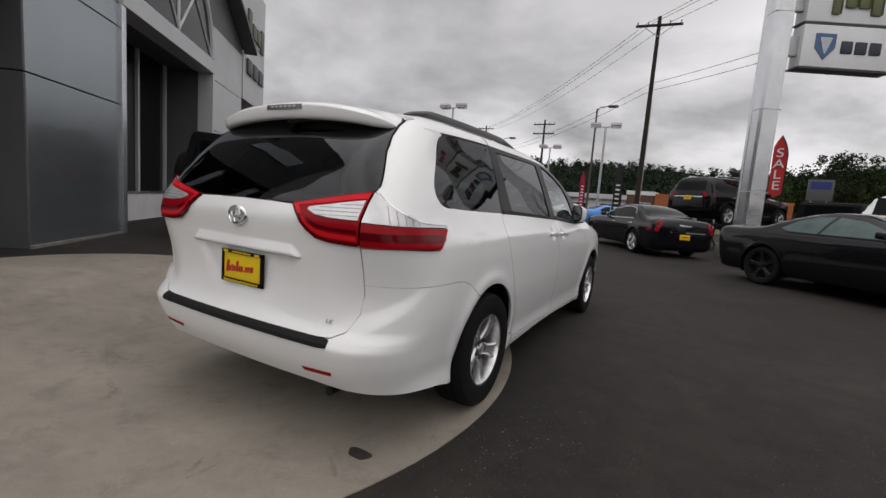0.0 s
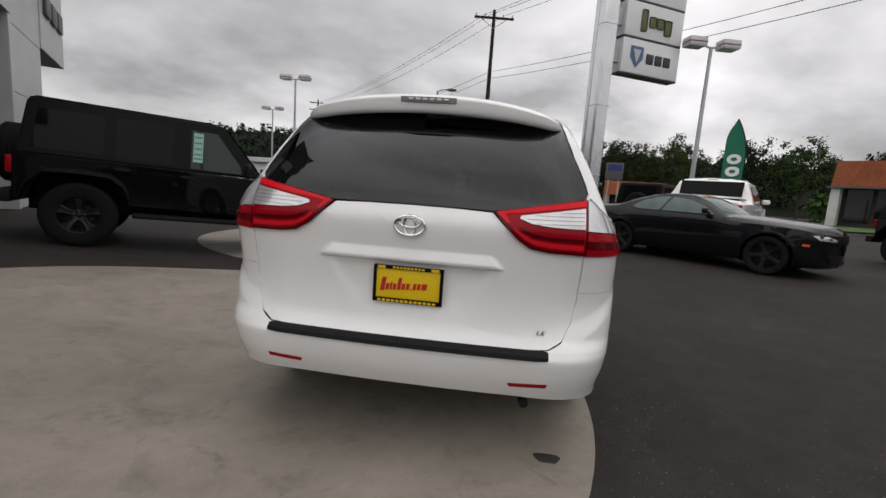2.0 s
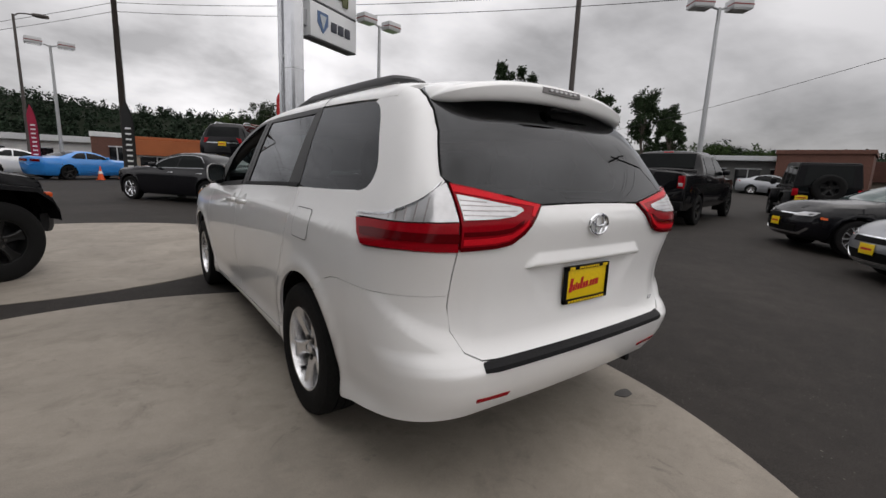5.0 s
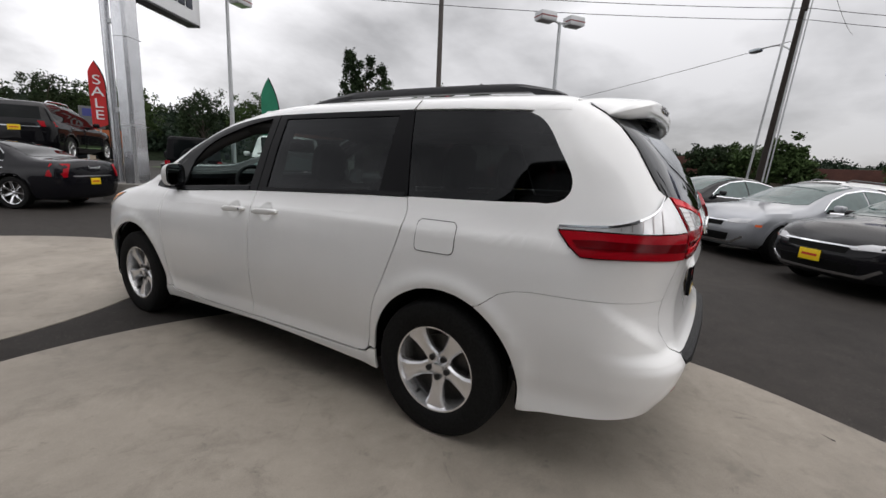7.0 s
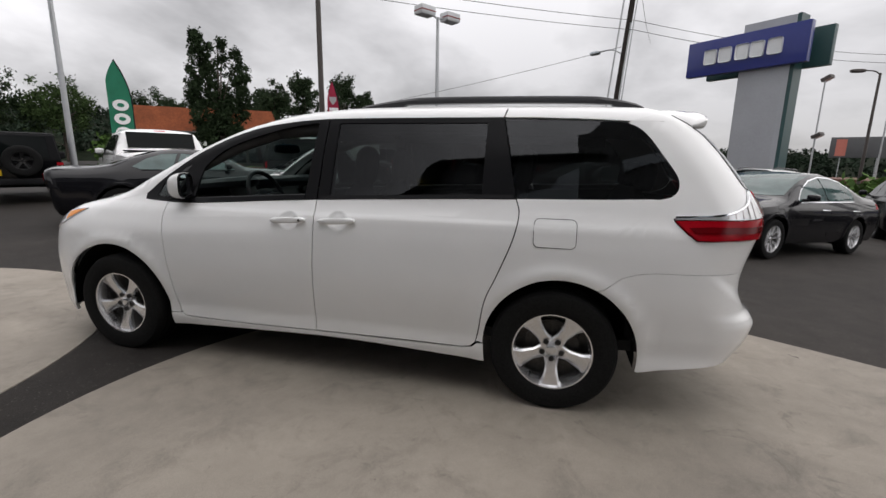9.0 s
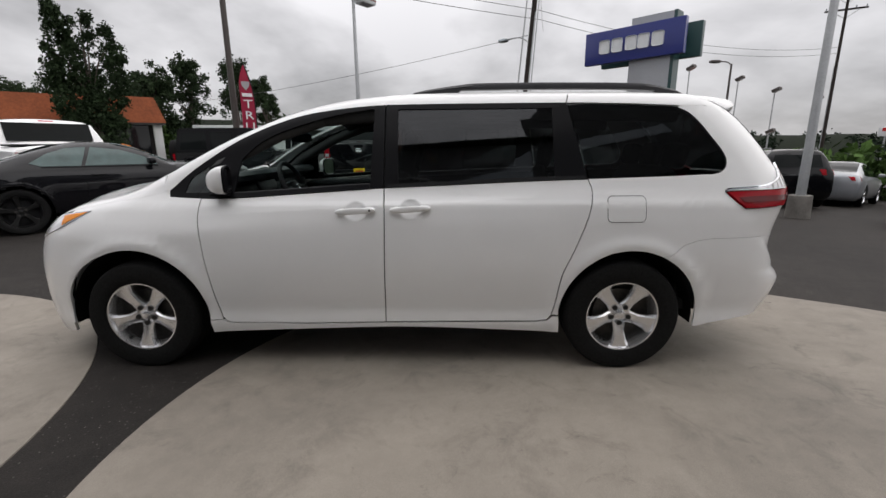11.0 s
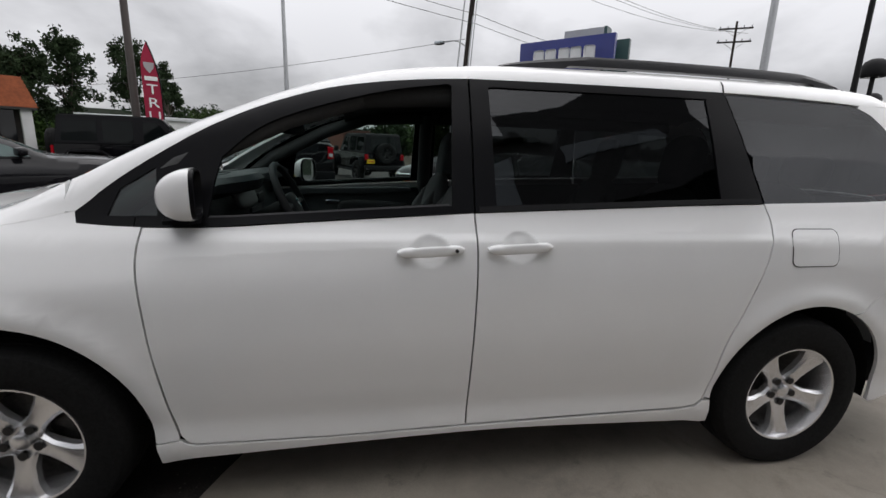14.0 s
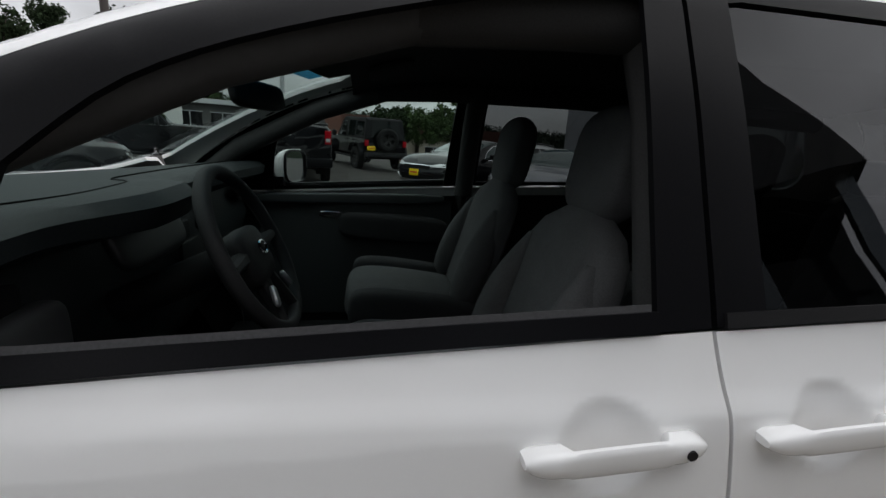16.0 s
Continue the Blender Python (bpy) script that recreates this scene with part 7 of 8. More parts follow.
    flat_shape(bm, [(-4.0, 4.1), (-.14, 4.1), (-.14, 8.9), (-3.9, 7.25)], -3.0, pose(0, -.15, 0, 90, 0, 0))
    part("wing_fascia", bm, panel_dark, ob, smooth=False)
    P("fascia_band", (-3.2, -.19, 5.35), (-1.2, -.14, 5.95), panel_grey)
    for k in range(3):
        P("wing_column", (-3.85 + k * 1.25, .1, -.3), (-3.65 + k * 1.25, .30, 4.11), panel_grey)
    for k in range(3):
        P("storefront_glass", (-3.9 + k * 1.3, 1.4, .5), (-2.65 + k * 1.3, 1.46, 4.1), store_glass)
    P("storefront_sill", (-3.95, 1.36, -.3), (-.12, 1.5, .5), white_wall)
    return ob


def feather_flag(label, x, y, tip, low, turn, material, marks, group="feather flags", width=.62):
    """A tall narrow flag on a bent pole: x along its width, away from the pole."""
    g = ground_z(x, y)
    ob = thing("feather_flag", label, "flag", pose(x, y, g, 0, 0, turn), group)
    h, z0 = tip - g, low - g
    lead = lambda t: .58 * width * max(0.0, (t - .62) / .38) ** 1.9  # noqa: E731
    bm = bmesh.new()
    pts = [(0, 0, 0), (0, 0, z0)] + [(lead(t), 0, z0 + (h - z0) * t) for t in np.linspace(.1, 1, 12)]
    tube(bm, [Vector(p) for p in pts], .02, 8)
    part("flag_pole", bm, satin_black, ob)
    bm = bmesh.new()
    rows = []
    for t in np.linspace(0, 1, 34):
        z = z0 + (h - z0) * t
        a = lead(t)
        b = width - (width * .42) * max(0.0, (t - .80) / .20) ** 1.5
        sway = lambda u: .022 * math.sin(3 * u + 7 * t) * u  # noqa: E731
        rows.append([(a + (b - a) * u, sway(u) + .004, z - (.22 * u * (1 - t / .1) if t < .1 else 0)) for u in np.linspace(0, 1, 7)])
    back = [[(p[0], p[1] - .006, p[2]) for p in r] for r in rows]
    loft(bm, rows, closed=False)
    loft(bm, back, closed=False)
    part("flag_cloth", bm, material, ob)
    for kind, zc, size, text in marks:
        t = (zc - low) / (tip - low)
        xc = (lead(t) + width - (width * .42) * max(0.0, (t - .80) / .20) ** 1.5) / 2
        for side in (1, -1):
            m = pose(xc, -.03 if side > 0 else .036, zc - g, 90, 0, 0 if side > 0 else 180)
            if kind == "text":
                letters(ob, text, m, size, ink_white, "flag_letter", .003, 1.25)
            elif kind == "shield":
                bm = bmesh.new()
                flat_shape(bm, [(-size, size), (size, size), (size * .9, 0), (0, -size * 1.2), (-size * .9, 0)], .006, m)
                part("flag_mark", bm, mat("grey_ink", (.35, .33, .34), .6), ob, smooth=False)
            elif kind == "ring":
                bm = bmesh.new()
                flat_shape(bm, [(size * math.cos(q), size * .8 * math.sin(q)) for q in np.linspace(0, math.tau, 20, endpoint=False)], .006, m)
                part("flag_mark", bm, ink_white, ob, smooth=False)
                bm = bmesh.new()
                flat_shape(bm, [(size * .45 * math.cos(q), size * .3 * math.sin(q)) for q in np.linspace(0, math.tau, 16, endpoint=False)], .009, m)
                part("flag_mark", bm, material, ob, smooth=False)
            else:
                part("flag_mark", boxed((-size, -size * .35, .0), (size, size * .35, .006), m, .004), ink_white, ob)
    return ob


def twin_lamp(label, x, y, top, turn, group="twin-headed lamp posts", arm=.62, metal=None, radius=.075, heads=2, size=1.0):
    g = ground_z(x, y)
    ob = thing("street_lamp", label, "lamp post", pose(x, y, g, 0, 0, turn), group)
    h = top - g
    bm = bmesh.new()
    rod(bm, (0, 0, 0), (0, 0, h), radius * 1.25, radius * .75, 12)
    part("post", bm, metal or zinc, ob)
    bm = bmesh.new()
    rod(bm, (0, 0, -.05), (0, 0, .55), .26, .24, 18)
    part("footing", bm, base_concrete, ob)
    for s in (-1, 1)[:heads]:
        bm = bmesh.new()
        tube(bm, [(0, 0, h - .05), (s * arm * .4, 0, h + .02)], .035, 8)
        part("arm", bm, metal or zinc, ob)
        hd = part("lamp_head", boxed((s * arm - .32 * size, -.24 * size, h - .05), (s * arm + .32 * size, .24 * size, h + .25 * size), bevel=.03), panel_light, ob)
        part("lamp_band", boxed((s * arm - .325 * size, -.245 * size, h + .06 * size), (s * arm + .325 * size, .245 * size, h + .10 * size)), mat("dull_red_band", (.22, .04, .04), .5), hd)
        part("lamp_lens", boxed((s * arm - .28 * size, -.2 * size, h - .065), (s * arm + .28 * size, .2 * size, h - .048)), clear_lens, hd)
    return ob


def flood_post(label, x, y, top, turn, second=True):
    """A slim post with one tilted flood lamp at its top and, on some, another part way up."""
    g = ground_z(x, y)
    ob = thing("street_lamp", label, "lamp post", pose(x, y, g, 0, 0, turn), "flood lamp posts")
    h = top - g
    bm = bmesh.new()
    rod(bm, (0, 0, 0), (0, 0, h), .06, .045, 10)
    part("post", bm, zinc, ob)
    for z in (h, h * .56)[:1 + second]:
        m = pose(0, 0, z, 0, -24, 0)
        hd = part("lamp_head", boxed((-.16, -.22, -.10), (.44, .22, .13), m, bevel=.04), brown_steel, ob)
        part("lamp_lens", boxed((-.11, -.18, -.115), (.39, .18, -.102), m), clear_lens, hd)
    return ob


def drum_lamp(label, x, y, top):
    """A black post with a domed drum of a lamp on it."""
    g = ground_z(x, y)
    ob = thing("street_lamp", label, "lamp post", pose(x, y, g), "drum-headed lamp posts")
    h = top - g
    bm = bmesh.new()
    rod(bm, (0, 0, -.1), (0, 0, h - .2), .09, .075, 12)
    part("post", bm, satin_black, ob)
    bm = bmesh.new()
    lathe(bm, [(h - .28, .001), (h - .28, .36), (h - .22, .40), (h + .10, .40), (h + .26, .33), (h + .36, .18), (h + .38, .001)], 20, "z")
    bmesh.ops.recalc_face_normals(bm, faces=bm.faces[:])
    hd = part("lamp_drum", bm, satin_black, ob)
    bm = bmesh.new()
    lathe(bm, [(h - .292, .001), (h - .292, .30)], 16, "z")
    part("lamp_lens", bm, clear_lens, hd)
    return ob


def cobra_lamp(label, x, y, top, turn, group="street lamps", metal=None):
    g = ground_z(x, y)
    ob = thing("street_lamp", label, "lamp post", pose(x, y, g, 0, 0, turn), group)
    h = top - g
    bm = bmesh.new()
    rod(bm, (0, 0, 0), (0, 0, h), .10, .06, 12)
    part("post", bm, metal or brown_steel, ob)
    bm = bmesh.new()
    tube(bm, [Vector(p) for p in spline([(0, 0, h - .1), (.3, 0, h + .1), (.9, 0, h + .15)], 4)], .035, 8)
    part("arm", bm, metal or brown_steel, ob)
    bm = bmesh.new()
    cushion(bm, .75, .28, .18, pose(1.15, 0, h + .13), .2, 4)
    part("lamp_head", bm, brown_steel, ob)
    return ob


def utility_pole(label, x, y, top, turn, arms=1, lamp=None, group="utility poles", r=.16, material=None, lean=0.0):
    g = ground_z(x, y)
    ob = thing("utility_pole", label, "utility pole", pose(x, y, g) @ pose(0, 0, 0, lean) @ pose(0, 0, 0, 0, 0, turn), group)
    h = top - g
    bm = bmesh.new()
    rod(bm, (0, 0, -.1), (0, 0, h), r, r * .62, 14)
    part("pole", bm, material or wood_pole, ob)
    for k in range(arms):
        z = h - .55 - k * 1.0
        part("cross_arm", boxed((-1.2, -.16, z), (1.2, -.05, z + .12), bevel=.01), wood_pole, ob)
        for s in (-1, 1):
            bm = bmesh.new()
            tube(bm, [(s * .75, -.10, z), (0, -.10, z - .55)], .02, 6)
            part("arm_brace", bm, zinc, ob)
        for xx in (-1.1, -.55, .55, 1.1):
            bm = bmesh.new()
            rod(bm, (xx, -.105, z + .12), (xx, -.105, z + .27), .03, .045, 8)
            part("insulator", bm, panel_grey, ob)
    bm = bmesh.new()
    rod(bm, (r * .7 + .03, 0, .2), (r * .6 + .02, 0, h * .62), .04, .04, 8)
    part("conduit", bm, zinc, ob)
    if lamp:
        for px, py, pr in ((-.289, -.345, .045), (.24, .10, .03)):
            bm = bmesh.new()
            rod(bm, (px, py, 0), (px * .8, py * .8, h * .72), pr, pr * .8, 8)
            part("riser_pipe", bm, zinc, ob)
        bm = bmesh.new()
        z = lamp
        tube(bm, [Vector(p) for p in spline([(0, 0, z), (-.7, 0, z + .35), (-1.6, 0, z + .40)], 4)], .03, 8)
        part("lamp_arm", bm, zinc, ob)
        bm = bmesh.new()
        cushion(bm, .6, .25, .16, pose(-1.85, 0, z + .36), .2, 4)
        part("lamp_head", bm, panel_grey, ob)
    return ob


def cable(a, b, sag, r=.012):
    bm = bmesh.new()
    a, b = Vector(a), Vector(b)
    tube(bm, [a.lerp(b, t) - Vector((0, 0, sag * 4 * t * (1 - t))) for t in np.linspace(0, 1, 18)], r, 5)
    tagged(part("overhead_cable", bm, cable_black), "black overhead power cable strung between poles", "cable", "overhead cables")


def build_brand_pylon():
    d = pose(3.88, 13.28, ground_z(3.88, 13.28), 0, 0, 27.8)
    ob = thing("sign_pylon", "tall silver sign pylon with white name panels", "sign", d)
    bm = bmesh.new()
    loft(bm, [[(-.80, -.10, z), (-.74, -.18, z), (-.32, -.18, z), (-.26, -.10, z), (-.26, .18, z), (-.80, .18, z)] for z in (0, 3.4, 3.42, 6.8, 6.82, 11.4)])
    bmesh.ops.recalc_face_normals(bm, faces=bm.faces[:])
    part("column", bm, polished, ob, smooth=False)
    bm = bmesh.new()
    rod(bm, (-.5, .6, 0), (-.5, .6, 11.2), .11, .11, 16)
    part("rear_post", bm, polished, ob)
    for z in (2.0, 4.3, 6.9, 9.0):
        part("column_joint", boxed((-.805, -.185, z), (-.255, .185, z + .015)), zinc, ob, smooth=False)
        part("tie_bar", boxed((-.55, .18, z + .4), (-.45, .6, z + .5)), zinc, ob, smooth=False)
    part("footing", boxed((-.95, -.45, -.05), (.15, .8, .42), bevel=.04), base_concrete, ob)
    zs = (5.50, 6.68, 7.86, 9.04)
    for k, z in enumerate(zs):
        p = part("sign_panel", boxed((0.0, -.20, z), (2.5, .22, z + 1.10), bevel=.015), sign_white, ob)
        part("panel_frame", boxed((-.03, -.17, z - .045), (2.53, .25, z + .0), bevel=.005), panel_dark, p)
        # plain marks in the panel's colours
        m = pose(1.25, -.205, z + .55, 90, 0, 0)
        if k == 0:
            bm = bmesh.new()
            flat_shape(bm, [(-.92, .32), (-.38, .32), (-.38, -.05), (-.65, -.36), (-.92, -.05)], .02, m)
            part("panel_mark", bm, mat("slate_blue_mark", (.06, .12, .25), .4), p, smooth=False)
            bm = bmesh.new()
            flat_shape(bm, [(-.82, .22), (-.48, .22), (-.56, -.02), (-.65, -.24), (-.74, -.02)], .03, m)
            part("panel_mark", bm, panel_grey, p, smooth=False)
            for x in (-.22, .16, .54):
                bm = boxed((x, -.17, 0), (x + .30, .15, .02), m, .02)
                part("panel_mark", bm, mat("ink_navy", (.02, .025, .04), .4), p)
        elif k == 1:
            for x, w, y0, y1 in ((-.62, .24, -.36, .34), (-.28, .30, -.18, .16), (.06, .30, -.18, .16), (.40, .30, -.34, .16)):
                part("panel_mark", boxed((x, y0, 0), (x + w, y1, .02), m, .05), mat("olive_mark", (.10, .11, .045), .4), p)
        else:
            for x in (-.70, -.40, -.10, .20, .50):
                part("panel_mark", boxed((x, -.16, 0), (x + .22, .16, .02), m, .02), mat("red_mark", (.42, .03, .03), .4) if k == 2 else mat("ink_navy", (.02, .025, .04), .4), p)
    for z in zs:
        part("bracket", boxed((-.27, -.06, z + .3), (.02, .10, z + .8)), zinc, ob, smooth=False)
    return ob


def build_blue_sign():
    x0, y0 = 20.7, -5.75
    dx, dy = 17.4 - x0, -9.1 - y0
    L = math.hypot(dx, dy)
    g = ground_z(18.8, -7.6)
    ob = thing("pillar_sign", "blue name sign on a tall grey pillar", "sign", pose(x0, y0, 0, 0, 0, math.degrees(math.atan2(dy, dx))))
    part("sign_face", boxed((0, -.02, 5.36), (L, .30, 6.86), bevel=.02), sign_blue, ob)
    part("sign_face_second", boxed((.35, 1.1, 5.30), (L + .35, 1.4, 6.80), bevel=.02), dark_green, ob)
    bm = bmesh.new()
    loft(bm, [[(L * .46, .32, z), (L * .82, .32, z), (L * .86, .36, z), (L * .86, 1.05, z), (L * .46, 1.05, z)] for z in (g, 5.0, 7.25)])
    bmesh.ops.recalc_face_normals(bm, faces=bm.faces[:])
    part("pillar", bm, sign_grey, ob, smooth=False)
    part("pillar_edge", boxed((L * .86, .36, g), (L * .89, 1.08, 7.28)), dark_green, ob)
    part("footing", boxed((L * .4, .1, g - .1), (L * .95, 1.3, g + .25), bevel=.03), base_concrete, ob)
    m = pose(L * .5, -.02, 6.10, 90, 0, 0)
    # the name as plain letter-sized blocks
    for x in (-1.55, -.93, -.25, .33, .97):
        part("sign_mark", boxed((x, -.30, 0), (x + .52, .32, .02), m, .10), sign_white, ob)
    return ob


def low_house(name, label, category, x, y, turn, w, d, h, wall, roof, openings=(), eave=.3, roof_h=.35, band=None, fascia=None):
    """A low house: x along the front, y back."""
    g = ground_z(x, y)
    ob = thing(name, label, category, pose(x, y, g, 0, 0, turn) @ pose(w, d, 0, 0, 0, 180))
    part("wall", boxed((0, 0, -.3), (w, d, h)), wall, ob, smooth=False)
    part("roof", boxed((-eave, -eave, h), (w + eave, d + eave, h + roof_h), bevel=.03), roof, ob, smooth=False)
    if band:
        part("fascia_band", boxed((-.05, -.25, h - band[0]), (w + .05, -.004, h - .01), bevel=.02), band[1], ob, smooth=False)
    if fascia:
        part("fascia_band", boxed((-.02, -.06, fascia[0]), (w + .02, -.004, fascia[1]), bevel=.01), sign_blue, ob, smooth=False)
    for x0, x1, z0, z1 in openings:
        win = part("window", boxed((x0, -.03, z0), (x1, .05, z1)), store_glass, ob, smooth=False)
        part("window_frame", boxed((x0 - .05, -.05, z1), (x1 + .05, .0, z1 + .07)), panel_light, win, smooth=False)
        part("window_frame", boxed(((x0 + x1) / 2 - .03, -.05, z0), ((x0 + x1) / 2 + .03, -.02, z1)), panel_light, win, smooth=False)
    return ob


# ---------------------------------------------------------------- plants
def leaf_nodes(base):
    def build(t, b, link):
        geo = node(t, "ShaderNodeNewGeometry")
        n = noise_node(t, link, 0.9, 3)
        tone = times(t, link, ramp_node(t, link, geo.outputs["Random Per Island"], 0, 1, 0.72, 1.28), ramp_node(t, link, n, 0.3, 0.7, 0.7, 1.3))
        mix = node(t, "ShaderNodeMix", data_type="RGBA", blend_type="MULTIPLY")
        mix.inputs[0].default_value = 1.0
        mix.inputs[6].default_value = (*base, 1)
        link(tone, mix.inputs[7])
        link(mix.outputs[2], b.inputs["Base Color"])
        b.inputs["Roughness"].default_value = 0.85
        b.inputs["Specular IOR Level"].default_value = 0.12
    return build


leaf_dark = textured("dark_leaves", leaf_nodes((0.022, 0.036, 0.016)))
leaf_mid = textured("green_leaves", leaf_nodes((0.040, 0.066, 0.022)))
leaf_fir = textured("fir_needles", leaf_nodes((0.016, 0.027, 0.016)))
leaf_bright = textured("hedge_leaves", leaf_nodes((0.055, 0.10, 0.025)))
bark = mat("tree_bark", (0.07, 0.055, 0.045), 0.9, grain=0.3, grain_scale=20, bump=0.4, bump_scale=40)
grass_green = mat("mown_grass", (0.06, 0.11, 0.03), 0.9, grain=0.35, grain_scale=40, stain=0.2, stain_scale=0.5)


def leaf_mesh(name, centres, size, spread, count, rng):
    """Small four-cornered leaves scattered round clump centres."""
    c = np.repeat(np.asarray(centres), count, axis=0)
    n = len(c)
    c = c + np.clip(rng.normal(0, 1, (n, 3)), -1.5, 1.5) * spread * rng.uniform(.5, 1.3, (n, 1))
    u = rng.normal(0, 1, (n, 3))
    u /= np.linalg.norm(u, axis=1)[:, None]
    v = np.cross(u, rng.normal(0, 1, (n, 3)))
    v /= np.linalg.norm(v, axis=1)[:, None]
    s = size * rng.uniform(.6, 1.4, (n, 1))
    q = np.stack([c + u * s, c + v * s * .6, c - u * s, c - v * s * .6], 1).reshape(-1, 3)
    me = bpy.data.meshes.new(name)
    me.from_pydata(q.tolist(), [], np.arange(4 * n).reshape(-1, 4).tolist())
    return me


def tree(label, x, y, height, spread, seed, leaves, shape="round", clumps=90, size=.16, per=34, group="trees", turn=None):
    rng = np.random.default_rng(seed)
    g = ground_z(x, y)
    ob = thing("tree", label, "tree", pose(x, y, g, 0, 0, float(rng.uniform(0, 360)) if turn is None else turn), group)
    bm = bmesh.new()
    tube(bm, [Vector(p) for p in spline([(0, 0, -.2), (.05, .03, height * .3), (-.06, .04, height * .6), (.02, 0, height * .9)], 4)], [.02 * height * (1 - .85 * k / 12) for k in range(13)], 8)
    centres = []
    for k in range(clumps):
        if shape == "columns":
            # a broad main stem, a thin middle one, a shorter one beside it, and a skirt
            cx, cy, top, low, wide = ((-.45, 0, 1.0, .25, .40), (-.74, .1, .76, .22, .30), (-.20, .1, .92, .40, .16), (.10, 0, .97, .30, .10), (.46, 0, .90, .25, .24), (.70, -.1, .78, .25, .20), (0, 0, .44, .14, .85))[rng.choice(7, p=(.26, .14, .10, .10, .17, .10, .13))]
            t = rng.uniform(low, top)
            f = (t - low) / (top - low)
            r = spread * wide * (1 - f) ** .75 * (.6 + .4 * min(1, f * 4)) * math.sqrt(rng.uniform(.05, 1)) + .1
            a = rng.uniform(0, math.tau)
            centres.append((spread * cx * (.35 + .65 * t) + r * math.cos(a), spread * cy + r * math.sin(a), height * t))
        elif shape == "pine":
            # flat-topped tufts on bare limbs, with sky between them
            pad = k % 11
            q = np.random.default_rng(seed * 31 + pad)
            pa, pz = q.uniform(0, math.tau), (.46, .55, .60, .68, .72, .78, .82, .88, .92, .96, 1.0)[pad]
            pr = spread * q.uniform(.25, .95) * (1.15 - pz * .75)
            a, r = rng.uniform(0, math.tau), spread * .52 * math.sqrt(rng.uniform(0, 1))
            centres.append((pr * math.cos(pa) + r * math.cos(a), pr * math.sin(pa) + r * math.sin(a), height * pz + rng.normal(0, .40) - .25 * r))
        elif shape == "fir":
            t = rng.uniform(.10, 1.0)
            r = spread * (1 - t) * rng.uniform(.3, 1)
            a = rng.uniform(0, math.tau)
            centres.append((r * math.cos(a), r * math.sin(a), height * t - r * .25))
        else:
            a, e = rng.uniform(0, math.tau), math.asin(rng.uniform(-.7, 1))
            r = rng.uniform(.55, 1.0) * (1 + .25 * math.sin(3 * a + seed))
            centres.append((spread * r * math.cos(a) * math.cos(e), spread * r * math.sin(a) * math.cos(e), height * .62 + height * .38 * r * math.sin(e)))
    for c in centres[::max(1, clumps // 14)]:
        z = min(c[2] * .75, height * .7)
        tube(bm, [(0, 0, z * .8), (c[0] * .5, c[1] * .5, (z + c[2]) / 2), c], [.006 * height, .004 * height, .002 * height], 5)
    bmesh.ops.recalc_face_normals(bm, faces=bm.faces[:])
    part("trunk", bm, bark, ob)
    part("crown", leaf_mesh("crown", centres, size, spread * (.042 if shape == "columns" else .085) + .04, per, rng), leaves, ob)
    return ob


def far_woods():
    rng = np.random.default_rng(5)
    centres, tall = [], []
    # ridges of firs and broad trees that close the view all round but for the showroom
    skyline = curve([(-1.3, 5.5), (-.72, 4.7), (-.5, 5.8), (-.2, 5.8), (.1, 5.3), (.2, 5.5), (.35, 5.4), (.6, 4.9), (.9, 4.0), (1.1, 3.6), (1.3, 3.3), (1.6, 2.6), (1.9, 1.7), (2.3, 1.2), (3.75, 1.0)])
    for ring, n, share in ((82, 520, .55), (102, 900, .80), (125, 1200, 1.0)):
        for k in range(n):
            az = rng.choice((rng.uniform(-.85, 1.0), rng.uniform(1.2, 2.1), rng.uniform(-1.25, 3.75)), p=(.66, .14, .20))          # angle from the lot's +y towards +x
            dist = ring + rng.uniform(-10, 10)
            x, y = dist * math.sin(az), dist * math.cos(az)
            if x < -45 and y < 60:
                continue
            g = ground_z(x, y)
            h = (1.35 + dist * math.tan(radians(float(skyline(az)))) * share - g) * rng.uniform(.84, 1.04)
            fir = rng.uniform() < (.85 if az < .3 else .4)
            for j in range(16):
                t = (j + rng.uniform()) / 16
                r = (1.7 * (1 - t) if fir else 2.3 * math.sqrt(max(0, 1 - (2 * t - 1) ** 2))) * rng.uniform(.5, 1)
                a = rng.uniform(0, math.tau)
                centres.append((x + r * math.cos(a), y + r * math.sin(a), g + h * (.12 + .88 * t)))
    me = leaf_mesh("far_woods", centres, .27, .42, 15, rng)
    me.materials.append(leaf_fir)
    ob = new("far_woods", me)
    tagged(ob, "dark evergreen woods along the far ridge", "woods", kind="stuff")
    # soil bank under them
    bm = bmesh.new()
    secs = []
    for az in np.linspace(-1.25, 3.75, 150):
        rise = math.tan(radians(float(skyline(az))))
        row = []
        for dist, share in ((66, 0), (78, .3), (90, .55), (108, .78), (128, .90), (150, .86), (200, 0)):
            x, y = dist * math.sin(az), dist * math.cos(az)
            row.append((x, y, ground_z(x, y) * (1 - share) - .3 * (share == 0) + share * (1.35 + dist * rise) * rng.uniform(.93, 1.03)))
        secs.append(row)
    loft(bm, secs, closed=False)
    bmesh.ops.recalc_face_normals(bm, faces=bm.faces[:])
    tagged(part("wooded_bank", bm, mat("forest_soil", (.009, .013, .007), .95, grain=.5, grain_scale=1.2, spec=.05, bump=.8, bump_scale=1.5)), "dark green wooded bank behind the town", "ground", kind="structure")


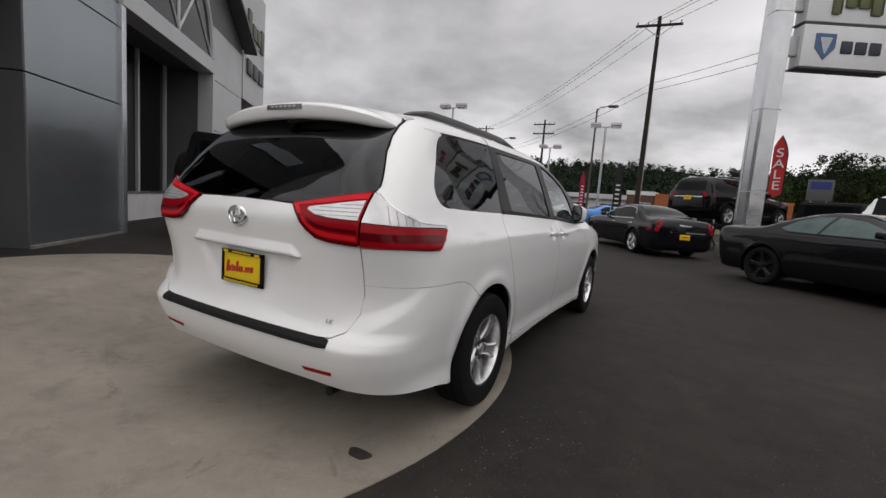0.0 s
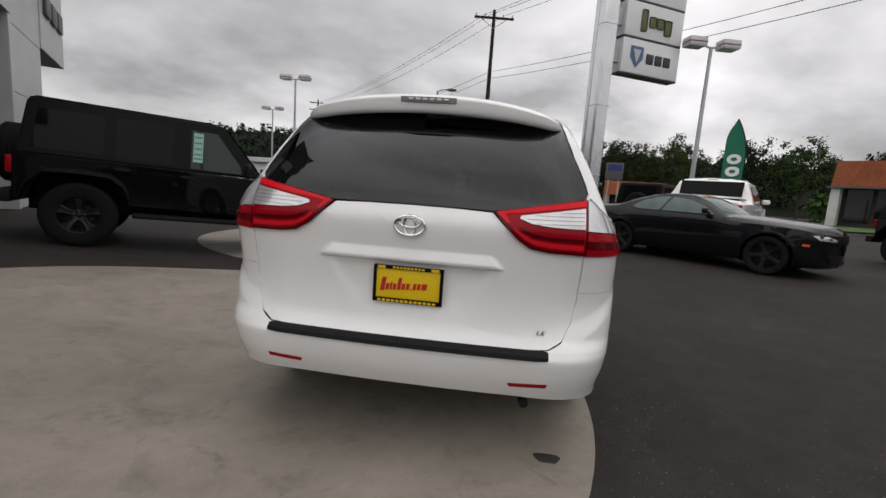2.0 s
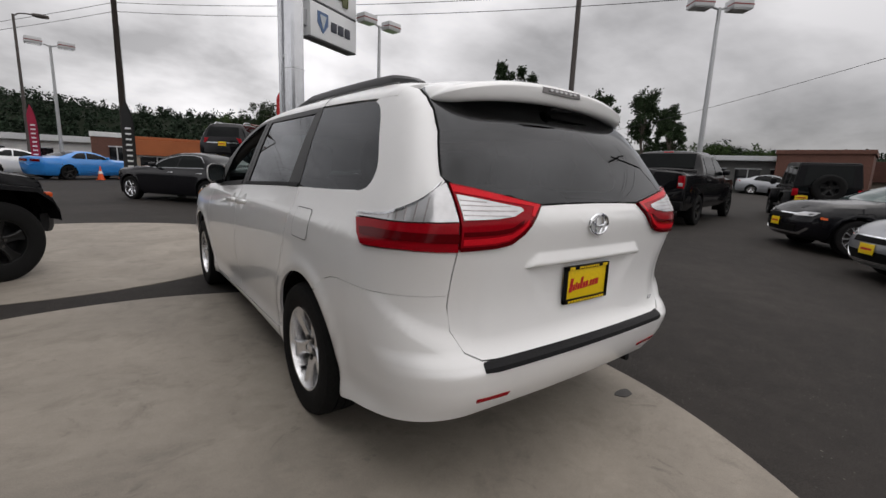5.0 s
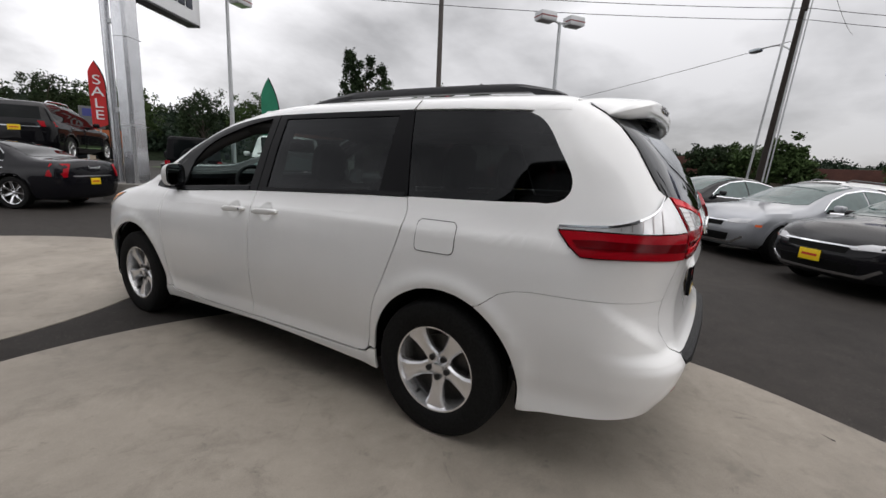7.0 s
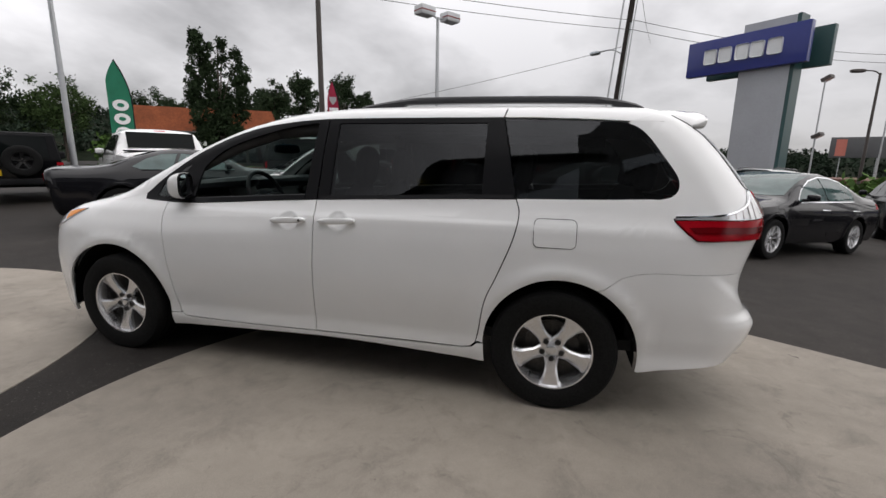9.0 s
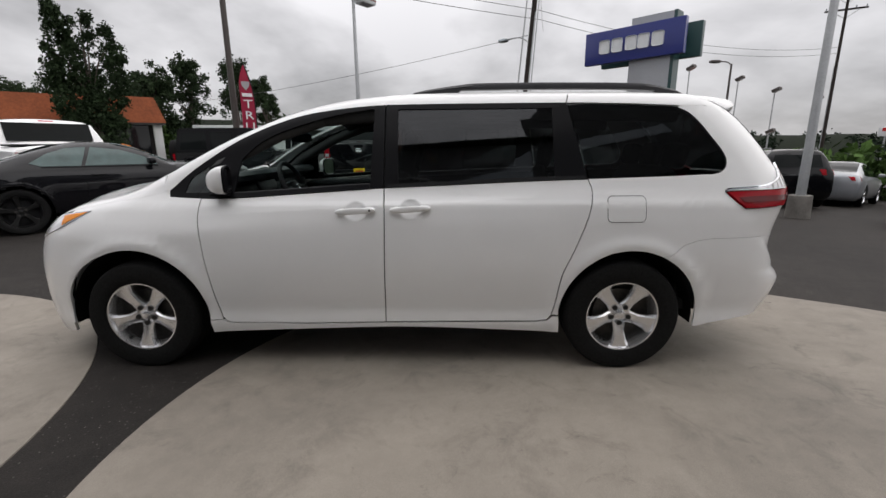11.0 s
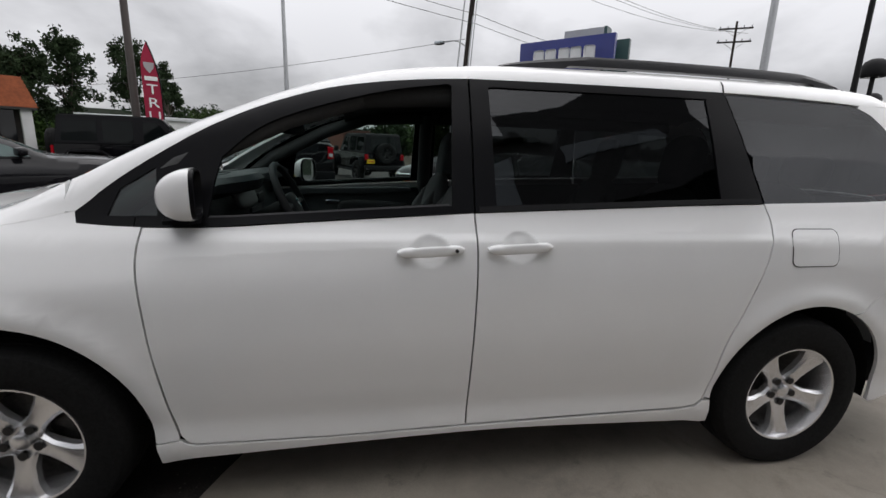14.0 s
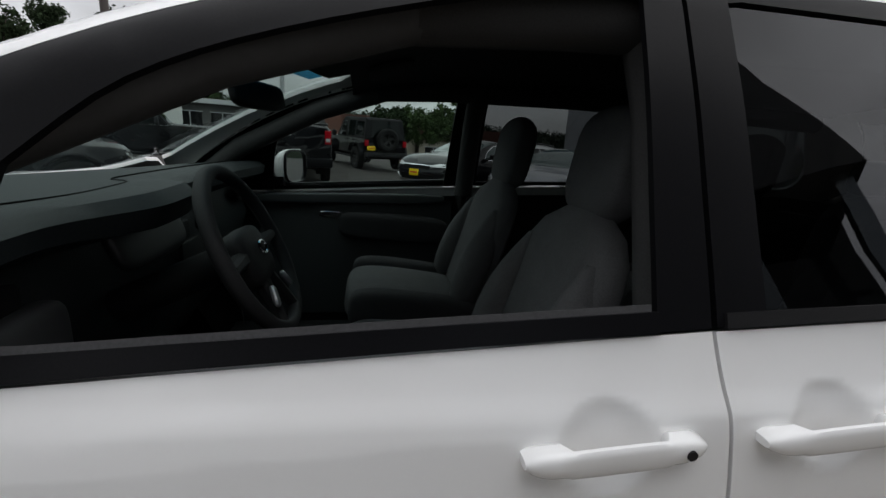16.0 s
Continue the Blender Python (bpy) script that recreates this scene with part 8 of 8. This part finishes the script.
def mansard_shop():
    """A low restaurant under a steep orange tile roof: x along the front, y back."""
    g = ground_z(27, 27)
    ob = thing("orange_shop", "low restaurant with a steep orange tile roof and dark glazed front", "building", pose(23.2, 31.7, g, 0, 0, -50.7))
    dz = -g
    part("wall", boxed((.3, 1.2, -.3), (11.2, 10, 3.6 + dz)), mat("dark_brown_wall", (.035, .03, .027), .7, grain=.15, grain_scale=20, stain=.15, stain_scale=1), ob, smooth=False)
    tile = mat("orange_roof_tile", (.30, .085, .032), .7, grain=.18, grain_scale=6, stain=.2, stain_scale=1.2)
    for x0, x1, y0 in ((0, 5.5, .9), (5.5, 11.5, 0)):
        bm = bmesh.new()
        n = 8
        for k in range(n):
            z = 3.35 + dz + 1.85 * k / n
            inn = .55 * k / n
            box(bm, (x0 + inn * (x0 > 0) - .1, y0 + inn, z), (x1 - inn * (x1 > 6) + .0, y0 + 1.6, z + 1.85 / n + .002), bevel=.0)
            box(bm, (x0 + inn * (x0 > 0) - .1, y0 + inn - .05, z), (x1 - inn * (x1 > 6) + .04, y0 + inn + .1, z + .05))
        part("tile_roof", bm, tile, ob, smooth=False)
    part("roof_deck", boxed((-.1, 1.4, 4.9 + dz), (11.0, 10, 5.12 + dz)), roof_grey, ob, smooth=False)
    part("soffit", boxed((-.1, .05, 3.22 + dz), (11.5, 2.2, 3.345 + dz)), panel_dark, ob, smooth=False)
    for x in (.1, 5.4, 10.7):
        part("pillar", boxed((x, .35, -.2), (x + .55, .9, 3.24 + dz), bevel=.02), white_wall, ob)
    for k in range(6):
        win = part("window", boxed((.8 + k * 1.65, 1.12, .4), (2.2 + k * 1.65, 1.24, 2.9)), store_glass, ob, smooth=False)
        part("window_frame", boxed((.8 + k * 1.65, 1.09, 2.9), (2.2 + k * 1.65, 1.2, 2.98)), panel_grey, win, smooth=False)


def build_place():
    build_dealership()
    build_brand_pylon()
    build_blue_sign()
    # display ramp under the raised car
    m = heading(2.33, 17.08, .62, .78, z=ground_z(3, 17))
    ob = thing("display_ramp", "black steel display ramp lifting a car", "ramp", m)
    for s in (-1, 1):
        part("runway", boxed((s * .74 - .19, -.75, .88), (s * .74 + .19, 3.6, .975), bevel=.01), satin_black, ob)
        for y in (-.5, .1, 2.9, 3.4):
            bm = bmesh.new()
            tube(bm, [(s * .74 - .15, y, .90), (s * .74 + .15, y + .25, 0)], .03, 6)
            tube(bm, [(s * .74 + .15, y, .90), (s * .74 - .15, y + .25, 0)], .03, 6)
            part("trestle_leg", bm, satin_black, ob)
    feather_flag("green feather flag with white marks", 8.30, 13.08, 4.25, .9, 146, flag_green, [("bar", 1.70, .2, ""), ("ring", 2.10, .21, ""), ("ring", 2.51, .21, ""), ("ring", 2.92, .21, "")], width=.62)
    feather_flag("crimson feather flag lettered TRUCKS in white", 12.04, 7.81, 4.15, .75, 124, flag_red,
                 [("shield", 3.46, .13, ""), ("bar", 3.16, .16, "")] + [("text", 2.86 - k * .37, .38, c) for k, c in enumerate("TRUCKS")], width=.45)
    feather_flag("scarlet feather flag lettered SALE in white", 4.72, 17.95, 4.5, 2.35, 150, flag_scarlet, [("text", 3.85 - k * .40, .46, c) for k, c in enumerate("SALE")], width=.48)
    for x, y, m, top in ((-4.4, 27.4, flag_red, 3.7), (-.9, 18.5, mat("black_flag_cloth", (.02, .02, .02), .85, grain=.1), 3.4), (-9.9, 31.0, flag_red, 3.4), (-14.5, 31.5, flag_red, 3.4), (-8.0, 33.5, flag_green, 3.4)):
        feather_flag("small feather flag in the far display row", x, y, top, .9, 175, m, [("bar", top - 1.0 - k * .2, .09, "") for k in range(9)], "far feather flags", width=.36)
    # lamp posts
    twin_lamp("tall grey lamp post with two box heads", 7.25, 14.4, 6.85, 12)
    twin_lamp("tall grey lamp post with two box heads", 14.0, 4.66, 6.68, -35)
    twin_lamp("tall grey lamp post with two box heads", -3.64, 27.9, 6.6, 10)
    twin_lamp("tall grey lamp post with two box heads", -13.0, 24.2, 7.35, 0)
    twin_lamp("tall grey lamp post with two box heads", -20.4, 35.0, 7.1, 0)
    twin_lamp("tall grey lamp post with two box heads", -9.6, 36.0, 6.3, 0)
    twin_lamp("tall grey lamp post with two box heads", -17.5, 50.0, 6.6, 0)
    cobra_lamp("brown street lamp with one arm", -5.4, 33.2, 8.9, 0)
    cobra_lamp("brown street lamp with one arm", -17.5, 44.0, 8.2, 0)
    cobra_lamp("brown street lamp with one arm", 28.0, -17.5, 6.6, 95)
    twin_lamp("grey lamp post on a concrete footing", 7.3, -7.4, 7.4, -35, radius=.085)
    twin_lamp("slim black lamp post on a concrete footing", 6.70, -9.33, 8.6, -35, metal=satin_black, radius=.06)
    for x, y, z, low in ((32.4, -17.0, 7.0, True), (35.1, -22.4, 6.55, False), (33.8, -24.6, 5.5, True), (34.6, -28.6, 4.9, False)):
        flood_post("slim grey post with tilted flood lamps", x, y, z, -150, low)
    for x, y, z in ((12.25, -16.84, 4.86), (15.85, -21.6, 4.3), (19.4, -26.5, 3.87)):
        drum_lamp("black lamp post with a domed drum head", x, y, z)
    # poles and wires
    utility_pole("tall wooden utility pole with a cross arm", -1.0, 25.6, 12.2, 8)
    utility_pole("slim brown steel pole beside the crimson flag", 11.97, 8.51, 13.0, 0, arms=0, r=.11, material=brown_steel)
    utility_pole("wooden utility pole with a street lamp arm", 19.45, -2.25, 12.5, 220, arms=1, lamp=6.6, lean=4.2)
    utility_pole("distant wooden utility pole with cross arms", 31.4, -27.1, 12.2, 60, arms=2, r=.13)
    utility_pole("distant wooden utility pole with cross arms", 46.1, -48.1, 6.4, 60, arms=2, r=.14)
    utility_pole("distant wooden utility pole with cross arms", 34.1, -38.9, 6.7, 60, arms=2, r=.13)
    utility_pole("distant wooden utility pole with cross arms", -28.0, 62.0, 13.0, 10, arms=2)
    utility_pole("distant wooden utility pole with cross arms", -13.5, 46.0, 10.6, 0, arms=2)
    for k, (za, zb, dx) in enumerate(((11.9, 10.9, -1.1), (11.9, 10.9, -.5), (11.9, 10.9, 1.1), (8.6, 7.7, .0), (8.2, 7.3, .0))):
        cable((-1.0 + dx * .6, 25.6, za), (19.45 + dx * .5, -3.1 + dx * .5, zb), .7)
        cable((-1.0 + dx * .6, 25.6, za), (-28.0 + dx, 62.0, za + .5), .9)
        cable((19.45 + dx * .5, -3.1 + dx * .5, zb), (31.4, -27.1 + dx, zb + .5), .8)
    cable((19.45, -2.6, 6.6), (40, 30, 5.5), .5)
    cable((19.45, -3.0, 10.0), (44, -8, 12.5), .4)
    # houses round about
    mansard_shop()
    low_house("white_outbuilding", "low white wall of an outbuilding", "building", 34.5, 16.0, 120, 6, 4, 2.3, white_wall, roof_grey, [], .15, .2)
    # the wall grey carries the canopy's shade in its colour; the shop is white
    low_house("canopy_shop", "long low white shop with a flat canopy", "building", 47.5, 9.0, 112, 16, 9, 2.7, mat("shaded_grey_wall", (.13, .13, .125), .8, grain=.1, grain_scale=15, stain=.15, stain_scale=1.0), roof_grey, [(k * 2.2 + .6, k * 2.2 + 2.2, .7, 2.1) for k in range(7)], .9, .35)
    low_house("brick_shop", "brown brick shop with a flat roof", "building", 43.0, 5.0, 98, 5.0, 6, 3.3, brick_wall, brick_wall, [], .1, .3)
    low_house("brick_shop", "long brown brick shop behind the cars", "building", 42.0, -27.0, 98, 7, 8, 2.2, brick_wall, brick_wall, [(1, 4, .6, 1.6), (6, 9, .6, 1.6)], .2, .25)
    low_house("orange_shop", "low shop with an orange front and brick pier", "building", 5.1, 41.5, 178, 5.4, 8, 2.3, tan_wall, orange_wall, [(.5, 2.4, .3, 1.2), (2.8, 4.9, .3, 1.2)], .1, .2, (1.0, orange_wall))
    low_house("orange_shop", "low distant shop with an orange front", "building", 11.0, 57.0, 172, 7, 8, 2.7, tan_wall, orange_wall, [(.6, 2.6, .3, 1.4), (3.2, 6.2, .3, 1.4)], .1, .2, (1.3, orange_wall))
    low_house("orange_shop", "low distant shop with an orange front", "building", 19.5, 54.0, 165, 6, 8, 2.7, tan_wall, orange_wall, [(.6, 2.6, .3, 1.4), (3.2, 5.2, .3, 1.4)], .1, .2, (1.3, orange_wall))
    low_house("brick_shop", "brick and white corner of a shop", "building", -.4, 41.5, 178, 1.9, 8, 2.4, brick_wall, white_wall, [(.9, 1.7, .4, 1.8)], .05, .3)
    low_house("long_white_shed", "long low white building with a pale roof", "building", -1.0, 58.0, 176, 24, 10, 2.3, white_wall, roof_grey, [(k * 3 + .6, k * 3 + 2.2, .6, 1.7) for k in range(7)], .6, .5)
    low_house("long_white_shed", "long low white building with a pale roof", "building", -24.0, 62.0, 170, 22, 10, 2.8, white_wall, roof_grey, [(k * 3 + .6, k * 3 + 2.2, .6, 1.8) for k in range(6)], .6, .6)
    low_house("grey_shop", "low grey shop with a blue fascia behind the lot", "building", 8.7, -32.0, -22.3, 16, 8, 4.1, mat("pale_grey_block_wall", (.30, .29, .27), .8, grain=.1, grain_scale=12, stain=.12, stain_scale=1.0), roof_grey, [(7, 10, .5, 2.3), (11, 14, .5, 2.3)], .1, .12, fascia=(2.95, 3.42))
    shingle = mat("brown_shingle", (.075, .030, .022), .85, grain=.3, grain_scale=12, stain=.2, stain_scale=1.0)
    cream = mat("cream_wall", (.40, .35, .29), .8, grain=.08, grain_scale=15, stain=.15, stain_scale=1.0)
    low_house("brown_roofed_shop", "low cream shop under a deep brown roof", "building", 53.0, -3.0, 90, 9.5, 6, 2.7, cream, shingle, [(1.0, 2.2, .6, 1.8), (3.4, 4.2, .1, 1.9), (6, 7.6, .6, 1.8)], .5, 1.6)
    shop = low_house("brown_roofed_shop", "low cream shop under a brown roof with white sign strip", "building", 52.0, -12.4, 90, 9.0, 6, 2.6, cream, shingle, [(.6, 2.4, .5, 1.9), (3.2, 4.0, .1, 2.0), (5.2, 7.6, .5, 1.9)], .5, 1.3)
    part("sign_strip", boxed((1.4, -.58, 3.0), (3.6, -.505, 3.25), bevel=.01), sign_white, shop)
    # boards and signs far off
    for label, x, y, turn, w, h, z, face, mark in (("large dark billboard with a pink mark", 57.5, -33.5, 62, 5.2, 2.3, 2.4, panel_dark, mat("faded_pink_mark", (.50, .16, .12), .6, grain=.1, grain_scale=8)), ("small white board on two posts", 28.8, -30.1, 45, 2.05, .65, 1.85, sign_white, ink_red),
                                                   ("small yellow sign on two posts", 21.6, -24.5, 45, 1.15, .45, .70, yellow_plate, ink_white),
                                                   ("stacked shop name board on a post", 7.5, 27.0, 175, 1.05, 1.1, 2.55, panel_dark, sign_blue), ("blue board above the far row", -10.6, 36.0, 175, 1.2, .6, 3.3, sign_blue, sign_white)):
        g = ground_z(x, y)
        z = z - g
        ob = thing("board_sign", label, "sign", pose(x, y, g, 0, 0, turn))
        part("board", boxed((-w / 2, -.08, z), (w / 2, .08, z + h), bevel=.02), face, ob)
        if w < 1.1:
            for row, face_mat in enumerate((ink_red, ink_white, flag_scarlet)):
                part("name_strip", boxed((-w * .44, -.092, z + h * (.08 + .16 * row)), (w * .44, -.084, z + h * (.19 + .16 * row))), face_mat, ob)
        for s in (-1, 1):
            part("board_mark", boxed((w * (.22 if w > 4 else -.4), s * .085 - .004, z + h * (.08 if w > 4 else .55)), (w * .4, s * .085 + .004, z + h * .9)), mark, ob)
            bm = bmesh.new()
            rod(bm, (s * w * .3, 0, -.1), (s * w * .3, 0, z + .1), .05, .05, 8)
            part("board_post", bm, zinc, ob)
    # cone, verge, parking lines
    ob = thing("traffic_cone", "orange traffic cone beside the blue coupe", "cone", pose(-2.15, 27.4, ground_z(-2.15, 27.4)))
    bm = bmesh.new()
    lathe(bm, [(.0, .001), (.0, .20), (.04, .20), (.04, .15), (.62, .035), (.70, .03), (.70, .001)], 16, "z")
    bmesh.ops.recalc_face_normals(bm, faces=bm.faces[:])
    part("cone_body", bm, cone_orange, ob)
    bm = bmesh.new()
    lathe(bm, [(.32, .103), (.46, .076)], 16, "z")
    part("white_band", bm, ink_white, ob)
    for k, (x, y, a) in enumerate(((9.2, 4.65, 53), (8.0, 8.2, 53))):
        bm = boxed((-.04, -1.6, 0), (.04, 1.6, .004), pose(x, y, ground_z(x, y) + .003, 0, 0, -a))
        tagged(part("parking_line", bm, mat("worn_white_line", (.26, .26, .25), .8, grain=.2, grain_scale=30, stain=.3, stain_scale=5), smooth=False), "worn white parking line painted on asphalt", "road marking", "parking lines", "structure")
    bm = bmesh.new()
    for x0, y0, x1, y1 in ((14, 24, 30, 36), (18, 14, 30, 18.5)):
        n = 8
        rows = [[bm.verts.new((x0 + (x1 - x0) * i / n, y0 + (y1 - y0) * j / n, ground_z(x0 + (x1 - x0) * i / n, y0 + (y1 - y0) * j / n) + .08)) for i in range(n + 1)] for j in range(n + 1)]
        for a, b in zip(rows, rows[1:]):
            for i in range(n):
                bm.faces.new((a[i], a[i + 1], b[i + 1], b[i]))
    tagged(part("grass_verge", bm, grass_green), "mown grass verge beside the road", "grass", kind="stuff")
    # trees
    tree("tall dark tree with several upright tops", 23.0, 22.1, 8.9, 2.75, 3, leaf_dark, "columns", 520, .085, 46, turn=-51)
    rng = np.random.default_rng(11)
    spots = [(40.2, 26.3, 8.8, 2.2), (42.0, 22.6, 9.0, 2.3), (43.0, 20.2, 7.2, 1.7), (38.0, 29.5, 7.2, 2.4), (36.4, 32.0, 6.6, 2.6), (33.0, 36.0, 6.4, 2.6),
             (14.0, 55.5, 8.0, 3.2), (21.0, 53.5, 8.2, 3.0), (17.5, 57.0, 7.4, 3.0), (26.5, 50.0, 8.0, 3.2), (30.5, 46.5, 7.6, 3.0), (10.0, 57.0, 6.0, 2.6), (35.5, 42.0, 7.0, 3.0),
             (36.6, -5.0, 4.3, 1.9), (35.9, -10.8, 3.6, 1.3), (60.0, 22.0, 5.2, 2.6), (52.0, 20.0, 4.6, 2.4), (39.0, 36.0, 7.4, 3.0), (40.5, -.4, 4.4, 1.8), (40.0, -2.6, 4.7, 2.3), (56.0, 16.0, 4.6, 2.4), (33.5, 25.5, 6.6, 2.2)]
    for k, (x, y, h, s) in enumerate(spots):
        tree("broad green tree beyond the road", x, y, h, s, 20 + k, leaf_dark if k < 6 or k % 3 == 0 else leaf_mid, "pine" if k in (0, 1, 2, 3, 21, 13, 14) else "round", 110, .12, 62, "trees beyond the road")
    centres = []
    for x0, y0, x1, y1, h in ((30, 27, 44, 12, 2.6), (20, 33, 30, 29, 2.2), (33.0, 18.5, 36.0, 14.0, 1.6), (14.0, -16.0, 9.5, -20.5, 1.5)):
        for k in range(160):
            t = rng.uniform()
            x, y = x0 + (x1 - x0) * t + rng.normal(0, .6), y0 + (y1 - y0) * t + rng.normal(0, .6)
            centres.append((x + 6, y + 3, ground_z(x, y) + rng.uniform(.1, h)))
    me = leaf_mesh("hedge", centres, .22, .35, 22, rng)
    me.materials.append(leaf_bright)
    tagged(new("hedge", me), "rough green hedge and shrubs beyond the road", "hedge", kind="stuff")
    far_woods()
    # dark damp stain on the pad
    bm = bmesh.new()
    outline = [(.715 + .062 * math.cos(a) * (1 + .15 * math.sin(3 * a)), -.878 + .045 * math.sin(a) * (1 + .2 * math.cos(2 * a))) for a in np.linspace(0, math.tau, 24, endpoint=False)]
    flat_shape(bm, outline, .003, pose(0, 0, .0065))
    tagged(part("oil_stain", bm, mat("oil_stain", (.045, .040, .036), .5, grain=.2, grain_scale=40), smooth=False), "small dark oil stain on the concrete pad", "stain", kind="structure")


build_place()
